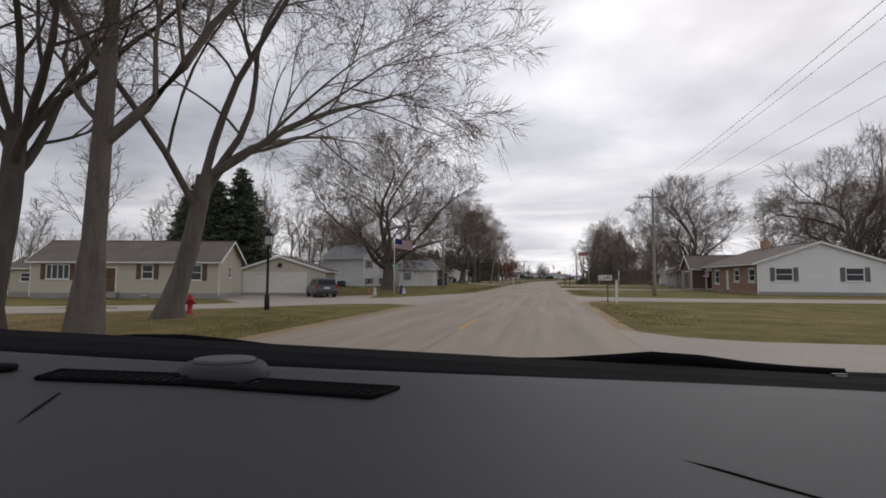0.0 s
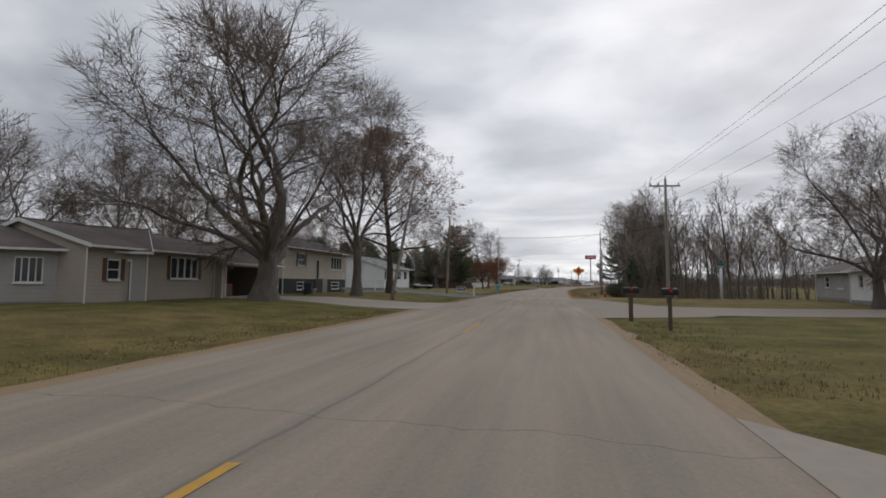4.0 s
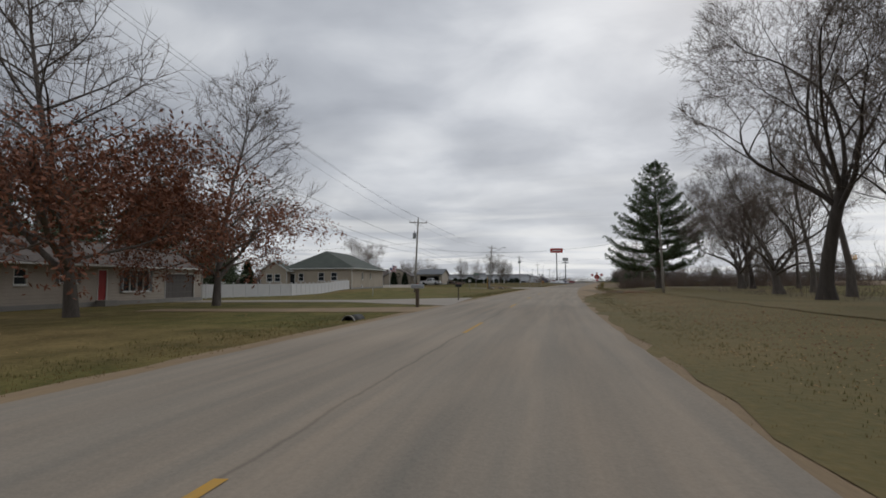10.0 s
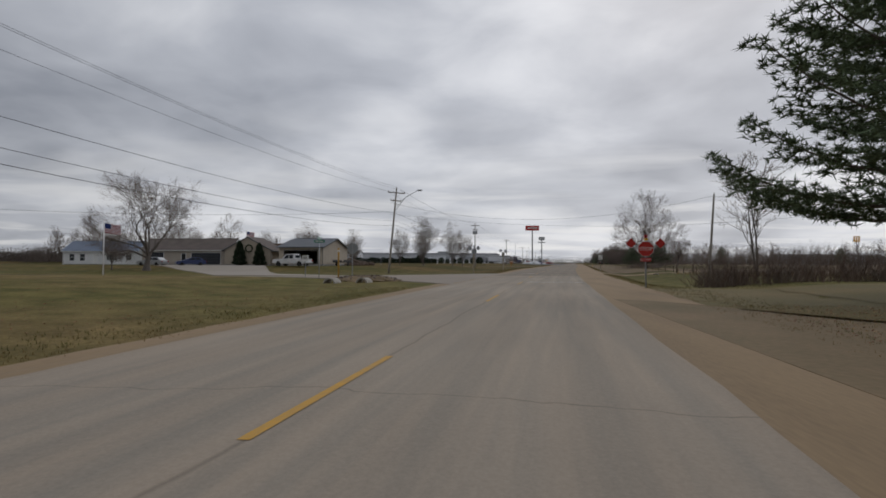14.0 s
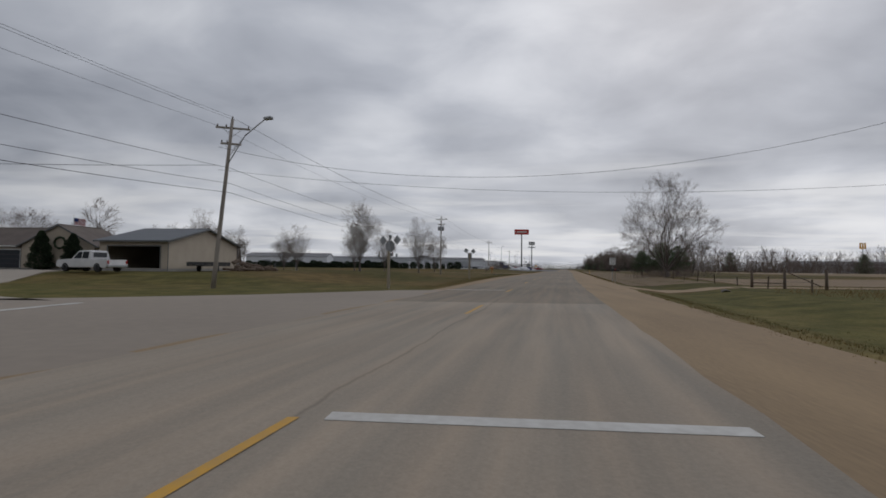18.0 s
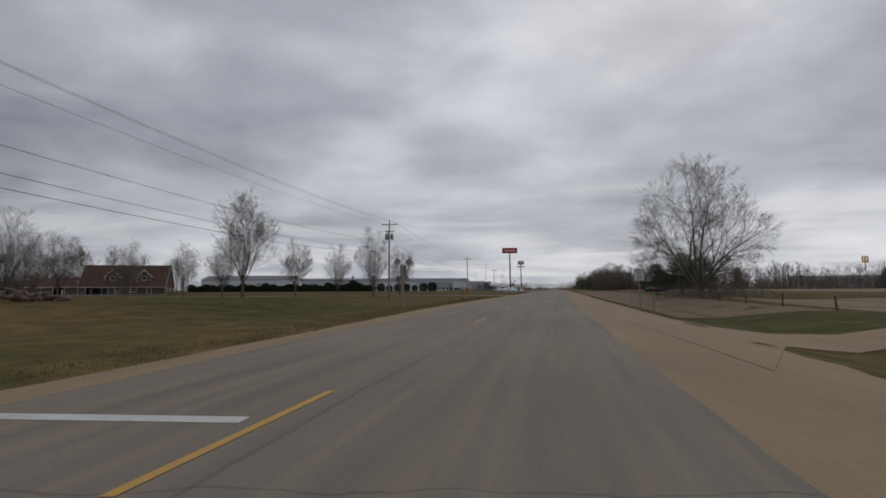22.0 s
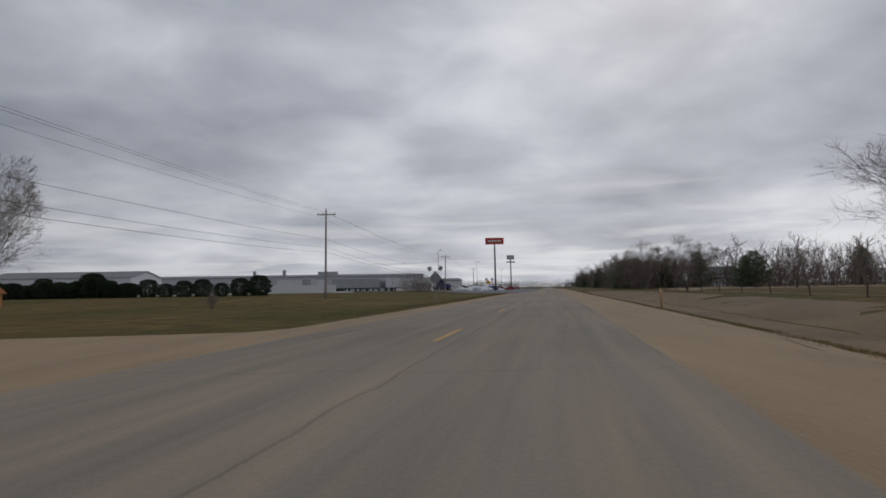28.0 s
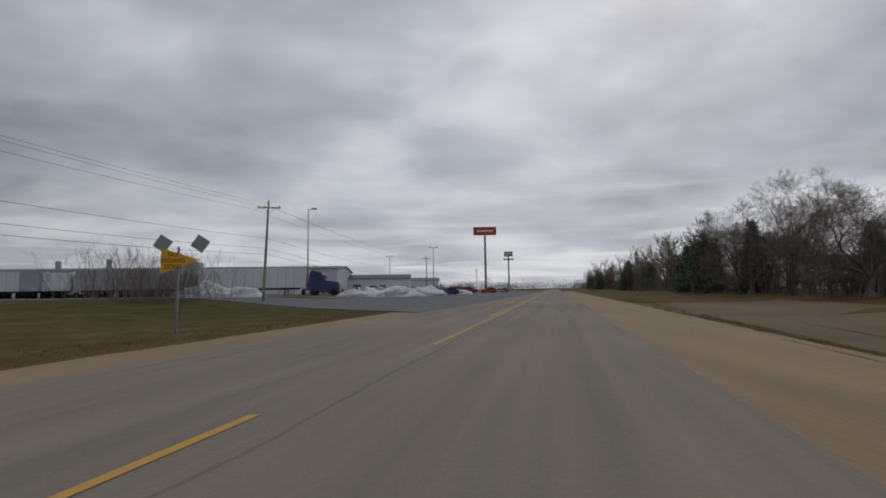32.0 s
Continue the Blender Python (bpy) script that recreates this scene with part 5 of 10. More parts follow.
def opening(house, mp, o, trim):
    u0, u1, z0, z1, kind = o[:5]
    extra = o[5] if len(o) > 5 else None
    if kind in ("win", "bow", "slim"):
        f = 0.07
        bm = bmesh.new()
        loops = []
        for d in (-0.10, 0.03):
            for k in (0.0, f):
                loops.append([bm.verts.new(mp(u, d, z)) for u, z in ((u0 + k, z0 + k), (u1 - k, z0 + k), (u1 - k, z1 - k), (u0 + k, z1 - k))])
        for p, q in ((0, 1), (1, 3), (3, 2), (2, 0)):
            for i in range(4):
                bm.faces.new((loops[p][i], loops[p][(i + 1) % 4], loops[q][(i + 1) % 4], loops[q][i]))
        bmesh.ops.recalc_face_normals(bm, faces=bm.faces[:])
        w = part("window", bm, trim, house)
        if kind == "win":
            bm = bmesh.new()
            wbox(bm, mp, u0 + f, u1 - f, -0.06, 0.0, (z0 + z1) / 2 - 0.03, (z0 + z1) / 2 + 0.03)
            part("sash_bar", bm, trim, w)
        if kind == "bow":
            for k in range(1, 4):
                u = u0 + (u1 - u0) * k / 4
                bm = bmesh.new()
                wbox(bm, mp, u - 0.035, u + 0.035, -0.06, 0.05, z0 + f, z1 - f)
                part("mullion", bm, trim, w)
        bm = bmesh.new()
        wbox(bm, mp, u0 + f, u1 - f, -0.09, -0.08, z0 + f, z1 - f)
        part("pane", bm, M_GLASS, w)
        bm = bmesh.new()
        wbox(bm, mp, u0 - 0.06, u1 + 0.06, 0.032, 0.10, z0 - 0.06, z0)
        part("sill", bm, trim, w)
        if extra:
            sw = min(0.42, (u1 - u0) * 0.42)
            for a in (u0 - sw - 0.03, u1 + 0.03):
                bm = bmesh.new()
                wbox(bm, mp, a, a + sw, 0.004, 0.05, z0 - 0.04, z1 + 0.04)
                bmesh.ops.bevel(bm, geom=bm.edges[:], offset=0.012, segments=1, affect="EDGES")
                part("shutter", bm, extra, house)
    elif kind == "door":
        bm = bmesh.new()
        for a, b, c, d in ((u0, u0 + 0.09, z0, z1), (u1 - 0.09, u1, z0, z1), (u0 + 0.09, u1 - 0.09, z1 - 0.09, z1)):
            wbox(bm, mp, a, b, -0.10, 0.03, c, d)
        fr = part("door_frame", bm, trim, house)
        bm = bmesh.new()
        wbox(bm, mp, u0 + 0.09, u1 - 0.09, -0.09, -0.04, z0, z1 - 0.09)
        for k in (0.12, 0.55):
            wbox(bm, mp, u0 + 0.2, u1 - 0.2, -0.039, -0.025, z0 + (z1 - z0) * k, z0 + (z1 - z0) * (k + 0.3))
        leaf = part("door", bm, extra or M_TRIM, fr)
        bm = bmesh.new()
        wbox(bm, mp, u0 + 0.16, u0 + 0.2, -0.03, 0.03, (z0 + z1) / 2 - 0.06, (z0 + z1) / 2 + 0.06)
        part("handle", bm, M_STEEL, fr)
        bm = bmesh.new()
        wbox(bm, mp, u0 - 0.3, u1 + 0.3, 0.03, 0.9, -0.1, z0 - 0.01)
        part("doorstep", bm, M_FOUND, house)
    elif kind == "garage":
        bm = bmesh.new()
        for a, b, c, d in ((u0 - 0.1, u0, z0, z1 + 0.1), (u1, u1 + 0.1, z0, z1 + 0.1), (u0, u1, z1, z1 + 0.1)):
            wbox(bm, mp, a, b, 0.004, 0.04, c, d)
        fr = part("garage_door_frame", bm, trim, house)
        for k in range(4):
            bm = bmesh.new()
            zz0, zz1 = z0 + (z1 - z0) * k / 4 + 0.006, z0 + (z1 - z0) * (k + 1) / 4 - 0.006
            wbox(bm, mp, u0, u1, -0.12, -0.07, zz0, zz1)
            n = max(3, int((u1 - u0) / 0.7))
            for j in range(n):
                a, b = u0 + (u1 - u0) * (j + 0.12) / n, u0 + (u1 - u0) * (j + 0.88) / n
                wbox(bm, mp, a, b, -0.069, -0.055, zz0 + 0.08, zz1 - 0.08)
            part("garage_door_panel", bm, extra or M_GDOOR, fr)
    elif kind == "open":
        bm = bmesh.new()
        for a, b, c, d in ((u0 - 0.12, u0, z0, z1 + 0.12), (u1, u1 + 0.12, z0, z1 + 0.12), (u0, u1, z1, z1 + 0.12)):
            wbox(bm, mp, a, b, 0.004, 0.05, c, d)
        part("garage_door_frame", bm, trim, house)


def wall(house, side, L, W, z0, z1, openings, mat, trim, apex=None, th=0.16, label=""):
    mp = wall_map(side, L, W)
    span = L if side in ("front", "back") else W
    u_lo, u_hi = (0.0, span) if side in ("front", "back") else (th, span - th)
    us = sorted({u_lo, u_hi, *(v for o in openings for v in o[:2])})
    zs = sorted({z0, z1, *(v for o in openings for v in o[2:4])})
    bm = bmesh.new()
    for a, b in zip(us, us[1:]):
        for c, d in zip(zs, zs[1:]):
            mu, mz = (a + b) / 2, (c + d) / 2
            if not any(o[0] < mu < o[1] and o[2] < mz < o[3] for o in openings):
                wbox(bm, mp, a, b, -th, 0.0, c, d)
    if apex:
        if side in ("left", "right"):
            prism(bm, [(0, z1), (W, z1), (W / 2 if apex[0] is None else apex[0], apex[1])], "x", *((0, th) if side == "left" else (L - th, L)))
        else:
            prism(bm, [(0, z1), (L, z1), (L / 2, apex[1])], "y", *((0, th) if side == "front" else (W - th, W)))
    bmesh.ops.remove_doubles(bm, verts=bm.verts[:], dist=0.0005)
    part("wall", bm, mat, house, label)
    for o in openings:
        opening(house, mp, o, trim)


def gable_roof(house, L, W, z1, ridge, mat, trim, along="x", over=0.5, over_end=0.35, th=0.14):
    """Two slopes, a ridge, fascias and gutters; the ridge runs along x or y."""
    A, B = (L, W) if along == "x" else (W, L)
    slope = (ridge - z1) / (B / 2)

    def P(a, b, z):
        return (a, b, z) if along == "x" else (b, a, z)

    for s in (0, 1):
        bm = bmesh.new()
        eb = -over if s == 0 else B + over
        ez = z1 - over * slope
        pts = [(eb, ez), (B / 2, ridge), (B / 2, ridge + th), (eb, ez + th)]
        lo = [bm.verts.new(P(-over_end, b, z)) for b, z in pts]
        hi = [bm.verts.new(P(A + over_end, b, z)) for b, z in pts]
        bm.faces.new(lo)
        bm.faces.new(hi[::-1])
        for i in range(4):
            bm.faces.new((lo[i], hi[i], hi[(i + 1) % 4], lo[(i + 1) % 4]))
        bmesh.ops.recalc_face_normals(bm, faces=bm.faces[:])
        slab = part("roof_slope", bm, mat, house)
        bm = bmesh.new()
        e0, e1 = (eb - 0.11, eb - 0.003) if s == 0 else (eb + 0.003, eb + 0.11)
        a, b = P(-over_end, e0, ez - 0.02), P(A + over_end, e1, ez + 0.1)
        box(bm, *sorted((a[0], b[0])), *sorted((a[1], b[1])), a[2], b[2])
        part("gutter", bm, trim, slab)
    for e in (0, 1):
        a0, a1 = (-over_end - 0.05, -over_end - 0.003) if e == 0 else (A + over_end + 0.003, A + over_end + 0.05)
        bm = bmesh.new()
        o = [(-over, z1 - over * slope - 0.06), (B / 2, ridge - 0.06), (B + over, z1 - over * slope - 0.06), (B + over, z1 - over * slope + th), (B / 2, ridge + th), (-over, z1 - over * slope + th)]
        lo = [bm.verts.new(P(a0, b, z)) for b, z in o]
        hi = [bm.verts.new(P(a1, b, z)) for b, z in o]
        for f in ((0, 1, 4, 5), (1, 2, 3, 4)):
            bm.faces.new([lo[i] for i in f])
            bm.faces.new([hi[i] for i in f][::-1])
        for i in range(6):
            bm.faces.new((lo[i], hi[i], hi[(i + 1) % 6], lo[(i + 1) % 6]))
        bmesh.ops.recalc_face_normals(bm, faces=bm.faces[:])
        part("bargeboard", bm, trim, house)
    bm = bmesh.new()
    a, b = P(-over_end, B / 2 - 0.12, ridge + th - 0.03), P(A + over_end, B / 2 + 0.12, ridge + th + 0.03)
    box(bm, *sorted((a[0], b[0])), *sorted((a[1], b[1])), a[2], b[2])
    part("ridge_cap", bm, mat, house)


def hip_roof(house, L, W, z1, ridge, mat, trim, over=0.6):
    inset = min(L, W) / 2 + over
    x0, x1, y0, y1 = -over, L + over, -over, W + over
    if L >= W:
        r0, r1 = (x0 + inset, W / 2), (x1 - inset, W / 2)
    else:
        r0, r1 = (L / 2, y0 + inset), (L / 2, y1 - inset)
    bm = bmesh.new()
    lo = [bm.verts.new(v) for v in ((x0, y0, z1 - 0.1), (x1, y0, z1 - 0.1), (x1, y1, z1 - 0.1), (x0, y1, z1 - 0.1))]
    b = [bm.verts.new(v) for v in ((x0, y0, z1 + 0.05), (x1, y0, z1 + 0.05), (x1, y1, z1 + 0.05), (x0, y1, z1 + 0.05))]
    t0, t1 = bm.verts.new((*r0, ridge)), bm.verts.new((*r1, ridge))
    bm.faces.new(lo)
    for i in range(4):
        bm.faces.new((lo[i], lo[(i + 1) % 4], b[(i + 1) % 4], b[i]))
    if L >= W:
        for f in ((b[0], b[1], t1, t0), (b[2], b[3], t0, t1), (b[1], b[2], t1), (b[3], b[0], t0)):
            bm.faces.new(f)
    else:
        for f in ((b[0], b[1], t0), (b[1], b[2], t1, t0), (b[2], b[3], t1), (b[3], b[0], t0, t1)):
            bm.faces.new(f)
    bmesh.ops.recalc_face_normals(bm, faces=bm.faces[:])
    part("roof", bm, mat, house)
    for d in ((x0 - 0.1, x0 - 0.003, y0, y1), (x1 + 0.003, x1 + 0.1, y0, y1), (x0, x1, y0 - 0.1, y0 - 0.003), (x0, x1, y1 + 0.003, y1 + 0.1)):
        part("gutter", boxes((*d, z1 - 0.08, z1 + 0.06)), trim, house)


def make_house(label, x, y, turn, L, W, h, ridge, mat, roof, front=(), right=(), back=(), left=(), base=0.0, along="x", hip=False, found=0.3, trim=None, name="house", category="house", over=0.5, low_mat=None, split=None, group="houses", floor=True):
    """A house on its foundation; h: eaves, ridge: ridge, both over the foot."""
    trim = trim or M_TRIM
    ho = thing(name, label, category, pose(x, y, base, 0, 0, turn), group)
    part("foundation", boxes((-0.02, L + 0.02, -0.02, 0.16, -0.5, found), (-0.02, L + 0.02, W - 0.16, W + 0.02, -0.5, found), (-0.02, 0.14, 0.16, W - 0.16, -0.5, found), (L - 0.14, L + 0.02, 0.16, W - 0.16, -0.5, found)), M_FOUND, ho)
    part("floor_slab", boxes((0.16, L - 0.16, 0.18, W - 0.18, 0.02, 0.1)), M_DARKIN, ho)
    for side, ops in (("front", front), ("right", right), ("back", back), ("left", left)):
        gable = side in ("left", "right") if along == "x" else side in ("front", "back")
        apex = (None, ridge) if gable and not hip else None
        if low_mat and split:
            wall(ho, side, L, W, found, split, [o for o in ops if o[2] < split - 0.3], low_mat, trim)
            wall(ho, side, L, W, split, h, [o for o in ops if o[2] >= split - 0.3], mat, trim, apex)
        else:
            wall(ho, side, L, W, found, h, list(ops), mat, trim, apex)
    if hip:
        hip_roof(ho, L, W, h, ridge, roof, trim)
    else:
        gable_roof(ho, L, W, h, ridge, roof, trim, along, over)
    for px, py in ((-0.09, -0.05), (L + 0.09, -0.05)):
        part("downspout", rods(((px, py, 0.05), (px, py, h - 0.2), 0.045), n=6), trim, ho)
    return ho


def brick_face(ho, side, L, W, u0, u1, z0, z1, holes, d=0.055, limit=300):
    """Bricks laid in courses on a wall, each its own part on a shared mesh; the joints are the mortar behind."""
    mp = wall_map(side, L, W)
    bm = bmesh.new()
    us, zs = sorted({u0, u1, *(v for o in holes for v in o[:2])}), sorted({z0, z1, *(v for o in holes for v in o[2:4])})
    for a, b in zip(us, us[1:]):
        for c, e in zip(zs, zs[1:]):
            if not any(o[0] < (a + b) / 2 < o[1] and o[2] < (c + e) / 2 < o[3] for o in holes):
                wbox(bm, mp, a, b, 0.003, d - 0.012, c, e)
    bed = part("mortar_bed", bm, M_MORTAR, ho, "pale grey mortar between the bricks")
    bl, bh, j = 0.30, 0.10, 0.016
    bm = bmesh.new()
    wbox(bm, mp, 0, bl - j, d - 0.014, d, 0, bh - j)
    one = part("brick", bm, M_BRICK, bed)
    rest = bmesh.new()
    n, z, row = 0, z0, 0
    while z + bh < z1:
        u = u0 + (bl / 2 if row % 2 else 0)
        while u + bl < u1:
            if not any(o[0] - bl < u < o[1] and o[2] - bh < z < o[3] for o in holes):
                if n == 0:
                    a = mp(u, 0, z)
                    b = mp(0, 0, 0)
                    one.location = (a[0] - b[0], a[1] - b[1], a[2] - b[2])
                elif n < limit:
                    a, b = mp(u, 0, z), mp(0, 0, 0)
                    part_again("brick", one, bed, Matrix.Translation((a[0] - b[0], a[1] - b[1], a[2] - b[2])))
                else:
                    wbox(rest, mp, u, u + bl - j, d - 0.014, d, z, z + bh - j)
                n += 1
            u += bl
        z += bh
        row += 1
    if n > limit:
        part("bricks_rest", rest, M_BRICK, bed)["kind"] = "stuff"
    else:
        rest.free()


# ---- roadside things ----


def utility_pole(x, y, h, turn, lean=(0.0, 0.0), arm=2.4, mat=M_POLEW, transformer=False, lamp=None, second=False, box_at=None, base=None, label="weathered wooden utility pole with a crossarm"):
    z = (land(x, y) if base is None else base) - 0.1
    p = thing("utility_pole", label, "utility pole", pose(x, y, z, lean[0], lean[1], turn), "utility poles")
    h += 0.1
    part("pole", lathe(bmesh.new(), [(0.15 - 0.055 * i / 6, h * i / 6) for i in range(7)], 10), mat, p)
    arms = ([h - 0.55] if arm else []) + ([h - 1.6] if second else [])
    for k, az in enumerate(arms):
        w = arm if k == 0 else arm * 0.6
        part("crossarm", boxes((-w / 2, w / 2, 0.10, 0.20, az - 0.06, az + 0.06), bevel=0.01), mat, p)
        part("brace", rods(((-w * 0.3, 0.15, az), (0, 0.13, az - 0.6), 0.015), ((w * 0.3, 0.15, az), (0, 0.13, az - 0.6), 0.015), n=5), M_STEEL, p)
        for u in (-0.46, -0.2, 0.46):
            part("insulator", lathe(bmesh.new(), [(0.02, 0), (0.05, 0.03), (0.03, 0.07), (0.055, 0.1), (0.03, 0.15), (0.02, 0.17)], 8, (w * u, 0.15, az + 0.06)), M_CERAM, p)
    part("insulator", lathe(bmesh.new(), [(0.02, 0), (0.05, 0.04), (0.03, 0.1), (0.05, 0.14), (0.02, 0.22)], 8, (0, 0, h)), M_CERAM, p)
    if transformer:
        for k in range(transformer if isinstance(transformer, int) and transformer > 1 else 1):
            tx = math.copysign(0.42, transformer) if k == 0 else (-0.42 if k == 1 else 0.0)
            ty = 0.0 if k < 2 else -0.45
            t = part("transformer", lathe(bmesh.new(), [(0.0, 0), (0.22, 0.0), (0.24, 0.05), (0.24, 0.78), (0.2, 0.85), (0.0, 0.87)], 14, (tx, ty, h - 2.9)), M_GREYM, p, "grey transformer can")
            part("bushing", rods(((tx, ty + 0.1, h - 2.05), (tx, ty + 0.1, h - 1.75), 0.04, 0.02), ((tx, ty - 0.1, h - 2.05), (tx, ty - 0.1, h - 1.75), 0.04, 0.02)), M_CERAM, t)
            part("bracket", boxes((min(0, tx), max(0.05, tx), ty - 0.03, ty + 0.03, h - 2.5, h - 2.42)), M_STEEL, p)
    if box_at:
        part("meter_box", boxes((0.17, 0.75, -0.2, 0.2, box_at, box_at + 0.55), bevel=0.02), M_GREYM, p)
    if lamp:
        ax, az, reach = lamp
        c0, s0 = math.cos(radians(-30)), math.sin(radians(-30))
        pts = [(0.12 * c0, 0.12 * s0, az), (ax * 0.45 * c0, ax * 0.45 * s0, az + reach * 0.65), (ax * c0, ax * s0, az + reach)]
        bm = bmesh.new()
        for a, b in zip(pts, pts[1:]):
            rod(bm, a, b, 0.035, None, 8)
        rod(bm, (0.12 * c0, 0.12 * s0, az + 0.45), pts[1], 0.02, None, 6)
        part("lamp_arm", bm, M_STEEL, p)
        bm = boxes((ax - 0.05, ax + 0.62, -0.15, 0.15, az + reach - 0.08, az + reach + 0.1), bevel=0.05)
        bm.transform(Matrix.Rotation(radians(-30), 4, "Z"))
        part("lamp_head", bm, M_GREYM, p)
    return p


wires = thing("power_lines", "dark sagging overhead wires strung between utility poles", "power line", Matrix(), kind="structure")


def wire(p, q, sag, r=0.016, n=14):
    p, q = Vector(p), Vector(q)
    V, F = [], []
    pts = []
    for i in range(n + 1):
        u = i / n
        v = p.lerp(q, u)
        v.z -= sag * 4 * u * (1 - u)
        pts.append(v)
    tube(V, F, pts, [r * 0.72] * (n + 1), 4)
    o = new("wire", mesh_of("wire", V, F, M_WIRE))
    o.parent = wires
    return o


def sign_post(p, h, r=0.03, wood=False):
    if wood:
        part("post", boxes((-0.06, 0.06, -0.06, 0.06, -0.3, h), bevel=0.008), M_WOODP, p)
    else:
        part("post", boxes((-0.035, 0.035, 0.0, 0.02, -0.3, h), (-0.035, -0.025, -0.03, 0.0, -0.3, h), (0.025, 0.035, -0.03, 0.0, -0.3, h)), M_STEEL, p)


def flat_shape(outline, y0, y1):
    return prism(bmesh.new(), outline, "y", y0, y1)


def ngon(n, r, turn=0.0, cx=0.0, cz=0.0):
    return [(cx + r * math.cos(turn + i * math.tau / n), cz + r * math.sin(turn + i * math.tau / n)) for i in range(n)]


def flag_pair(p, zc, spread, size, mat, tilt=0.0):
    for s in (-1, 1):
        part("warning_flag", flat_shape(ngon(4, size, tilt * s, s * spread, zc), -0.03, -0.024), mat, p, "square flag set on its corner")
        part("flag_stay", rods(((0, -0.01, zc - spread * 0.9), (s * spread, -0.018, zc), 0.012), n=5), M_STEEL, p)


def mailbox(x, y, turn, h=1.15, body=None, post=None, label="", post_r=0.05, deep=0.5):
    p = thing("mailbox", label, "mailbox", pose(x, y, land(x, y), 0, 0, turn), "mailboxes")
    part("post", boxes((-post_r, post_r, -post_r, post_r, -0.3, h), bevel=0.008), post or M_WOODP, p)
    bm = bmesh.new()
    o = [(-0.085, 0), (0.085, 0)] + [(0.085 * math.cos(a), 0.12 + 0.085 * math.sin(a)) for a in [k * math.pi / 6 for k in range(7)]]
    prism(bm, [(a * 1.25, h + 0.02 + b * 1.15) for a, b in o], "x", -deep / 2, deep / 2)
    b = part("box", bm, body or M_BLACK, p)
    bm = bmesh.new()
    prism(bm, [(a * 1.32, h + 0.012 + b * 1.19) for a, b in o], "x", deep / 2 + 0.002, deep / 2 + 0.02)
    part("door", bm, body or M_BLACK, b)
    part("flag", boxes((-0.05, 0.05, 0.112, 0.12, h + 0.12, h + 0.3)), M_RED, b, "small red flag")
    return p


def hydrant(x, y, turn):
    p = thing("fire_hydrant", "red painted cast-iron fire hydrant in the grass", "fire hydrant", pose(x, y, land(x, y) - 0.03, 0, 0, turn), "hydrants")
    part("barrel", lathe(bmesh.new(), [(0.0, 0), (0.17, 0), (0.17, 0.06), (0.11, 0.09), (0.105, 0.55), (0.15, 0.57), (0.15, 0.63), (0.12, 0.66), (0.10, 0.75), (0.04, 0.80), (0.035, 0.87), (0.0, 0.88)], 14), M_RED, p)
    for a in (0, 90, 180):
        m = Matrix.Rotation(radians(a), 4, "Z")
        bm = lathe(bmesh.new(), [(0.0, 0.09), (0.06, 0.09), (0.06, 0.17), (0.075, 0.17), (0.075, 0.21), (0.03, 0.21), (0.03, 0.24), (0.0, 0.24)], 10, (0, 0, 0.48), "x")
        bm.transform(m)
        part("nozzle_cap", bm, M_RED, p)


def culvert(x, y, turn, r, length, mat=None, label="black plastic culvert pipe lying in the ditch", base=None):
    p = thing("culvert_pipe", label, "culvert", pose(x, y, (land(x, y) if base is None else base) + r * 0.4, 0, 0, turn), "culverts")
    bm = bmesh.new()
    n = 18
    rings = [(r, -length / 2), (r, length / 2), (r * 0.86, length / 2), (r * 0.86, -length / 2)]
    vs = [[bm.verts.new((rr * math.cos(i * math.tau / n), yy, rr * math.sin(i * math.tau / n))) for i in range(n)] for rr, yy in rings]
    for a, b in ((0, 1), (1, 2), (2, 3), (3, 0)):
        for i in range(n):
            bm.faces.new((vs[a][i], vs[a][(i + 1) % n], vs[b][(i + 1) % n], vs[b][i])).smooth = a in (0, 2)
    bmesh.ops.recalc_face_normals(bm, faces=bm.faces[:])
    part("pipe", bm, mat or M_PIPE, p)
    bm = bmesh.new()
    ring = [[bm.verts.new((rr * math.cos(i * math.tau / n), yy, rr * math.sin(i * math.tau / n))) for i in range(n)] for rr, yy in ((r * 1.08, -length / 2 - 0.004), (r * 1.08, -length / 2 + 0.1), (r * 1.005, -length / 2 + 0.1), (r * 1.005, -length / 2 - 0.004))]
    for a, b in ((0, 1), (1, 2), (2, 3), (3, 0)):
        for i in range(n):
            bm.faces.new((ring[a][i], ring[a][(i + 1) % n], ring[b][(i + 1) % n], ring[b][i]))
    bmesh.ops.recalc_face_normals(bm, faces=bm.faces[:])
    part("rim", bm, M_CONC, p)


def wheel(parent, x, y, r, w, side, rim=None):
    bm = lathe(bmesh.new(), [(r * 0.62, -w / 2), (r * 0.94, -w / 2), (r, -w * 0.36), (r, w * 0.36), (r * 0.94, w / 2), (r * 0.62, w / 2)], 18, (0, 0, 0), "x")
    t = part("wheel", bm, M_RUBBER, parent)
    t.location = (x, y, r)
    part("rim", lathe(bmesh.new(), [(0.0, side * w * 0.40), (r * 0.2, side * w * 0.44), (r * 0.5, side * w * 0.40), (r * 0.6, side * w * 0.52), (r * 0.6, side * w * 0.30)], 14, (0, 0, 0), "x"), rim or M_RIM, t)


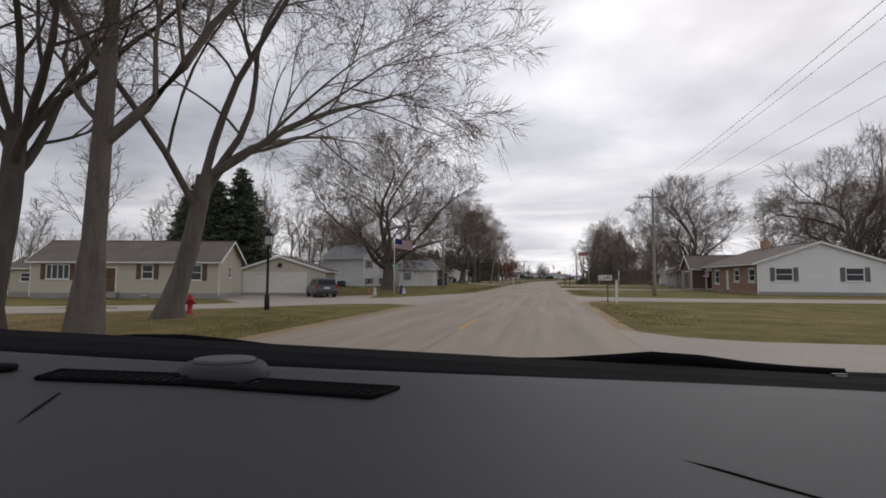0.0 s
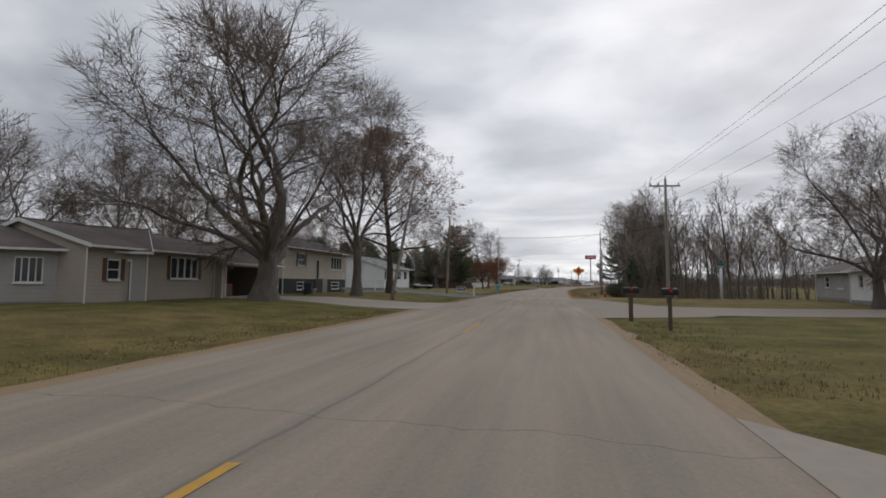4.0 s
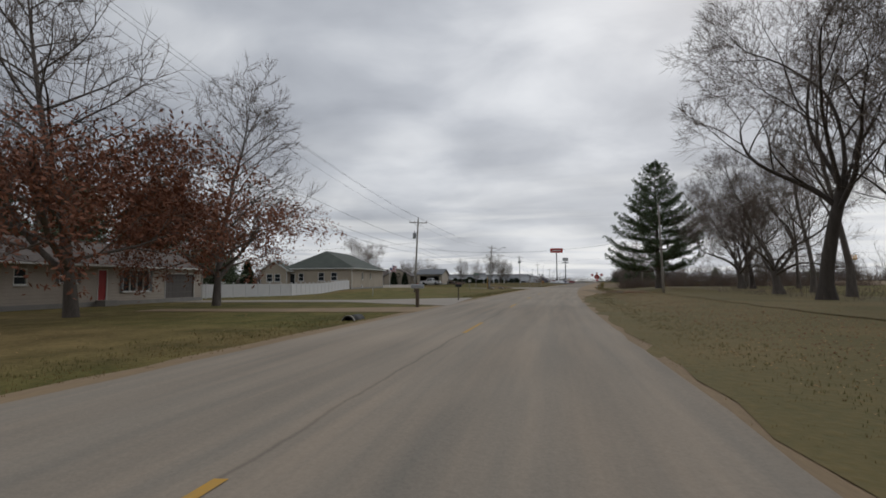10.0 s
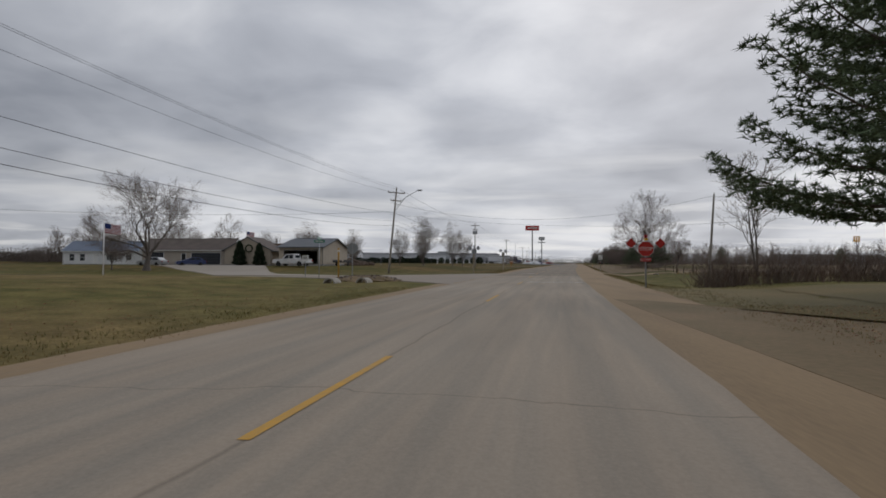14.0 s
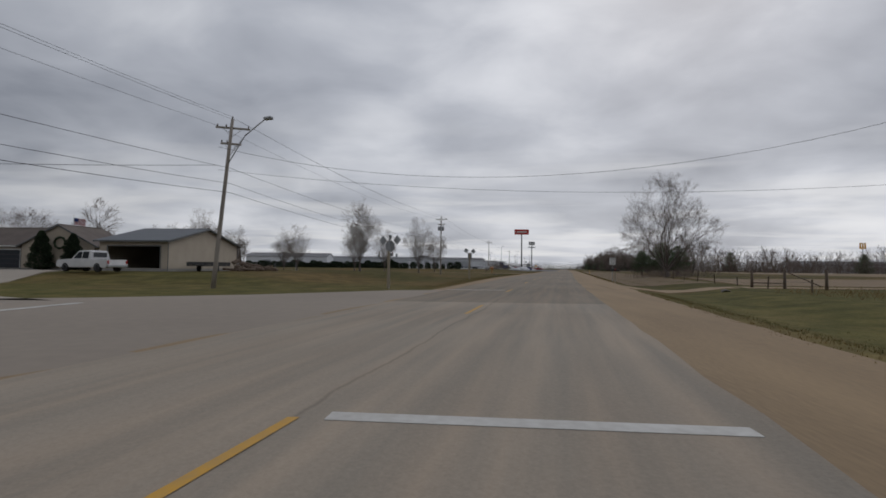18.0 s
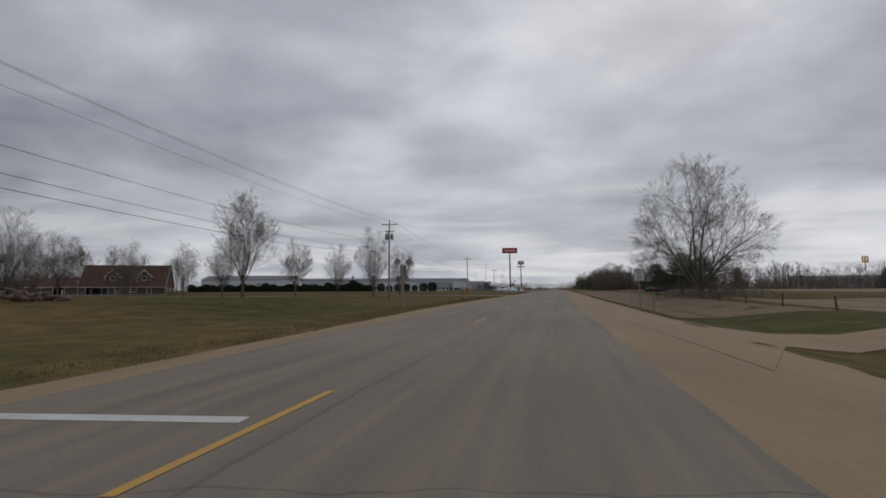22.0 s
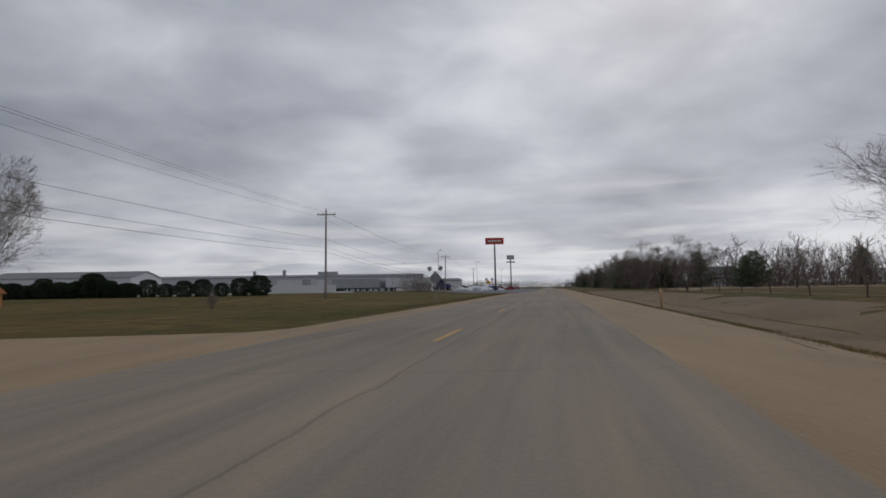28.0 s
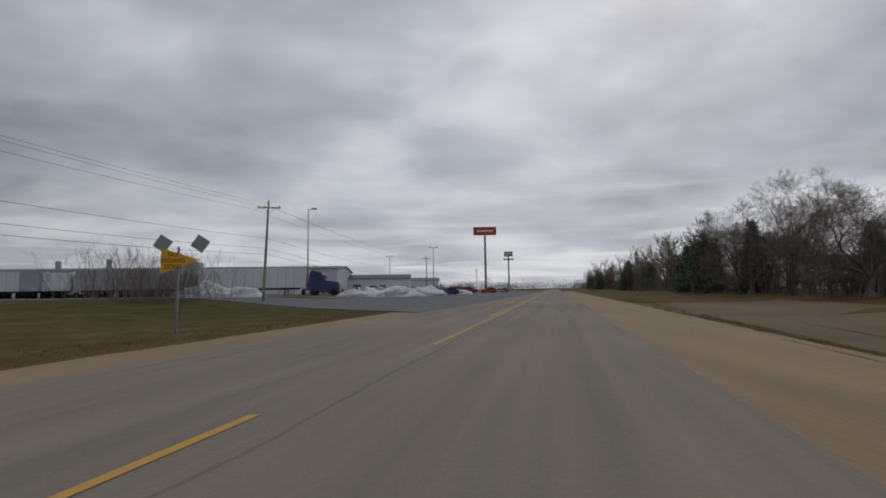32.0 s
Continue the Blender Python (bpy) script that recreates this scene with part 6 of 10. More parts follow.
def vehicle(name, label, x, y, turn, lower, cabin, width, paint, wheels, base=None, wr=0.36, glass=None, group="parked vehicles", extras=()):
    """A car whose nose points along +y of its own: side outlines (y, z) of the body and of the cabin; glass: outlines of side windows."""
    v = thing(name, label, name.split("_")[-1] if "_" in name else name, pose(x, y, (land(x, y) if base is None else base) + 0.02, 0, 0, turn), group)
    hw = width / 2
    bm = prism(bmesh.new(), lower, "x", -hw, hw)
    bmesh.ops.bevel(bm, geom=[e for e in bm.edges], offset=0.05, segments=2, affect="EDGES")
    part("body", bm, paint, v)
    bm = prism(bmesh.new(), cabin, "x", -hw * 0.93, hw * 0.93)
    zs = [p[1] for p in cabin]
    for vt in bm.verts:
        f = (vt.co.z - min(zs)) / (max(zs) - min(zs))
        vt.co.x *= 1 - 0.16 * f
    bmesh.ops.bevel(bm, geom=[e for e in bm.edges], offset=0.04, segments=2, affect="EDGES")
    part("cabin", bm, paint, v)
    for pane in glass or ():
        for s in (-1, 1):
            bm = bmesh.new()
            vs = []
            for (yy, zz) in pane:
                f = (zz - min(zs)) / (max(zs) - min(zs))
                vs.append(bm.verts.new((s * (hw * 0.93 * (1 - 0.16 * f) + 0.006), yy, zz)))
            bm.faces.new(vs)
            bmesh.ops.solidify(bm, geom=bm.faces[:], thickness=0.012)
            part("side_window", bm, M_GLASS, v)
    for e in extras:
        part(e[0], boxes(e[1], bevel=0.015), e[2], v)
    for wy in wheels:
        for s in (-1, 1):
            wheel(v, s * (hw - 0.11), wy, wr, 0.24, s)
    return v


def pickup(x, y, turn, paint, base=None, label="white crew-cab pickup truck parked on the drive"):
    lower = [(-2.9, 0.45), (-2.95, 0.6), (-2.92, 1.08), (0.9, 1.12), (1.3, 1.14), (2.75, 1.06), (2.92, 0.9), (2.95, 0.5), (2.7, 0.4), (-2.7, 0.4)]
    cabin = [(-0.95, 1.08), (-0.85, 1.84), (-0.6, 1.9), (0.55, 1.88), (1.3, 1.10)]
    return vehicle("pickup_truck", label, x, y, turn, lower, cabin, 1.98, paint, (-1.85, 1.85), base, 0.4, [[(-0.72, 1.18), (-0.7, 1.76), (-0.02, 1.78), (-0.02, 1.18)], [(0.08, 1.18), (0.08, 1.78), (0.5, 1.76), (0.98, 1.18)]], extras=(
        ("windscreen", (-0.68, 0.68, 0.80, 0.86, 1.3, 1.72), M_GLASS), ("rear_window", (-0.6, 0.6, -0.97, -0.93, 1.3, 1.72), M_GLASS), ("bed_floor", (-0.85, 0.85, -2.8, -1.0, 1.085, 1.10), M_BLACK), ("grille", (-0.7, 0.7, 2.93, 2.99, 0.7, 0.98), M_BLACK), ("front_bumper", (-0.95, 0.95, 2.9, 3.03, 0.45, 0.66), M_STEEL), ("rear_bumper", (-0.92, 0.92, -3.04, -2.92, 0.45, 0.62), M_STEEL), ("tail_lamp", (0.78, 0.93, -2.99, -2.93, 0.72, 1.02), M_LAMPR), ("tail_lamp", (-0.93, -0.78, -2.99, -2.93, 0.72, 1.02), M_LAMPR), ("headlamp", (0.6, 0.92, 2.9, 2.97, 0.82, 1.0), M_LAMPW), ("headlamp", (-0.92, -0.6, 2.9, 2.97, 0.82, 1.0), M_LAMPW)))


def car(x, y, turn, paint, base=None, label="parked car", tall=0.0):
    lower = [(-2.2, 0.32), (-2.25, 0.6), (-2.15, 0.95 + tall), (1.0, 0.97 + tall), (2.05, 0.8 + tall), (2.22, 0.58), (2.2, 0.32)]
    cabin = [(-1.9, 0.93 + tall), (-1.45, 1.42 + tall), (-0.2, 1.48 + tall), (1.1, 0.95 + tall)]
    return vehicle("car", label, x, y, turn, lower, cabin, 1.8, paint, (-1.35, 1.35), base, 0.33, [[(-1.6, 1.0 + tall), (-1.3, 1.36 + tall), (-0.6, 1.40 + tall), (-0.6, 1.0 + tall)], [(-0.5, 1.0 + tall), (-0.5, 1.40 + tall), (-0.2, 1.40 + tall), (0.7, 1.0 + tall)]], extras=(("tail_lamp", (0.6, 0.85, -2.27, -2.2, 0.65, 0.85), M_LAMPR), ("tail_lamp", (-0.85, -0.6, -2.27, -2.2, 0.65, 0.85), M_LAMPR)))


def minivan(x, y, turn, paint, base=None):
    lower = [(-2.45, 0.35), (-2.5, 0.6), (-2.45, 1.05), (1.5, 1.05), (2.35, 0.92), (2.52, 0.65), (2.5, 0.33)]
    cabin = [(-2.42, 1.02), (-2.22, 1.72), (-1.95, 1.80), (0.3, 1.78), (1.65, 1.04)]
    return vehicle("minivan", "dark grey minivan parked facing the garage", x, y, turn, lower, cabin, 1.98, paint, (-1.5, 1.6), base, 0.34, [[(-2.1, 1.12), (-2.02, 1.62), (-1.1, 1.66), (-1.1, 1.12)], [(-1.0, 1.12), (-1.0, 1.66), (0.0, 1.66), (0.0, 1.12)], [(0.1, 1.12), (0.1, 1.66), (0.35, 1.64), (1.2, 1.12)]], extras=(
        ("rear_window", (-0.72, 0.72, -2.42, -2.28, 1.16, 1.62), M_GLASS), ("tail_lamp", (0.78, 0.95, -2.5, -2.4, 0.85, 1.2), M_LAMPR), ("tail_lamp", (-0.95, -0.78, -2.5, -2.4, 0.85, 1.2), M_LAMPR), ("rear_bumper", (-0.95, 0.95, -2.6, -2.47, 0.4, 0.62), M_CARN), ("licence_plate", (-0.26, 0.26, -2.53, -2.49, 0.82, 0.96), M_SIGNW)))


def semitrailer(x, y, turn, mat, length=15.5, base=None, tractor=None, label="white box semi-trailer parked in a row"):
    t = thing("semi_trailer", label, "trailer", pose(x, y, land(x, y) if base is None else base, 0, 0, turn), "parked trailers")
    part("box", boxes((-1.28, 1.28, -length / 2, length / 2, 1.15, 4.05), bevel=0.03), mat, t)
    for k in range(int(length / 1.2)):
        yy = -length / 2 + 0.6 + k * 1.2
        for s in (-1, 1):
            part("side_rib", boxes((*sorted((s * 1.283, s * 1.30)), yy, yy + 0.05, 1.2, 4.0)), M_TRAILG, t)
    for s in (-1, 1):
        part("roof_rail", boxes((-1.31, 1.31, s * (length / 2 - 0.04) - 0.06, s * (length / 2 - 0.04) + 0.06, 3.9, 4.08)), M_STEEL, t)
    part("chassis", boxes((-0.5, 0.5, -length / 2 + 0.3, length / 2 - 1.2, 0.9, 1.14)), M_BLACK, t)
    part("rear_guard", boxes((-1.1, 1.1, -length / 2 + 0.02, -length / 2 + 0.12, 0.5, 0.62), (-0.7, -0.6, -length / 2 + 0.02, -length / 2 + 0.12, 0.6, 1.15), (0.6, 0.7, -length / 2 + 0.02, -length / 2 + 0.12, 0.6, 1.15)), M_BLACK, t)
    for s in (-0.84, 0.84):
        part("landing_leg", boxes((s - 0.06, s + 0.06, length / 2 - 3.2, length / 2 - 3.05, 0.02, 1.15)), M_BLACK, t)
    for wy in (-length / 2 + 1.6, -length / 2 + 2.9):
        for s in (-1, 1):
            wheel(t, s * 1.05, wy, 0.5, 0.42, s)
    if tractor:
        z = length / 2
        bm = prism(bmesh.new(), [(z - 0.6, 0.6), (z - 0.6, 1.0), (z + 0.5, 1.05), (z + 0.5, 3.2), (z + 0.8, 3.75), (z + 2.3, 3.4), (z + 2.9, 2.2), (z + 4.7, 1.95), (z + 4.9, 1.6), (z + 4.95, 0.5)], "x", -1.2, 1.2)
        bmesh.ops.bevel(bm, geom=bm.edges[:], offset=0.07, segments=2, affect="EDGES")
        c = part("tractor_cab", bm, tractor, t, "semi tractor cab")
        part("windscreen", boxes((-1.05, 1.05, z + 2.55, z + 2.8, 2.3, 3.0), bevel=0.02), M_GLASS, c)
        part("side_window", boxes((1.2, 1.215, z + 1.6, z + 2.5, 2.2, 2.9)), M_GLASS, c)
        part("exhaust", rods(((1.0, z + 0.4, 1.0), (1.0, z + 0.4, 4.0), 0.07)), M_STEEL, c)
        for wy in (z - 0.2, z + 1.1, z + 4.0):
            for s in (-1, 1):
                wheel(t, s * 1.0, wy, 0.5, 0.4, s)
    return t


def light_pole(x, y, h, turn=0, arms=1):
    p = thing("street_lamp", "tall grey steel parking lot lamp on a slim pole", "street lamp", pose(x, y, land(x, y), 0, 0, turn), "lot lamps")
    part("base", lathe(bmesh.new(), [(0.0, -0.1), (0.3, -0.1), (0.3, 0.7), (0.0, 0.7)], 12), M_CONC, p)
    part("pole", rods(((0, 0, 0.7), (0, 0, h), 0.11, 0.07), n=10), M_STEEL, p)
    for k in range(arms):
        s = 1 if k == 0 else -1
        part("arm", rods(((0, 0, h - 0.1), (s * 0.6, 0, h), 0.04), n=6), M_STEEL, p)
        part("lamp_head", boxes((min(s * 0.5, s * 1.2), max(s * 0.5, s * 1.2), -0.22, 0.22, h - 0.05, h + 0.14), bevel=0.03), M_GREYM, p)
    return p


def snow_pile(x, y, sx, sy, h, seed):
    bm = bmesh.new()
    bmesh.ops.create_icosphere(bm, subdivisions=4, radius=1)
    for v in bm.verts:
        k = 1 + 0.35 * noise.noise(v.co * 1.7 + Vector((seed, 0, 0))) + 0.16 * noise.noise(v.co * 5 + Vector((seed, 0, 0)))
        v.co = Vector((v.co.x * sx * k, v.co.y * sy * k, max(v.co.z, -0.12) * h * k * (0.55 + 0.6 * noise.noise((v.co.x * 2 + seed, v.co.y * 2, 0)) + 0.4)))
    for f in bm.faces:
        f.smooth = True
    ob = link_mesh("snow_pile", bm, (M_SNOW,))
    ob.location = (x, y, land(x, y) + 0.05)
    return tagged(ob, "heap of dirty ploughed snow beside the lot", "snow pile", "snow piles")


def flag_on_pole(x, y, h, turn, size=1.5, label="white flagpole flying a striped flag"):
    p = thing("flagpole", label, "flagpole", pose(x, y, land(x, y), 0, 0, turn), "flagpoles")
    part("pole", rods(((0, 0, -0.1), (0, 0, h), 0.05, 0.035), n=10), M_TRIM, p)
    part("finial", lathe(bmesh.new(), [(0.0, -0.06), (0.06, 0.0), (0.0, 0.06)], 10, (0, 0, h + 0.06)), M_CEDAR, p)
    hgt = size * 0.55
    n = 14

    def cloth(u0, u1, z0, z1):
        bm = bmesh.new()
        prev = None
        for i in range(n + 1):
            u = u0 + (u1 - u0) * i / n
            yy = 0.10 * math.sin(u * 5.2) * u / size
            zz = -0.22 * u / size * hgt * 1.2
            a, b = bm.verts.new((0.05 + u * 0.97, yy, h - 0.15 - z0 * hgt + zz)), bm.verts.new((0.05 + u * 0.97, yy, h - 0.15 - z1 * hgt + zz))
            if prev:
                bm.faces.new((prev[0], a, b, prev[1])).smooth = True
            prev = (a, b)
        bmesh.ops.solidify(bm, geom=bm.faces[:], thickness=0.006)
        return bm

    f = part("flag", cloth(0, size * 0.4, 0, 7 / 13), M_FLAGB, p)
    for k in range(13):
        u0 = size * 0.4 + 0.003 if k < 7 else 0
        part("stripe", cloth(u0, size, k / 13, (k + 1) / 13), M_FLAGR if k % 2 == 0 else M_FLAGW, f)
    return p


def vinyl_fence(pts, h=1.75):
    f = thing("vinyl_fence", "long white vinyl privacy fence with capped posts", "fence", Matrix(), "fences")
    for (x0, y0), (x1, y1) in zip(pts, pts[1:]):
        ln = math.hypot(x1 - x0, y1 - y0)
        n = max(1, round(ln / 2.4))
        a = math.atan2(y1 - y0, x1 - x0)
        for i in range(n):
            u, v = i / n, (i + 1) / n
            px, py, qx, qy = x0 + (x1 - x0) * u, y0 + (y1 - y0) * u, x0 + (x1 - x0) * v, y0 + (y1 - y0) * v
            z = (land(px, py) + land(qx, qy)) / 2
            s = ln / n
            o = part("fence_panel", boxes((0.075, s - 0.075, -0.012, 0.012, 0.1, h - 0.06)), M_FENCEV, f)
            o.matrix_basis = pose(px, py, z, 0, 0, math.degrees(a))
            part("rail", boxes((0.07, s - 0.07, -0.04, 0.04, 0.06, 0.2)), M_FENCEV, o)
            part("rail", boxes((0.07, s - 0.07, -0.04, 0.04, h - 0.18, h - 0.05)), M_FENCEV, o)
            k = max(1, int((s - 0.16) / 0.3))
            w = (s - 0.16) / k
            for c in range(k):
                part("board", boxes((0.08 + c * w, 0.08 + (c + 1) * w - 0.012, -0.022, 0.022, 0.19, h - 0.17)), M_FENCEV, o)
            o = part("fence_post", boxes((-0.065, 0.065, -0.065, 0.065, -0.2, h + 0.06), (-0.085, 0.085, -0.085, 0.085, h + 0.06, h + 0.12)), M_FENCEV, f)
            o.matrix_basis = pose(px, py, z, 0, 0, math.degrees(a))
    return f


def board_fence(pts, h, label, mat):
    f = thing("wooden_fence", label, "fence", Matrix(), "fences")
    one = link_mesh("board", boxes((0.0, 0.14, -0.012, 0.012, 0.06, h)), (mat,))
    one.parent = f
    first = True
    for (x0, y0), (x1, y1) in zip(pts, pts[1:]):
        ln = math.hypot(x1 - x0, y1 - y0)
        a = math.degrees(math.atan2(y1 - y0, x1 - x0))
        for i in range(int(ln / 0.155)):
            u = i * 0.155 / ln
            x, y = x0 + (x1 - x0) * u, y0 + (y1 - y0) * u
            m = pose(x, y, land(x, y) + 0.03 * math.sin(i * 7.3), 0, 0, a)
            if first:
                one.matrix_basis, first = m, False
            else:
                part_again("board", one, f, m)
        z = land((x0 + x1) / 2, (y0 + y1) / 2)
        for zz in (0.3, h - 0.4):
            o = part("rail", boxes((0, ln, 0.014, 0.05, zz, zz + 0.09)), mat, f)
            o.matrix_basis = pose(x0, y0, z, 0, 0, a)
    return f

# ---- the first street ----
make_house("long cream ranch house with brown shutters and a brown shingle roof", -43.8, 68.4, 7, 15.8, 8.3, 3.05, 4.75, M_CREAM, M_ROOFB, base=-0.2, front=[(1.2, 3.2, 1.45, 2.7, "bow", M_SHUTR), (6.2, 7.2, 0.4, 2.5, "door", M_SHUTR), (9.3, 10.3, 1.5, 2.7, "win", M_SHUTR), (13.2, 14.4, 1.4, 2.7, "win", M_SHUTR)], right=[(3.4, 4.4, 1.6, 2.6, "win")])
make_house("small cream annexe behind the ranch house", -48.5, 72.5, 0, 4.4, 5, 2.5, 3.3, M_CREAM, M_ROOFB, base=-0.2, front=[(1, 2, 1.2, 2.0, "win")])
make_house("cream two-car garage with a white panel door and a gable star", -32.2, 85.3, 0, 9.2, 7.2, 2.55, 3.95, M_CREAM, M_ROOFB, base=-0.4, along="y", front=[(0.9, 7.3, 0.32, 2.3, "garage")], name="garage", category="garage")
star = thing("wall_star", "dark metal barn star hung on a garage gable", "wall decoration", pose(-27.6, 85.25, 2.72))
part("star", flat_shape([(0.36 * (1 if k % 2 == 0 else 0.42) * math.sin(k * math.pi / 5), 0.36 * (1 if k % 2 == 0 else 0.42) * math.cos(k * math.pi / 5)) for k in range(10)], -0.05, 0.0), M_BLACK, star)
make_house("low cream shed behind the garage", -34, 100, 0, 4.2, 4, 2.1, 3.0, M_CREAM, M_ROOFB, base=-0.35, name="shed", category="shed")
minivan(-21.9, 80.4, 22, M_CARG, base=-0.38)
make_house("white split-level house with dark shutters and a grey gable roof", -34.3, 126.2, -39, 9.8, 7.7, 4.45, 6.35, M_WHITE, M_ROOFG, base=-0.05, right=[(1.2, 2.2, 2.9, 4.0, "win", M_SHUTG), (5.2, 6.2, 2.9, 4.0, "win", M_SHUTG), (1.1, 2.3, 0.6, 1.4, "win", M_SHUTG), (5.1, 6.3, 0.6, 1.4, "win", M_SHUTG)], front=[(2.6, 3.3, 1.2, 1.7, "slim")])
make_house("white single-storey wing with a bay window and a garage door", -22.6, 126.9, 51, 7.6, 7, 2.9, 4.2, M_WHITE, M_ROOFG, base=-0.05, front=[(0.7, 2.2, 1.1, 2.3, "bow"), (3.6, 6.6, 0.32, 2.35, "garage")])
make_house("white ranch house set back behind a lawn", -30.5, 158, 62, 15, 8, 3.0, 4.4, M_GREYS, M_ROOFB, base=0.15, front=[(1.5, 2.5, 1.4, 2.5, "win"), (4.2, 5.2, 1.4, 2.5, "win"), (7.5, 9, 1.2, 2.5, "bow"), (11.5, 14, 0.32, 2.4, "garage", M_GDARK)])
ranch = make_house("putty-coloured ranch house with a white bow window", -24, 166, 90, 16.2, 9, 3.2, 4.5, M_PUTTY, M_ROOFB, base=0.12, front=[(2.0, 3.4, 1.4, 2.5, "win", M_SHUTR), (9.5, 13.6, 1.5, 2.85, "bow", M_SHUTR)])
make_house("attached double garage standing open, with boxes inside", -23.4, 182.3, 90, 11.8, 9, 2.75, 4.3, M_PUTTY, M_ROOFB, base=0.12, front=[(0.7, 9.6, 0.32, 2.45, "open")], name="garage", category="garage")
bench = thing("storage_box", "dark red storage bin inside the open garage", "bin", pose(-24.2, 184.2, 0.25))
part("bin", boxes((-0.5, 0.5, -0.6, 0.6, 0, 1.0), bevel=0.03), M_SHUTR, bench)
part("lid", boxes((-0.53, 0.53, -0.63, 0.63, 1.004, 1.07), bevel=0.02), M_RED, bench)
make_house("cream split-entry house with a dark roof and green lower boards", -26, 203.4, 90, 24, 8.2, 4.75, 6.15, M_CREAM, M_ROOFK, base=0.15, found=0.2, low_mat=M_GREEN, split=1.65, front=[(4.6, 7.0, 2.95, 4.2, "win", M_BLACK), (11.2, 12.4, 1.7, 3.75, "door", M_BLACK), (17.2, 22.0, 2.75, 4.2, "bow"), (4.5, 6.8, 0.55, 1.35, "win"), (17.5, 21, 0.55, 1.35, "win")])
make_house("white ranch house with dark shutters and a grey roof", -28, 260.6, 90, 23, 12.6, 3.6, 5.55, M_WHITE, M_ROOFG, base=0.32, front=[(0.9, 4.6, 1.6, 3.0, "bow", M_SHUTB), (6.3, 7.6, 0.5, 2.9, "door", M_GDARK), (11.6, 14.0, 1.7, 3.1, "win", M_SHUTB), (18.4, 20.4, 1.8, 3.1, "win", M_SHUTB)])
make_house("white gabled garage with a light blue door", -48.3, 260.2, 24, 6.6, 9, 2.75, 4.5, M_WHITE, M_ROOFB, base=0.32, along="y", front=[(4.4, 5.4, 0.32, 2.35, "door", M_BLUEDOOR)], name="garage", category="garage")
make_house("low brown shed with an orange board roof", -60.5, 287, 10, 7.5, 6, 2.5, 4.2, M_FENCEW, M_CEDAR, base=0.32, name="shed", category="shed")
brick = make_house("white gabled house with a brick front and grey shutters", 19.8, 116.4, -90, 29.6, 10.6, 3.1, 5.0, M_WHITE, M_ROOFB, base=-0.02, right=[(1.5, 3.0, 1.35, 2.6, "win", M_SHUTG), (7.3, 8.8, 1.35, 2.6, "win", M_SHUTG)], front=[(0.8, 5.4, 0.32, 2.5, "open"), (7.2, 10.2, 1.0, 2.5, "win"), (14.4, 15.5, 0.32, 2.4, "door"), (18.6, 21.2, 1.3, 2.5, "win"), (25.6, 28.4, 1.3, 2.5, "win")])
brick_face(brick, "front", 29.6, 10.6, 5.6, 29.5, 0.1, 2.95, [(7.0, 10.4, 0.8, 2.7), (14.2, 15.7, 0.0, 2.5), (18.4, 21.4, 1.1, 2.7), (25.4, 28.6, 1.1, 2.7)])
part("chimney", boxes((9.4, 10.4, 4.6, 5.4, 4.4, 6.0), bevel=0.02), M_BRICK, brick, "square brick chimney")
ac = thing("air_conditioner", "grey outdoor air conditioning unit beside a white wall", "air conditioner", pose(27.6, 86.1, -0.03))
part("case", boxes((-0.5, 0.5, -0.45, 0.45, 0.06, 1.0), bevel=0.03), M_GREYM, ac)
part("fan_grille", lathe(bmesh.new(), [(0.0, 1.0), (0.4, 1.0), (0.4, 1.03), (0.0, 1.05)], 16), M_BLACK, ac)
for _k in range(8):
    part("slat", boxes((-0.46, 0.46, -0.462, -0.452, 0.14 + _k * 0.1, 0.19 + _k * 0.1)), M_BLACK, ac)
g2 = make_house("brown gabled garage wing with brick corners and a dark door", 18.2, 124.4, -90, 7.9, 9, 2.9, 4.55, M_FENCEW, M_ROOFB, base=-0.02, along="y", front=[(1.4, 6.2, 0.32, 2.45, "garage", M_GGREY)], name="garage", category="garage")
brick_face(g2, "front", 7.9, 9, 0.05, 1.2, 0.1, 2.8, [], limit=120)
brick_face(g2, "front", 7.9, 9, 6.4, 7.85, 0.1, 2.8, [], limit=120)
make_house("low white ranch house beyond a drive", 26.5, 222, -90, 17, 8, 2.9, 4.3, M_GREYS, M_ROOFB, base=0.0, front=[(3, 4.4, 1.3, 2.4, "win"), (7, 8.8, 1.2, 2.5, "bow"), (12, 13, 0.32, 2.3, "door")], right=[(2, 3.4, 1.3, 2.4, "win"), (5, 6.4, 1.3, 2.4, "win")])
make_house("grey-roofed white house half hidden by trees", 22, 172, -90, 13, 8, 2.8, 4.2, M_GREYS, M_ROOFB, base=0.0, front=[(3, 4.4, 1.3, 2.4, "win"), (8, 9.4, 1.3, 2.4, "win")], right=[(2, 3.4, 1.3, 2.4, "win")])
make_house("white house gable at the edge of the wood", 24.5, 205, -95, 14, 9, 2.9, 4.6, M_WHITE, M_ROOFG, base=0.0, left=[(3, 4.2, 1.3, 2.4, "win")], front=[(3, 4.4, 1.3, 2.4, "win")])

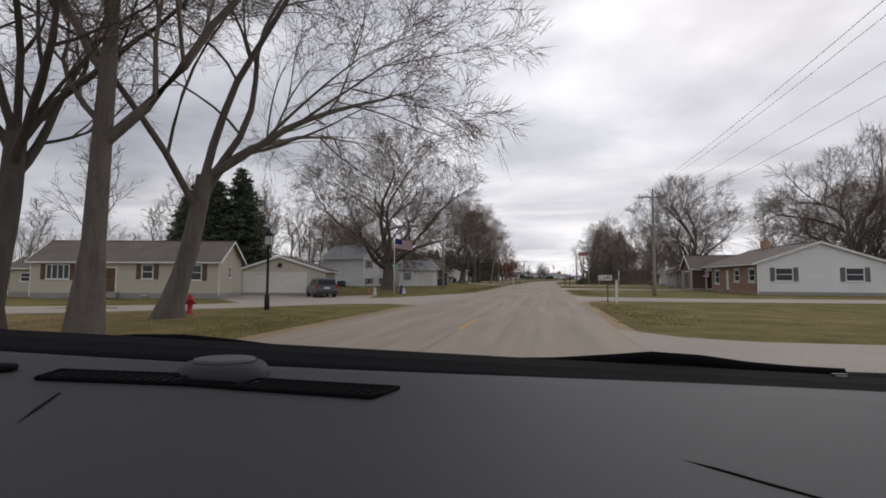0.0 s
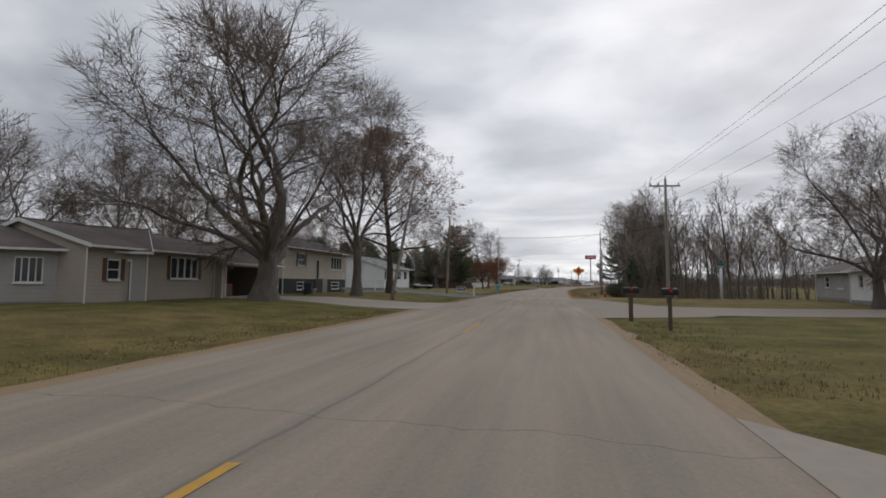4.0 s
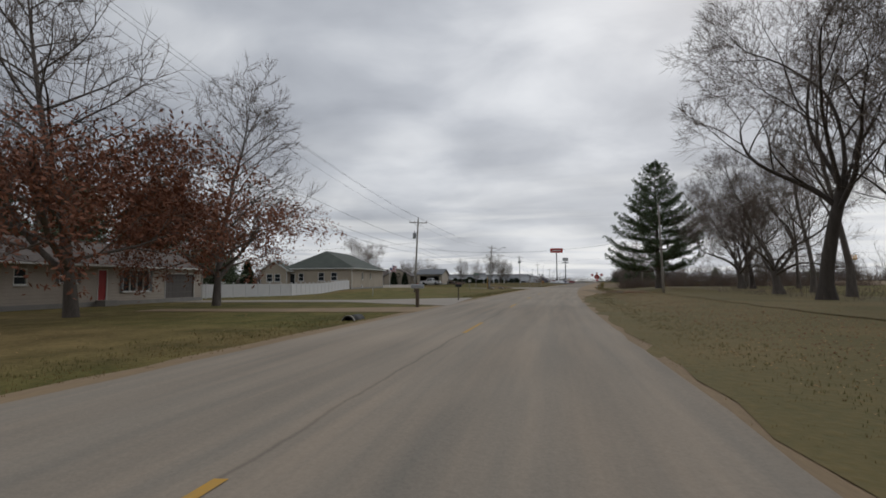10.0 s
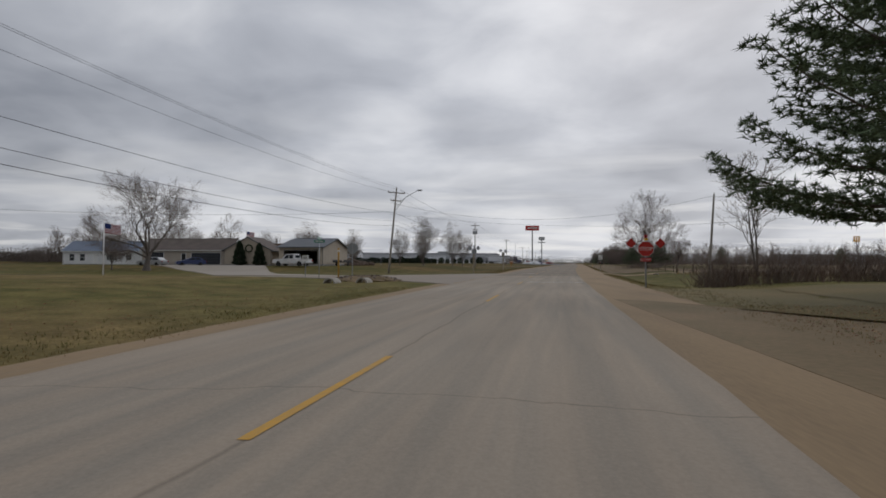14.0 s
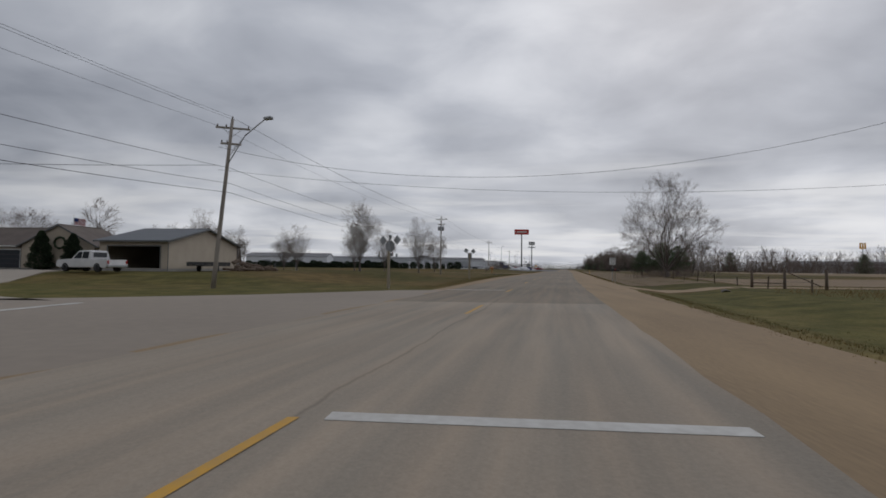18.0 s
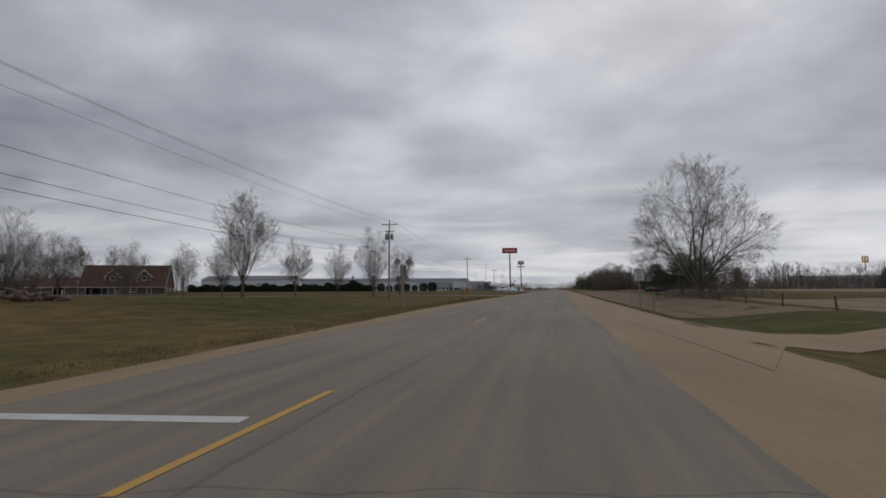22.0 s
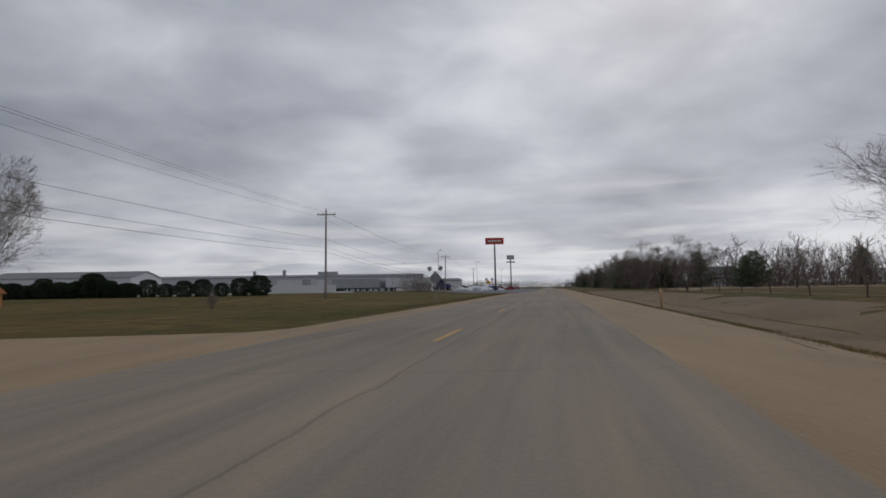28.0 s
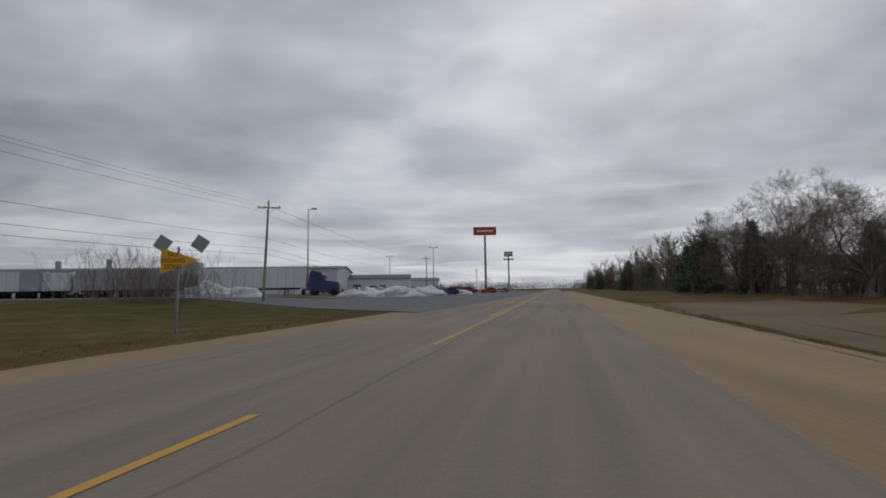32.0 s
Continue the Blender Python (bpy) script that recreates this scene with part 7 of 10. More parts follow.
# ---- the bend ----
make_house("putty-coloured ranch house with a red door and a dark garage door", -30, 371.6, 90, 33.5, 7.6, 3.0, 4.65, M_PUTTY, M_ROOFB, base=-0.02, front=[(4.0, 5.4, 1.5, 2.5, "win"), (9.0, 11.2, 1.6, 2.6, "win", M_SHUTG), (14.0, 15.4, 0.4, 2.6, "door", M_REDDOOR), (17.8, 22.4, 0.95, 2.6, "bow", M_SHUTG), (25.4, 31.6, 0.32, 2.35, "garage", M_GGREY)])
make_house("small grey house with a metal roof behind the trees", -52, 390, 82, 13, 8, 2.9, 4.4, M_GREYS, M_ROOFG, base=-0.02, front=[(2, 3.4, 1.3, 2.4, "win"), (5, 9, 0.5, 2.4, "garage", M_GDARK), (10, 11, 0.32, 2.3, "door")])
make_house("tan hip-roofed house with a green-grey shingle roof", -28, 466.5, 90, 32, 12, 3.45, 6.6, M_TAN, M_ROOFN, base=0.42, hip=True, front=[(9.0, 10.3, 1.6, 2.9, "win"), (17.2, 18.4, 1.8, 2.9, "win"), (8.6, 10.0, 0.32, 0.62, "slim")], left=[(2.6, 3.7, 1.4, 2.8, "win"), (4.9, 6.0, 1.4, 2.8, "win"), (8.6, 9.6, 1.4, 2.7, "win"), (10.2, 11.4, 0.4, 2.7, "door", M_GLASS)])
make_house("tan gabled bay of the hip-roofed house", -43.4, 464.8, 0, 4.4, 4, 3.3, 4.7, M_TAN, M_ROOFN, base=0.42, along="y", front=[(0.9, 2.0, 1.3, 2.6, "win"), (2.3, 3.4, 1.3, 2.6, "win")])
make_house("white neighbour house beyond the fence", -62, 470, 0, 9, 9, 3.6, 6.2, M_WHITE, M_ROOFG, base=0.3, along="y", front=[(3, 4.2, 1.4, 2.6, "win")])
make_house("white garden shed with a metal roof", -40, 424, 30, 4.5, 4, 2.2, 3.1, M_WHITE, M_ROOFG, base=0.0, name="shed", category="shed")

# ---- the crossroads ----
make_house("tan ranch house with dark double garage doors", -60, 597, 0, 17, 9, 3.0, 5.0, M_PUTTY, M_ROOFB, base=0.55, front=[(1.0, 4.2, 0.4, 2.5, "garage", M_GDARK), (9.6, 15.2, 0.32, 2.4, "garage", M_GDARK), (7.6, 8.6, 0.35, 2.4, "door", M_BLACK)])
make_house("low white house with a blue-grey metal roof and many windows", -79, 603, 0, 17, 9, 2.9, 4.7, M_WHITE, M_ROOFBL, base=0.5, front=[(1.2, 2.4, 0.9, 2.3, "win"), (3.4, 4.6, 0.9, 2.3, "win"), (6.2, 7.2, 0.35, 2.3, "door"), (9.0, 11.2, 1.0, 2.3, "bow"), (13.0, 14.2, 1.1, 2.2, "win")])
flag_on_pole(-30, 521, 4.9, 0, 1.5, "slim flagpole with a striped flag on a lawn")
wreath_house = make_house("tan gabled wing with a wreath on the wall", -43.2, 594.6, 0, 8.6, 11, 2.9, 5.1, M_TAN, M_ROOFB, base=0.6, along="y", trim=M_SHUTG)
wreath = thing("wreath", "round dark evergreen wreath hung on a gable", "wreath", pose(-38.6, 594.5, 3.75))
bm = bmesh.new()
V, F = [], []
tube(V, F, [Vector((0.62 * math.cos(a), -0.05, 0.62 * math.sin(a))) for a in [k * math.tau / 20 for k in range(21)]], [0.12 + 0.03 * math.sin(k * 2.7) for k in range(21)], 7)
o = new("ring", mesh_of("ring", V, F, M_SHRUB))
o.parent = wreath
bm.free()
make_house("tan gabled outbuilding with a dark metal roof", -24, 589.6, 90, 24.5, 7.9, 3.2, 4.85, M_TAN, M_ROOFD, base=0.72, along="y", trim=M_SHUTG, left=[(0.9, 6.9, 0.32, 2.6, "open")], over=0.8)
make_house("brown boarded house with an orange-brown roof and two dormers", -100.9, 789.4, 28, 24, 12, 3.0, 8.8, M_FENCEW, M_ROOFR, base=0.1, front=[(2, 8, 0.4, 2.6, "open"), (10, 11.5, 1.0, 2.4, "win"), (14, 16, 1.0, 2.4, "win"), (19, 20.2, 0.35, 2.4, "door", M_SHUTB)], right=[(3, 4.2, 1.0, 2.2, "win"), (7, 8.2, 1.0, 2.2, "win")], name="barn_house", group="farm buildings", over=0.7)
make_house("low brown wing with an orange-brown roof beside the dormered house", -113.4, 783.9, 28, 13.4, 8, 2.7, 5.0, M_FENCEW, M_ROOFR, base=0.1, front=[(2, 4, 0.9, 2.2, "win"), (7, 10, 0.35, 2.4, "open")], name="barn_wing", group="farm buildings")
for _u in (7.4, 16.4):
    _c, _s = math.cos(math.radians(28)), math.sin(math.radians(28))
    make_house("small orange-brown roof dormer", -100.9 + _u * _c - 1.3 * _s, 789.4 + _u * _s + 1.3 * _c, 28, 3.6, 4.2, 1.7, 3.4, M_FENCEW, M_ROOFR, base=4.15, along="y", found=0.05, front=[(1.1, 2.5, 0.4, 1.5, "slim")], name="dormer", category="dormer", group="dormers")
pickup(-26.2, 577.0, 68, M_CARW, base=0.72)
car(-46, 585, 150, M_CARB, base=0.62, label="dark blue car parked by the garage")
car(-52, 583, 90, M_CARS, base=0.6, label="silver car parked by the house")

# ---- evergreens beside the houses ----
for x, y, s in ((-39.8, 592.6, 1.02), (-36.2, 592.8, 0.95)):
    shrub(CONE, x, y, x * 40, s, 1.0, label="tall clipped arborvitae beside a gable wall")
for x, y, s in ((-41.5, 452, 1.0), (-44, 450, 1.1), (-47, 449, 1.05), (-50, 447.5, 1.15)):
    shrub(CONE, x, y, x * 40, s, 1.15, label="columnar dark evergreen behind the fence")
for x, y, s, t in ((-47.5, 110, 1.06, 10), (-44, 107, 1.15, 80), (-40.8, 109, 1.2, 150), (-50.2, 113, 0.95, 40), (-42.4, 115, 1.14, 200), (-46, 114, 1.12, 300)):
    evergreen(SPRUCE, x, y, t, s, 1.2, label="tall dense dark spruce behind the garage")
for spec, x, y, s, t in ((PINE_S, -24.6, 326, 0.68, 0), (PINE_C, -31, 326, 0.7, 60), (PINE_C, -24.5, 330, 0.72, 200), (PINE_C, -40, 327, 0.8, 20), (PINE_C, -47, 328, 0.85, 120), (SPRUCE_B, -53, 329, 1.2, 70), (PINE_B, -31, 334, 0.95, 200), (SPRUCE_B, -37, 332, 0.9, 10), (SPRUCE, -44, 420, 0.92, 0), (PINE_C, -50, 416, 0.95, 50), (PINE_C, -38, 412, 0.85, 90), (SPRUCE, -57, 412, 1.15, 10), (PINE_C, -64, 408, 1.0, 140), (PINE_C, -72, 402, 1.0, 20), (PINE_C, -80, 398, 0.95, 0), (PINE_C, -88, 392, 1.0, 80), (PINE_C, -56, 404, 0.9, 200), (PINE_C, -44, 406, 0.85, 300), (PINE_C, -68, 396, 0.95, 20), (PINE_B, -36, 424, 0.9, 30), (PINE_C, -48, 292, 0.72, 10), (SPRUCE_B, -42, 290, 1.0, 0), (PINE_B, -37.5, 294, 0.85, 0), (SPRUCE_B, -54, 286, 1.05, 0), (PINE_B, -33.5, 296, 0.7, 0)):
    evergreen(spec, x, y, t, s, 1.1, label="dark green pine in a windbreak beside a house")
evergreen(PINE, 23.5, 478.6, 25, 0.95, 1.05, label="large open-branched white pine beside the road")
for spec, x, y, s, t in ((SPRUCE, 12.6, 272, 0.58, 90), (SPRUCE_B, 18, 284, 1.0, 10), (SPRUCE_B, 13.2, 292, 0.7, 10)):
    evergreen(spec, x, y, t, s, 1.5, label="dark spruce at the edge of the wood")
for x, y, s in ((14.3, 262, 0.7), (10.2, 270, 1.05), (11.5, 276, 1.1), (10.8, 283, 1.0), (12.6, 290, 1.05), (11.6, 298, 0.9), (13, 305, 0.85)):
    shrub(SPREAD, x, y, x * 50, s, 1.0, label="dark spreading evergreen bush at the wood's edge")

# ---- bare trees by the street ----
plant(TALL_A, -13.6, 19.6, 200, 0.95)
plant(TALL_B, -12.3, 21.6, 0, 0.95)
plant(ARCH, -14.3, 31.0, 0, 1.12, label="leafless tree with one long limb arching over the lawn")
plant(OAK_A, -20.7, 108.5, 40, 1.12, label="huge spreading leafless oak with a massive trunk", wide=1.2)
plant(OAK_A, 23.2, 149.5, 190, 1.08, label="broad leafless oak beside a garage")
plant(OAK_B, 28.4, 200, 75, 0.95)
plant(OAK_A, 42, 124, 75, 1.2, label="tall leafless tree behind the white house")
plant(OAK_B, 49, 152, 200, 1.35, label="tall leafless tree behind the white house")
plant(OAK_A, 60, 178, 300, 1.15, label="tall leafless tree behind the white house")
plant(OAK_B, -43, 214, 75, 1.05)
plant(OAK_B, -50, 196, 10, 1.1)
plant(OAK_B, 21, 188, 10, 0.9)
plant(OAK_A, -18.4, 176.6, 250, 0.95, label="wide leafless oak with low limbs in front of a garage", wide=1.15)
plant(TWIN, -18.1, 199.9, 10, 1.0, label="tall twin-limbed leafless tree by a drive")
plant(LEAFY, -18.4, 217, 30, 1.12, label="oak still holding russet leaves", leaves=LEAFY_LEAF, wide=0.98)
plant(PINOAK, -21.4, 386.4, 15, 1.02, name="pin_oak", label="slim pin oak with rust-brown leaves on its lower boughs", leaves=PINOAK_LEAF)
plant(PINOAK, -21.3, 367.1, 130, 1.12, name="pin_oak", label="slim pin oak with rust-brown leaves on its lower boughs", leaves=PINOAK_LEAF)
plant(OAK_B, -27.6, 317.5, 60, 1.08, label="gnarled leafless tree among pines")
plant(FAN, 43.2, 667.3, 15, 1.04, label="broad fan-shaped leafless maple in a field corner", wide=0.95)
plant(OAK_B, -45.1, 564.9, 30, 0.98, label="round-headed leafless tree behind the houses")
plant(UPR_A, -51, 566, 30, 0.6)
plant(FAN, 63, 857, 100, 0.5)
plant(FAN, 84, 866, 10, 0.4)
plant(TALL_A, 70, 762, 100, 0.62)
plant(FAN, 60, 768, 80, 0.74, wide=1.15, label="fan-shaped leafless tree beside the field")
plant(WOOD_C, 33.5, 541, 10, 0.95, label="thin leafless tree behind a leaning pole")
for spec, x, y, s, t in ((STAND, 16.6, 339, 0.9, 170), (TALL_A, 23.2, 397, 1.18, 30), (OAK_B, 28.1, 426, 0.88, 60), (STAND, 25.2, 387, 0.85, 190), (STAND, 23.1, 366, 1.0, 300), (WOOD_B, 20, 352, 1.1, 0), (WOOD_B, 29, 408, 1.05, 45), (WOOD_A, 33, 402, 1.1, 90), (WOOD_B, 36, 440, 1.0, 10), (TALL_A, 34, 460, 0.8, 200), (WOOD_A, 41, 462, 1.0, 120), (WOOD_B, 27, 374, 1.0, 250), (WOOD_A, 17.5, 358, 1.0, 20), (WOOD_B, 30, 382, 1.1, 130), (WOOD_C, 22, 344, 1.1, 0), (WOOD_B, 19.5, 332, 1.15, 210)):
    plant(spec, x, y, t, s * 1.25, label="leafless tree in an open stand beside the road", group="trees of the open stand")
for spec, x, y, s, t in ((UPR_A, -10.4, 635.5, 0.95, 0), (UPR_B, -8.7, 730.5, 1.02, 40), (UPR_A, -7.2, 775.2, 1.08, 90), (UPR_B, -22, 764.7, 0.9, 200), (UPR_A, -27.8, 740.9, 1.1, 130), (UPR_B, -43.6, 737.8, 0.9, 10), (UPR_A, -50, 700, 0.9, 300), (UPR_A, -46.5, 668, 0.85, 70), (UPR_A, -36, 690, 0.8, 170), (UPR_A, -62, 690, 0.9, 20), (UPR_A, 9.2, 779, 0.15, 0)):
    plant(spec, x, y, t, s, name="young_tree", label="upright leafless ornamental tree planted on the lawn", group="lawn trees")
for spec, x, y, s, t in ((OAK_B, -72, 345, 1.35, 20), (OAK_B, -59.5, 352, 1.25, 140), (OAK_B, -84, 330, 1.3, 260), (OAK_B, -70, 640, 0.7, 0), (OAK_B, -82, 625, 0.6, 50), (WOOD_C, -60, 650, 0.9, 80), (UPR_B, -38, 640, 0.7, 10), (OAK_B, 33, 462, 1.15, 40), (OAK_B, 43, 500, 1.1, 150)):
    plant(spec, x, y, t, s, label="round-headed leafless tree behind the houses", group="back garden trees")
for spec, x, y, s, t in ((WOOD_C, 8.3, 239.3, 0.9, 20), (WOOD_C, 13.8, 247.5, 0.9, 200)):
    plant(spec, x, y, t, s, label="taller leafless tree standing at the wood's edge", group="roadside wood")
_r = random.Random(5)
WOODS = (WOOD_A, WOOD_B, WOOD_C)
for i in range(44):
    y = 226 + 92 * (i + _r.random()) / 44
    x = road_x(y) + 15.5 + 26 * _r.random() ** 1.3 + 5 * (y < 240)
    plant(WOODS[i % 3], x, y, _r.uniform(0, 360), _r.uniform(0.58, 0.86), label="thin leafless tree in a dense roadside wood", group="roadside wood")
for i in range(30):
    y, x = 60 + 270 * (i + _r.random()) / 30, -52 - 34 * _r.random()
    plant((*WOODS, WOOD_C)[i % 4], x, y, _r.uniform(0, 360), _r.uniform(0.9, 1.3), label="leafless tree behind the back gardens", group="back garden trees")
for i in range(10):
    y, x = 118 + 70 * (i + _r.random()) / 10, -40 - 8 * _r.random()
    plant((WOOD_A, WOOD_B)[i % 2], x, y, _r.uniform(0, 360), _r.uniform(0.75, 1.0), label="leafless tree behind the back gardens", group="back garden trees")
for i in range(22):
    y, x = 90 + 130 * (i + _r.random()) / 22, 44 + 40 * _r.random()
    plant((WOOD_C, WOOD_B, WOOD_A)[i % 3], x, y, _r.uniform(0, 360), _r.uniform(0.8, 1.1), label="leafless tree behind the houses", group="back garden trees")
FARWOODS = (WOOD_F, WOOD_G, WOOD_H)
deep_trees = []
for i in range(165):
    y = 926 + 594 * ((i + _r.random()) / 165) ** 1.35
    lat = 24 + (18 + 8 * smooth(960, 1010, y)) * _r.random() ** 1.4
    x = road_x(y) + lat
    if i % 7 == 4:
        evergreen((SPRUCE, PINE_B)[i // 9 % 2], x, y, _r.uniform(0, 360), (0.72, 0.9)[i // 9 % 2] * _r.uniform(0.8, 1.12), 1.3, label="dark conifer in a mixed wood", group="conifers")
    else:
        tree = ((FARWOODS if y > 1015 else (OAK_B, STAND, OAK_B))[i % 3], x, y, _r.uniform(0, 360), _r.uniform(0.6, 0.85) * (0.8 if y < 1015 else 1.0))
        if y < 1015 and i % 2:
            continue
        if y > 1090:
            deep_trees.append((*tree, 1.25))
        else:
            plant(*tree, label="leafless tree in a mixed wood", group="far wood", wide=1.1)
grove("far_wood_trees", "far end of a mixed leafless wood beside the road", deep_trees)
for x, y, s in ((49.5, 704, 0.33), (54, 708, 0.30), (46, 709, 0.26), (88, 900, 0.36)):
    evergreen(PINE_S, x, y, x * 30, s, 1.5, label="low spreading dark conifer at the field's edge")

# thickets
brush("wood_thicket", "dense grey-brown thicket of saplings under the wood", lambda r: ((lambda y: (road_x(y) + r.uniform(12.5, 30), y))(r.uniform(226, 322))), 1000, 3.6, M_BRUSH, 1)
brush("wood_saplings", "tall thin grey saplings filling the wood", lambda r: ((lambda y: (road_x(y) + r.uniform(16, 40), y))(r.uniform(228, 322))), 420, 7.0, M_BRUSH, 21, lean=0.12, thick=0.02, side=0.5)
brush("wood_undergrowth", "rust-brown undergrowth along the wood's edge", lambda r: ((lambda y: (road_x(y) + r.uniform(12.5, 19), y))(r.uniform(222, 300))), 420, 1.6, M_RUST, 22, thick=0.02)
brush("pine_thicket", "tangle of brown scrub behind the pine", lambda r: (20.5 + 48 * r.random(), 511 + r.gauss(0, 3.0)), 2600, 2.2, M_RUST, 2, lean=0.5, thick=0.014, side=1.2)
clumps = [(21.5 + 2.3 * k + 0.5 * math.sin(k * 5.1), 511 + 1.8 * math.sin(k * 2.3)) for k in range(17)]
brush("rounded_scrub", "rounded grey-brown leafless bushes behind the pine", lambda r: (lambda c: (c[0] + r.gauss(0, 0.55), c[1] + r.gauss(0, 0.8)))(r.choice(clumps)), 2400, 2.6, M_BRUSH, 32, lean=0.5, thick=0.013, side=1.1)
brush("pole_weeds", "dry straw weeds round a leaning pole at the field's edge", lambda r: (30 + 16 * r.random(), 545 + r.uniform(-4, 22)), 900, 0.6, M_STRAW, 33, lean=0.5, thick=0.012, side=1.2)
brush("stand_scrub", "pale dry weeds under the open stand", lambda r: ((lambda y: (road_x(y) + r.uniform(22, 48), y))(r.uniform(335, 480))), 2200, 1.1, M_BRUSH, 3, thick=0.010, lean=0.5, side=1.2)
brush("field_scrub", "dark brush under the field maple", lambda r: (44 + r.gauss(0, 3.5), 668 + r.gauss(0, 4)), 500, 2.2, M_BRUSH, 4)
brush("far_wood_thicket", "dark brown undergrowth along the mixed wood", lambda r: ((lambda y: (road_x(y) + r.uniform(24, 42), y))(r.uniform(925, 1240))), 2400, 4.0, M_BRUSH, 16, thick=0.04)
brush("lot_scrub", "leafless shrub clump by the truck lot", lambda r: (14.5 + r.gauss(0, 2.6), 935 + r.gauss(0, 4.5)), 420, 4.6, M_BRUSH, 6, lean=0.32)
def haze_line(name, label, spots, size, seed, mat, pieces=90):
    """A far mass of tree crowns: many small ragged leaves of twig-work in low domes."""
    rng = random.Random(seed)
    V, F = [], []
    for x, y in spots(rng):
        h, w = size * rng.uniform(0.5, 1.0), size * rng.uniform(0.5, 0.9)
        for _ in range(pieces):
            a, q = rng.uniform(0, math.tau), math.sqrt(rng.random())
            c = Vector((x + w * q * math.cos(a), y + w * q * math.sin(a), land(x, y) + h * (0.05 + 0.95 * rng.random() * math.sqrt(1 - 0.8 * q * q))))
            d = Vector((rng.gauss(0, 0.6), rng.gauss(0, 0.6), rng.gauss(0.5, 0.6))).normalized() * size * rng.uniform(0.025, 0.07)
            e = d.orthogonal() * rng.uniform(0.2, 0.5)
            k = len(V)
            V += [c - e, c + e, c + d]
            F.append((k, k + 1, k + 2))
    tagged(new(name, mesh_of(name, V, F, mat, False)), label, "trees", kind="stuff")


haze_line("far_treeline", "treeline along the horizon, tinted grey for haze", lambda r: [(30 + d * math.sin(a), 900 + d * math.cos(a)) for a, d in [(-1.5 + 2.7 * (i + r.random()) / 1100, r.uniform(700, 1000)) for i in range(1100)]], 12, 7, M_HAZE)
haze_line("barn_treeline", "grey treeline behind the farm buildings", lambda r: [(-270 + 150 * i / 150, 840 + r.gauss(0, 16)) for i in range(150)], 8, 9, M_WOODHAZE, 420)
brush("field_wood", "grey-brown leafless wood beyond the field", lambda r: (95 + 260 * r.random() ** 1.2, 925 + r.gauss(0, 16)), 1700, 10.5, M_BRUSH, 41, lean=0.35, thick=0.09, side=1.2)
haze_line("field_treeline", "brown treeline beyond the field", lambda r: [(95 + 300 * (i / 150) ** 1.3, 955 + r.gauss(0, 14)) for i in range(150)], 8, 19, M_WOODHAZE, 300)
field_trees, farm_trees = [], []
for i in range(52):
    x, y = 92 + 250 * ((i + _r.random()) / 52) ** 1.3, 905 + 60 * _r.random()
    if i % 11 == 1:
        evergreen(PINE_B, x, y, i * 50, _r.uniform(0.7, 1.0), 1.3, label="dark conifer beyond the field", group="conifers")
    else:
        field_trees.append((FARWOODS[i % 3], x, y, i * 70, _r.uniform(0.5, 0.85), 1.3))
for i in range(14):
    x, y = -75 - 9 * i - 6 * _r.random(), 795 + 22 * _r.random()
    farm_trees.append((FARWOODS[i % 3], x, y, i * 70, _r.uniform(0.5, 0.8), 1.3))
for i in range(26):
    x = -205 + 92 * (i + _r.random()) / 26
    farm_trees.append((FARWOODS[i % 3], x, 0.42 * (x + 130) + 846 + 24 * _r.random(), i * 50, _r.uniform(0.85, 1.12) * (1 - 0.35 * smooth(-132, -112, x)), 1.25))
grove("field_wood_trees", "row of leafless trees beyond the field", field_trees)
grove("farm_wood_trees", "leafless trees of the wood behind the farm", farm_trees)
haze_line("road_end_treeline", "dark low trees where the road runs out of sight", lambda r: [(road_x(1500) + (r.uniform(9, 70) if i % 3 else r.uniform(-90, -14)), r.uniform(1380, 1700)) for i in range(60)], 9, 23, M_WOODHAZE, 260)
brush("farm_wood_thicket", "grey-brown undergrowth of the wood behind the farm", lambda r: ((lambda x: (x, 0.42 * (x + 130) + 845 + r.uniform(-4, 26)))(r.uniform(-210, -112))), 2600, 7.5, M_BRUSH, 31, lean=0.3, thick=0.06, side=1.2)
brush("street_treeline", "hazy trees beyond the houses", lambda r: (-95 + r.gauss(0, 10), r.uniform(20, 560)), 2600, 11, M_BRUSH, 10, lean=0.4, thick=0.06, side=1.2)
brush("street_treeline_east", "hazy trees beyond the lawns", lambda r: (105 + r.gauss(0, 12), r.uniform(40, 560)), 2600, 11, M_BRUSH, 11, lean=0.4, thick=0.06, side=1.2)

# ---- poles and wires ----
utility_pole(9.0, 78.3, 9.4, 0, transformer=True, label="weathered utility pole with a transformer and crossarm")
utility_pole(8.0, 196, 10.0, 0)
utility_pole(8.1, 301.8, 12.6, 0, arm=0, label="tall bare wooden utility pole by the wood")
utility_pole(8.45, 303.6, 9.0, 0, arm=0, label="second wooden pole standing beside the first")
utility_pole(9.0, -30, 9.6, 0)
utility_pole(-14.0, 110.5, 7.3, 0, arm=0, label="short wooden service pole on the lawn")
utility_pole(-14.0, 194.8, 10.2, 0, lean=(-2, 10), arm=0, transformer=True, label="leaning wooden pole with a grey transformer")
utility_pole(-14.8, 236.5, 9.6, 0, lean=(0, 2), arm=0, mat=M_POLEB, label="brown wooden service pole by the drive")
utility_pole(-15.6, 348.2, 12.4, 0, arm=0, box_at=4.3, label="tall wooden pole with a grey meter box")
utility_pole(-15.3, 451, 10.6, 0, lean=(0, 3), arm=2.6, transformer=-1)
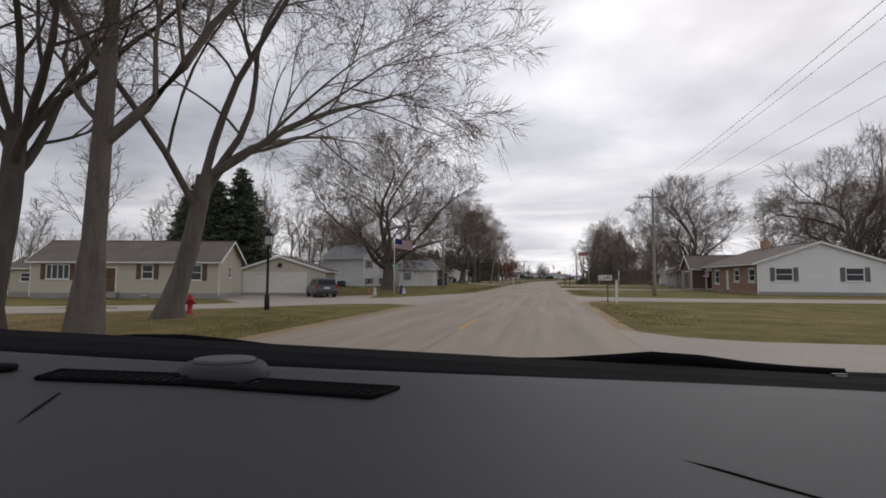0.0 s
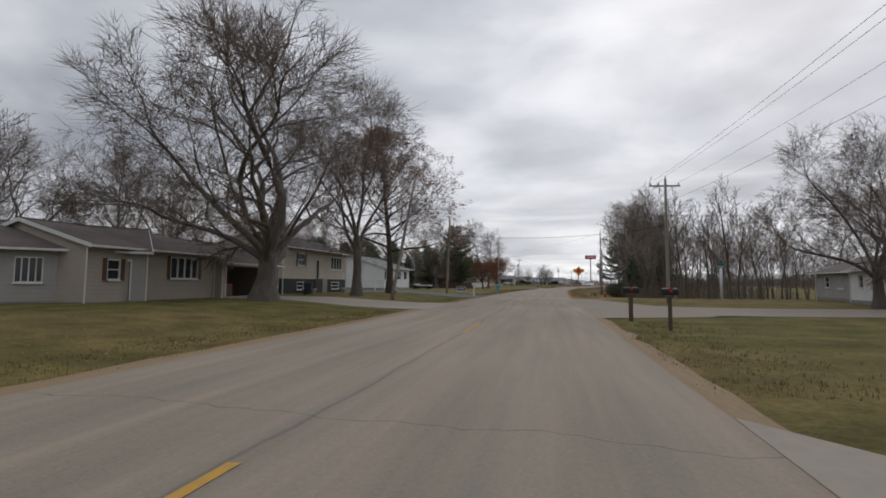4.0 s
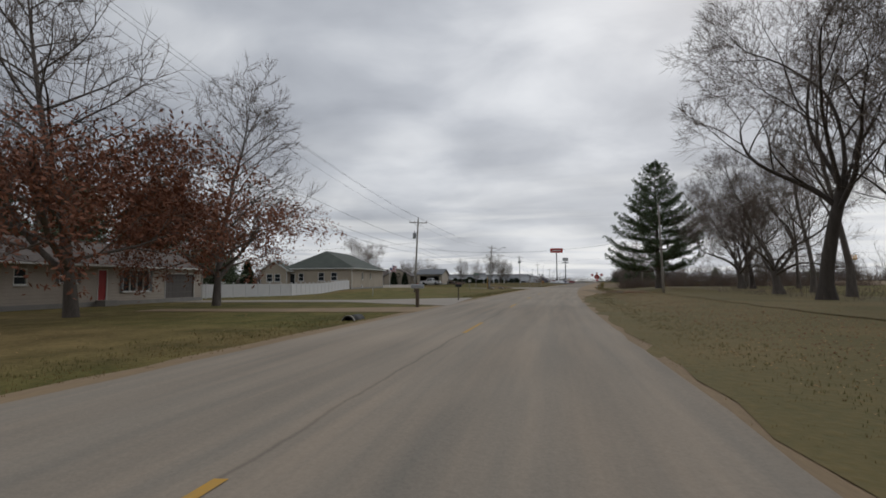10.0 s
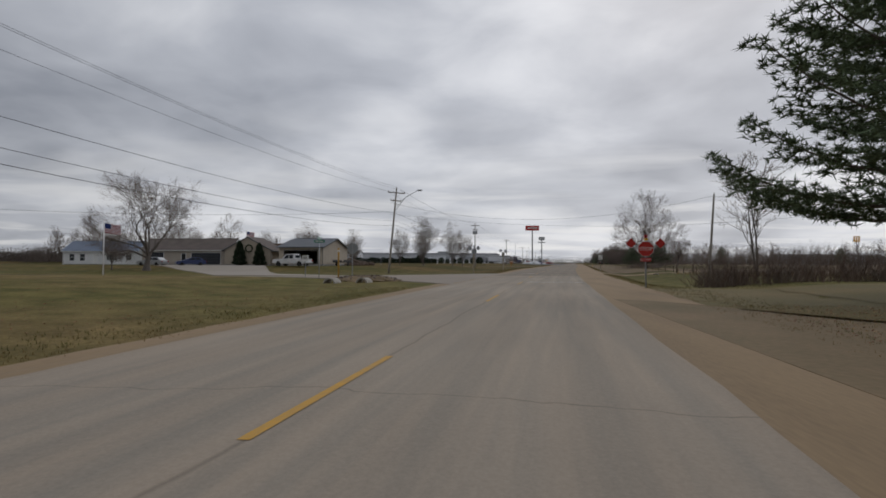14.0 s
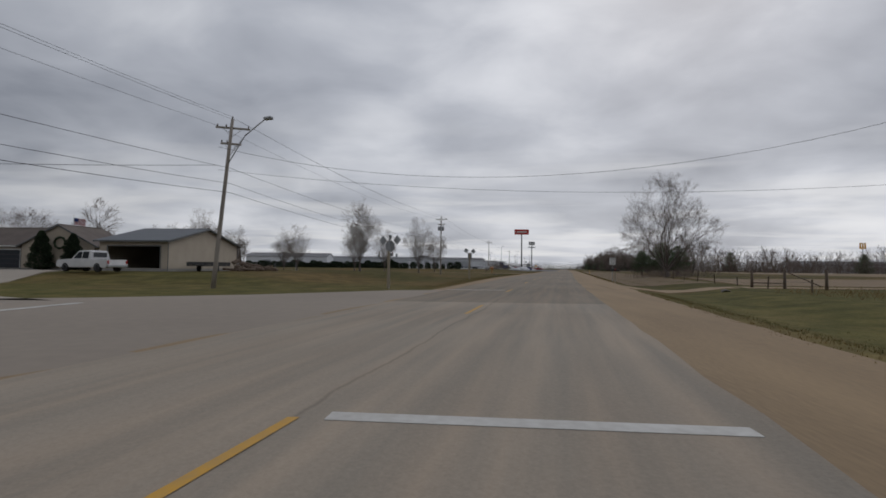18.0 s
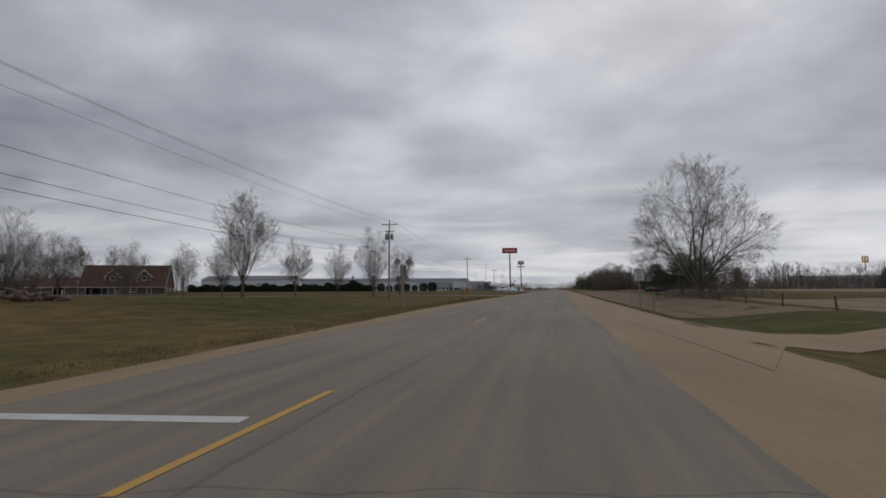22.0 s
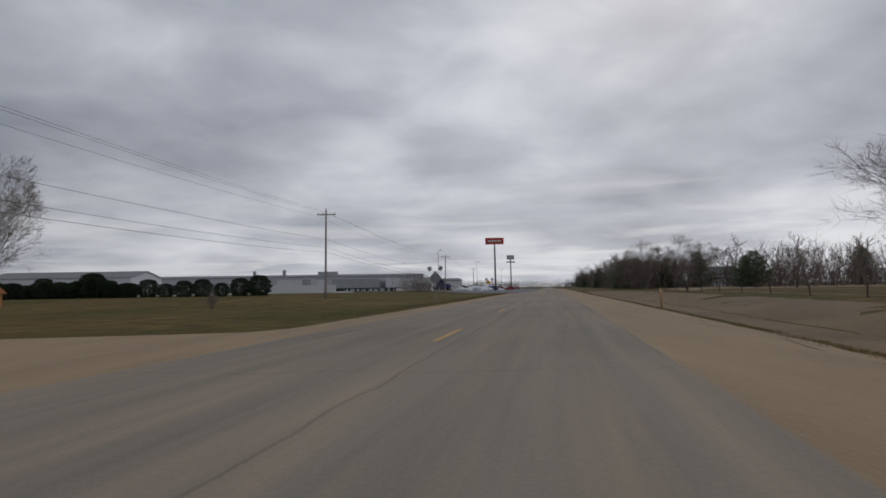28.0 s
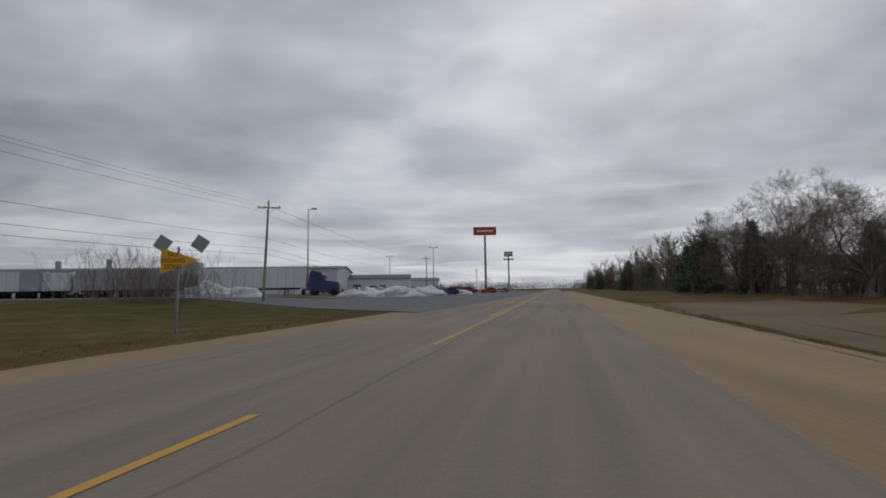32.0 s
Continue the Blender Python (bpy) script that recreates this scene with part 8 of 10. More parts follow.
utility_pole(-8.3, 557.5, 11.1, 0, lean=(0, 5), arm=2.3, second=True, lamp=(3.5, 8.3, 2.6), label="wooden utility pole with crossarms and a street lamp")
utility_pole(-0.1, 679.6, 11.9, -4, arm=2.4, second=True, transformer=3, label="wooden utility pole carrying three grey transformers")
utility_pole(10.1, 822.2, 11.0, -4, arm=2.4)
utility_pole(20.8, 947.3, 9.9, -4, lean=(0, 2), arm=2.4)
utility_pole(28.4, 1086, 9.4, -4, arm=2.4)
utility_pole(41, 1230, 9.4, -4, arm=2.4)
utility_pole(18.4, 441.3, 11.2, 0, lean=(0, -1.2), arm=0, label="slim wooden service pole beside the pine")
utility_pole(29.8, 546.5, 9.2, 0, lean=(0, 4), arm=0, label="leaning wooden pole at the field's edge")
LEFT = [(-15.6, 348.2, 12.2), (-14.5, 451, 10.2), (-7.5, 557.5, 10.7), (-0.1, 679.6, 11.5), (10.1, 822.2, 10.6), (20.9, 947.3, 9.6), (28.4, 1086, 9.0), (41, 1230, 9.0), (60, 1420, 9.0)]
for (x0, y0, z0), (x1, y1, z1) in zip(LEFT, LEFT[1:]):
    for off, dz, r in ((-1.05, 0.0, 0.011), (1.05, 0.0, 0.011), (0.0, 0.55, 0.011), (0.12, -2.9, 0.016), (0.12, -3.9, 0.016), (0.14, -4.5, 0.018)):
        s = 0.3 if y0 < 400 else 1.0
        wire((x0 + off * s, y0, z0 + dz), (x1 + off, y1, z1 + dz), 0.9 if dz > -3 else 1.1, r)
RIGHT = [(9.0, -30, 9.3), (9.0, 78.3, 9.1), (8.0, 196, 9.7), (8.1, 301.8, 12.2)]
for (x0, y0, z0), (x1, y1, z1) in zip(RIGHT, RIGHT[1:]):
    for off, dz in ((-1.1, 0.0), (1.1, 0.0), (0, 0.5), (0.1, -1.6)):
        wire((x0 + off, y0, z0 + dz), (x1 + off, y1, z1 + dz), 1.1, 0.012)
for p, q, sag, r in (((9, 78.3, 7.2), (30, 105, 3.6), 0.5, 0.016), ((-13.6, 194.8, 5.9), (8.0, 196, 6.2), 0.9, 0.018), ((8, 196, 7.0), (60, 170, 8), 1.0, 0.016), ((-14.5, 236.5, 9.3), (-12.2, 194.8, 8.4), 0.6, 0.018), ((-14.5, 236.5, 9.4), (-15.6, 348.2, 9.6), 2.3, 0.016), ((-14.5, 236.5, 8.4), (-15.6, 348.2, 8.6), 2.2, 0.018), ((-14.5, 236.5, 8.6), (-29, 262, 4.1), 0.5, 0.014), ((8.1, 301.8, 8.0), (8.0, 196, 6.6), 1.6, 0.016), ((-15.6, 348.2, 9.4), (8.1, 301.8, 11.6), 0.7, 0.016), ((-14.7, 451, 6.4), (18.2, 441.3, 7.2), 1.3, 0.016), ((-14.7, 451, 7.2), (-60, 440, 6.5), 0.9, 0.018), ((-8.2, 557.5, 9.2), (29.9, 546.5, 8.9), 2.4, 0.015), ((-8.2, 557.5, 7.7), (60, 545, 9.3), 2.6, 0.013), ((-8.3, 557.5, 8.0), (-80, 520, 9.0), 1.5, 0.02), ((29.9, 546.5, 8.9), (140, 520, 10), 2.0, 0.016)):
    wire(p, q, sag, r, 20)
guy = thing("guy_guard", "yellow plastic guard on a pole's guy wire", "guy wire", pose(12.6, 296.5, land(12.6, 296.5)))
part("guard", rods(((0, 0, 0.0), (-0.95, 0.9, 2.4), 0.04), n=6), M_YELLOW, guy)
part("guy_wire", rods(((-0.95, 0.9, 2.4), (-4.3, 5.3, 10.8), 0.012), n=5), M_STEEL, guy)
guy = thing("guy_guard", "pale guard on a guy wire by a tall pole", "guy wire", pose(-20.4, 349.5, land(-20.4, 349.5)))
part("guard", rods(((0, 0, 0.0), (1.7, -0.5, 3.1), 0.045), n=6), M_SIGNW, guy)
part("guy_wire", rods(((1.7, -0.5, 3.1), (4.7, -1.3, 10.2), 0.012), n=5), M_STEEL, guy)

# ---- signs ----


def stop_sign(x, y, turn, zc, r, back=False, label="", flags=True, plate=True):
    p = thing("stop_sign", label, "stop sign", pose(x, y, land(x, y), 0, 0, turn), "stop signs")
    sign_post(p, zc + r + (0.25 if not back else 0.1))
    face = part("sign_plate", flat_shape(ngon(8, r, math.pi / 8, 0, zc), -0.052, -0.04), M_SIGNW, p, "white-edged octagon plate")
    part("red_face", flat_shape(ngon(8, r * 0.955, math.pi / 8, 0, zc), -0.056, -0.0525), M_SIGNR, face)
    words("lettering", "STOP", r * 0.66, M_SIGNW, face, pose(0, -0.058, zc - 0.01, 90, 0, 0))
    part("plate_back", flat_shape(ngon(8, r * 0.99, math.pi / 8, 0, zc), -0.039, -0.036), M_SIGNB, face)
    if plate:
        pl = part("small_plate", boxes((-r * 0.62, r * 0.62, -0.052, -0.044, zc - r - 0.28, zc - r - 0.06)), M_SIGNR, p)
        part("plate_back", boxes((-r * 0.61, r * 0.61, -0.0435, -0.041, zc - r - 0.275, zc - r - 0.065)), M_SIGNB, pl)
        words("lettering", "ALL WAY", r * 0.33, M_SIGNW, pl, pose(0, -0.054, zc - r - 0.17, 90, 0, 0))
    if flags:
        flag_pair(p, zc + r * (0.7 if not back else 1.0), r * (1.75 if not back else 1.5), r * (0.62 if not back else 0.8), M_SIGNR if not back else M_SIGNB)
        part("beacon", lathe(bmesh.new(), [(0.0, -0.08), (0.1, -0.08), (0.12, 0.0), (0.1, 0.1), (0.0, 0.12)], 12, (0, -0.05, zc + r + 0.26)), M_RED if not back else M_GREYM, p)
        part("beacon_base", boxes((-0.11, 0.11, -0.1, 0.0, zc + r + 0.02, zc + r + 0.17), bevel=0.02), M_SIGNY if not back else M_GREYM, p)
    return p


stop_sign(15.3, 502.6, -3, 2.38, 0.5, label="red octagonal stop sign with red corner flags and a beacon")
stop_sign(-6.8, 520.9, 175, 2.65, 0.5, back=True, label="stop sign seen from its bare metal back", flags=False, plate=False)
p = stop_sign(2.8, 562.5, 150, 2.95, 0.42, back=True, label="stop sign with flags seen from its back beside the road")
part("wooden_post", boxes((-0.075, 0.075, 0.03, 0.16, -0.4, 2.6), bevel=0.01), M_POSTPALE, p, "pale square timber post")


def diamond_sign(x, y, turn, zc, r, back, label):
    p = thing("warning_sign", label, "road sign", pose(x, y, land(x, y), 0, 0, turn), "warning signs")
    if back:
        sign_post(p, zc + r)
    else:
        part("post", boxes((-0.055, 0.055, 0.0, 0.11, -0.3, zc + 0.3), bevel=0.01), M_POSTPALE, p)
    pl = part("diamond_plate", flat_shape(ngon(4, r, 0, 0, zc), -0.05, -0.038), M_SIGNY, p)
    part("plate_back", flat_shape(ngon(4, r * 0.98, 0, 0, zc), -0.0375, -0.034), M_SIGNB, pl)
    part("red_octagon", flat_shape(ngon(8, r * 0.42, math.pi / 8, 0, zc + 0.02), -0.053, -0.0505), M_SIGNR, pl)
    part("arrow", flat_shape([(-0.03, zc + r * 0.42), (0.03, zc + r * 0.42), (0.03, zc + r * 0.6), (0.09, zc + r * 0.58), (0, zc + r * 0.78), (-0.09, zc + r * 0.58), (-0.03, zc + r * 0.6)], -0.053, -0.0505), M_BLACK, pl)
    for s in (-1, 1):
        part("warning_flag", flat_shape(ngon(4, r * 0.42, 0.3 * s, s * r * 0.86, zc + r * (0.12 if not back else 1.35)), -0.03, -0.024), M_SIGNY if not back else M_SIGNB, p)
    return p


diamond_sign(1.7, 223.6, 0, 2.95, 0.52, False, "yellow-orange stop-ahead diamond sign with corner flags on a wooden post")
diamond_sign(24.1, 812.8, 158, 2.6, 0.78, True, "warning diamond with two flags seen from its grey back")
p = thing("road_sign", "grey back of a tall sign with flags on a wooden post", "road sign", pose(7.15, 622.4, land(7.15, 622.4), 0, 0, 160), "regulatory signs")
part("post", boxes((-0.10, 0.10, 0.0, 0.14, -0.4, 3.5), bevel=0.01), M_POSTPALE, p)
pl = part("sign_plate", boxes((-0.30, 0.30, -0.02, -0.008, 2.6, 3.55), bevel=0.004), M_SIGNW, p)
part("plate_back", boxes((-0.29, -0.105, -0.0075, -0.004, 2.61, 3.54), (0.105, 0.29, -0.0075, -0.004, 2.61, 3.54)), M_SIGNB, pl, "bare grey metal back")
part("bracket", rods(((-0.30, 0.03, 3.48), (0.30, 0.03, 3.48), 0.014), ((-0.30, 0.03, 3.48), (-0.5, 0.03, 3.66), 0.012), ((0.30, 0.03, 3.48), (0.5, 0.03, 3.70), 0.012), n=6), M_STEEL, p)
for s in (-1, 1):
    part("warning_flag", flat_shape(ngon(4, 0.36, -0.12 * s, s * 0.53, 3.80 + 0.05 * s), 0.03, 0.036), M_SIGNB, p, "grey square flag on its corner")
p = thing("no_passing_sign", "yellow pennant-shaped no passing sign on a steel post", "road sign", pose(31.6, 892.6, land(31.6, 892.6), 0, 0, 8), "warning signs")
sign_post(p, 3.0)
pl = part("pennant_plate", flat_shape([(-0.55, 2.95), (0.75, 2.52), (-0.55, 2.05)], -0.05, -0.04), M_SIGNY, p)
words("lettering", "NO\nPASSING\nZONE", 0.21, M_BLACK, pl, pose(-0.16, -0.052, 2.5, 90, 0, 0))
for s in (-1, 1):
    part("warning_flag", flat_shape(ngon(4, 0.34, 0.2, s * 0.62 + 0.1, 3.1), -0.03, -0.024), M_SIGNB, p, "grey square flag on its corner")
p = thing("speed_limit_sign", "white speed limit 35 sign on a dark steel post", "road sign", pose(26.1, 617.4, land(26.1, 617.4), 0, 0, -4), "regulatory signs")
sign_post(p, 3.1)
pl = part("sign_plate", boxes((-0.38, 0.38, -0.05, -0.04, 2.2, 3.13), bevel=0.003), M_SIGNW, p)
part("border", boxes((-0.35, 0.35, -0.053, -0.051, 3.08, 3.10), (-0.35, 0.35, -0.053, -0.051, 2.23, 2.25), (-0.35, -0.33, -0.053, -0.051, 2.25, 3.08), (0.33, 0.35, -0.053, -0.051, 2.25, 3.08)), M_BLACK, pl)
words("lettering", "SPEED\nLIMIT", 0.19, M_BLACK, pl, pose(0, -0.054, 2.88, 90, 0, 0))
words("lettering", "35", 0.44, M_BLACK, pl, pose(0, -0.054, 2.45, 90, 0, 0))
part("plate_back", boxes((-0.37, 0.37, -0.0395, -0.036, 2.21, 3.12)), M_SIGNB, pl)


def street_sign(x, y, turn, h, label="green street name sign on a steel post", r=0.035, mat=M_STEEL):
    p = thing("street_name_sign", label, "street sign", pose(x, y, land(x, y), 0, 0, turn), "street name signs")
    part("post", rods(((0, 0, -0.2), (0, 0, h), r), n=8), mat, p)
    for k, a in enumerate((0, 90)):
        bm = boxes((-0.48, 0.48, -0.008, 0.008, h + 0.02 + k * 0.24, h + 0.24 + k * 0.24), bevel=0.002)
        bm.transform(Matrix.Rotation(radians(a), 4, "Z"))
        b = part("name_blade", bm, M_SIGNG, p)
        bm = boxes((-0.38, -0.06, -0.011, -0.0085, h + 0.09 + k * 0.24, h + 0.17 + k * 0.24), (-0.02, 0.36, -0.011, -0.0085, h + 0.09 + k * 0.24, h + 0.17 + k * 0.24))
        bm.transform(Matrix.Rotation(radians(a), 4, "Z"))
        part("lettering_bar", bm, M_SIGNW, b)
    return p


street_sign(-16.6, 90.5, 10, 2.9)
street_sign(16.4, 220, 5, 3.3, "green street name sign on a pale post at the corner", 0.13, M_WARE2)
street_sign(-9.9, 521.4, 0, 3.1)
p = thing("white_notice_sign", "small white notice plate on a thin post", "road sign", pose(-11.4, 522.5, land(-11.4, 522.5), 0, 0, 0), "regulatory signs")
sign_post(p, 2.0)
part("sign_plate", boxes((-0.28, 0.28, -0.05, -0.04, 1.45, 2.0)), M_SIGNW, p)
part("lettering_bar", boxes((-0.18, 0.18, -0.054, -0.052, 1.8, 1.86), (-0.18, 0.12, -0.054, -0.052, 1.66, 1.72)), M_BLACK, p)


def marker(x, y, h, mat, label, r=0.05, cat="marker post"):
    p = thing("marker_post", label, cat, pose(x, y, land(x, y)), "marker posts")
    part("tube", lathe(bmesh.new(), [(r, -0.2), (r, h - 0.05), (r * 0.7, h), (0.0, h + 0.01)], 10), mat, p)
    part("cap_band", lathe(bmesh.new(), [(r + 0.004, h - 0.3), (r + 0.004, h - 0.18)], 10), M_SIGNW, p)
    return p


marker(-7.1, 516, 2.6, M_YELLOW, "tall yellow utility marker post", 0.07)
marker(42.2, 780, 1.5, M_YELLOW, "yellow pipeline marker post in the verge", 0.06)
marker(11.4, 218, 0.9, M_FOUND, "short grey stone marker in dry grass", 0.14)
marker(9.3, 83, 2.3, M_RED, "tall thin red marker rod in the lawn", 0.02)
for x, y in ((-17.8, 430), (-20.5, 346), (-26.4, 629.5)):
    marker(x, y, 0.9, M_SIGNW, "short pale utility stake", 0.04)

# ---- mailboxes, hydrants, small roadside things ----
p = thing("mailbox", "white and yellow box on an arm of a slim white post", "mailbox", pose(4.0, 55.4, land(4.0, 55.4)), "mailboxes")
post = part("post", boxes((-0.055, 0.055, -0.055, 0.055, -0.3, 1.4), bevel=0.008), M_TRIM, p)
part("cap", boxes((-0.075, 0.075, -0.075, 0.075, 1.404, 1.44), bevel=0.012), M_TRIM, post)
part("arm", boxes((-1.15, -0.057, -0.03, 0.03, 1.33, 1.385), bevel=0.006), M_WOODP, p)
part("stake", boxes((-0.56, -0.50, 0.032, 0.075, -0.3, 1.4), bevel=0.005), M_WOODP, p)
body = part("box", boxes((-1.1, -0.3, -0.13, 0.13, 1.39, 1.73), bevel=0.025), M_SIGNW, p)
part("lid_edge", boxes((-1.12, -0.28, -0.145, 0.145, 1.732, 1.755), bevel=0.006), M_GREYM, body)
part("yellow_panel", boxes((-0.86, -0.7, -0.136, -0.1315, 1.47, 1.58)), M_YELLOW, body)
part("grey_panel", boxes((-0.68, -0.4, -0.136, -0.1315, 1.5, 1.68)), M_GREYM, body)
part("red_stripe", flat_shape([(-1.08, 1.5), (-1.04, 1.5), (-0.9, 1.42), (-0.94, 1.42)], -0.136, -0.1315), M_RED, body)
mailbox(3.0, 155.5, 180, 1.15, M_BLACK, M_WOODP, "black mailbox on a brown wooden post")
mailbox(2.3, 162.5, 180, 1.15, M_BLACK, M_WOODP, "black mailbox on a dark wooden post at a street corner", 0.07, 0.62)
mailbox(-10.2, 225.2, 0, 1.25, M_TRIM, M_TRIM, "white mailbox on a thick white post", 0.09)
mailbox(-6.2, 380.7, 0, 1.15, M_GREYM, M_WOODP, "grey mailbox on a brown wooden post", 0.1, 0.75)
mailbox(-5.2, 402, 0, 1.1, M_BLACK, M_WOODP, "small dark mailbox beyond a drive")
mailbox(24.6, 604.6, 180, 1.35, M_BLACK, M_POSTPALE, "black mailbox with pale characters on a weathered post", 0.06, 0.85)
p = thing("cedar_mailbox", "orange cedar mailbox shaped like a small house", "mailbox", pose(10.9, 746.6, land(10.9, 746.6), 0, 0, 10), "mailboxes")
part("post", boxes((-0.09, 0.09, -0.09, 0.09, -0.3, 1.0), bevel=0.01), M_CEDAR, p)
b = part("box", boxes((-0.42, 0.48, -0.32, 0.32, 1.004, 1.5), bevel=0.01), M_CEDAR, p)
part("roof", prism(bmesh.new(), [(-0.42, 1.5), (0.42, 1.5), (0, 1.78)], "x", -0.5, 0.56), M_CEDAR, b)
part("chimney", boxes((-0.12, 0.16, -0.1, 0.1, 1.70, 1.92)), M_SIGNW, b)
part("arm", boxes((0.092, 0.34, -0.05, 0.05, 0.7, 0.8)), M_CEDAR, p)
teal = thing("mailbox", "light blue moulded plastic mailbox on its own pedestal", "mailbox", pose(-9.7, 258, land(-9.7, 258), 0, 0, 0), "mailboxes")
bm = boxes((-0.16, 0.16, -0.14, 0.14, -0.2, 1.0), bevel=0.03)
part("pedestal", bm, M_TEAL, teal)
bm = bmesh.new()
prism(bm, [(-0.17, 0.98), (0.17, 0.98), (0.17, 1.24), (0.12, 1.34), (0, 1.38), (-0.12, 1.34), (-0.17, 1.24)], "x", -0.34, 0.42)
part("box", bm, M_TEAL, teal)
part("door", boxes((0.424, 0.44, -0.14, 0.14, 1.0, 1.28), bevel=0.004), M_TEAL, teal)
hydrant(-15.1, 34.9, 20)
hydrant(5.4, 238.5, 60)
lamp = thing("post_lamp", "black post lamp with a lantern beside the drive", "post lamp", pose(-13.5, 40.0, land(-13.5, 40.0)) @ Matrix.Diagonal((1.3, 1.3, 1.34, 1)))
part("post", lathe(bmesh.new(), [(0.09, -0.2), (0.09, 0.5), (0.05, 0.55), (0.045, 2.2), (0.06, 2.22), (0.05, 2.28)], 12), M_BLACK, lamp)
part("cross_bar", rods(((-0.3, 0, 1.95), (0.3, 0, 1.95), 0.015), n=6), M_BLACK, lamp)
lan = part("lantern", boxes((-0.12, 0.12, -0.12, 0.12, 2.29, 2.31), (-0.12, -0.105, -0.12, -0.105, 2.31, 2.62), (0.105, 0.12, -0.12, -0.105, 2.31, 2.62), (-0.12, -0.105, 0.105, 0.12, 2.31, 2.62), (0.105, 0.12, 0.105, 0.12, 2.31, 2.62)), M_BLACK, lamp)
part("lantern_glass", boxes((-0.1, 0.1, -0.1, 0.1, 2.315, 2.615)), M_LAMPW, lan)
part("lantern_roof", lathe(bmesh.new(), [(0.19, 2.62), (0.06, 2.8), (0.02, 2.9), (0.0, 2.91)], 8), M_BLACK, lan)
flag_on_pole(-16.5, 89.3, 6.0, 0, 1.9)
flag_on_pole(-42, 604, 6.5, 0, 1.5, "tall flagpole with a striped flag behind the houses")
flag_on_pole(-45, 388, 5.5, 0, 1.3)
for x, y, h, m in ((-18.4, 88.6, 0.8, M_FLAGW), (-15.9, 90.2, 0.9, M_FLAGB), (-15.4, 89.0, 0.6, M_FLAGW), (-19.5, 90.4, 0.7, M_CEDAR)):
    g = thing("garden_ornament", "small painted garden ornament round the flagpole", "garden ornament", pose(x, y, land(x, y)), "garden ornaments")
    part("body", lathe(bmesh.new(), [(0.0, -0.05), (0.2, -0.05), (0.22, 0.1), (0.14, h * 0.55), (0.1, h * 0.62), (0.15, h * 0.75), (0.1, h * 0.95), (0.0, h)], 12), m, g)
    part("base", lathe(bmesh.new(), [(0.0, -0.06), (0.28, -0.06), (0.26, 0.0), (0.0, 0.0)], 12), M_STONE, g)
for x, y in ((-23.5, 246.8), (-26.6, 247.4), (-29.7, 248.0)):
    p = thing("drive_fence", "short white post-and-rail fence section edging the drive", "fence", pose(x, y, land(x, y), 0, 0, 169), "drive fence sections")
    post = part("post", boxes((-0.075, 0.075, -0.075, 0.075, -0.2, 1.4), bevel=0.01), M_TRIM, p)
    part("cap", boxes((-0.1, 0.1, -0.1, 0.1, 1.404, 1.46), bevel=0.015), M_TRIM, post)
    for z in (0.75, 1.2):
        part("rail", boxes((0.08, 3.08, -0.02, 0.02, z, z + 0.13), bevel=0.005), M_TRIM, p)
culvert(5.6, 280.7, -5, 0.36, 1.4)
culvert(-6.9, 364, -8, 0.27, 1.2, base=-0.2, label="black culvert mouth half buried in dry leaves")
for x, y in ((-5.9, 507.5), (-3.9, 509.5)):
    culvert(x, y, -12, 0.46, 1.0, M_CONC, "concrete culvert mouth beside the junction", base=-0.32)
for x, y in ((11.2, 683), (12.5, 684.5)):
    culvert(x, y, -8, 0.33, 1.5, base=-0.3, label="one of two black culvert pipes under a drive")
culvert(13.3, 445.5, -20, 0.34, 1.2, base=-0.35, label="dark drain mouth in leaf litter")
culvert(29.1, 574.5, -25, 0.4, 2.0, base=-0.62, label="dark culvert mouth below the field track")
trailer = thing("garden_cart", "small white garden cart standing on the lawn", "cart", pose(-25, 283.5, land(-25, 283.5), 0, 0, 80), "lawn things")
part("bed", boxes((-0.9, 0.9, -1.3, 1.0, 0.55, 0.75), bevel=0.03), M_SIGNW, trailer)
part("nose", boxes((-0.35, 0.35, 1.0, 2.0, 0.6, 0.95), bevel=0.1), M_SIGNW, trailer)
for s in (-1, 1):
    for yy in (-0.8, 1.6):
        wheel(trailer, s * 0.8, yy, 0.36, 0.18, s)
vinyl_fence([(-42.0, 263.5), (-36.8, 265.5)], 1.3)

# fences
board_fence([(-54, 322.0), (-22.4, 321.0), (-20.2, 330.5)], 1.45, "brown wooden board fence below pines", M_FENCEW)
vinyl_fence([(-33.0, 410), (-27.6, 428), (-28.2, 465.6)], 1.5)
chain = thing("wire_fence", "sagging field fence of old posts and wire", "fence", Matrix(), "fences")
for i in range(26):
    y = 566 + i * 13.2
    x = road_x(y) + 20.5 + 3.5 * smooth(640, 760, y)
    o = part("fence_post", boxes((-0.055, 0.055, -0.055, 0.055, -0.3, 0.95 + 0.12 * math.sin(i * 2.1)), bevel=0.01), M_WOODP, chain)
    o.matrix_basis = pose(x, y, land(x, y), 3 * math.sin(i * 3.3), 4 * math.sin(i * 1.7), 0)
    if i:
        for zz in (0.35, 0.7, 1.0):
            V, F = [], []
            tube(V, F, [Vector((px, py, land(px, py) + zz)), Vector((x, y, land(x, y) + zz))], [0.008, 0.008], 4)
            w = new("strand", mesh_of("strand", V, F, M_WIRE))
            w.parent = chain
    px, py = x, y
gate = thing("field_gate", "old wooden gate posts with a slanting brace", "gate", Matrix(), "fences")
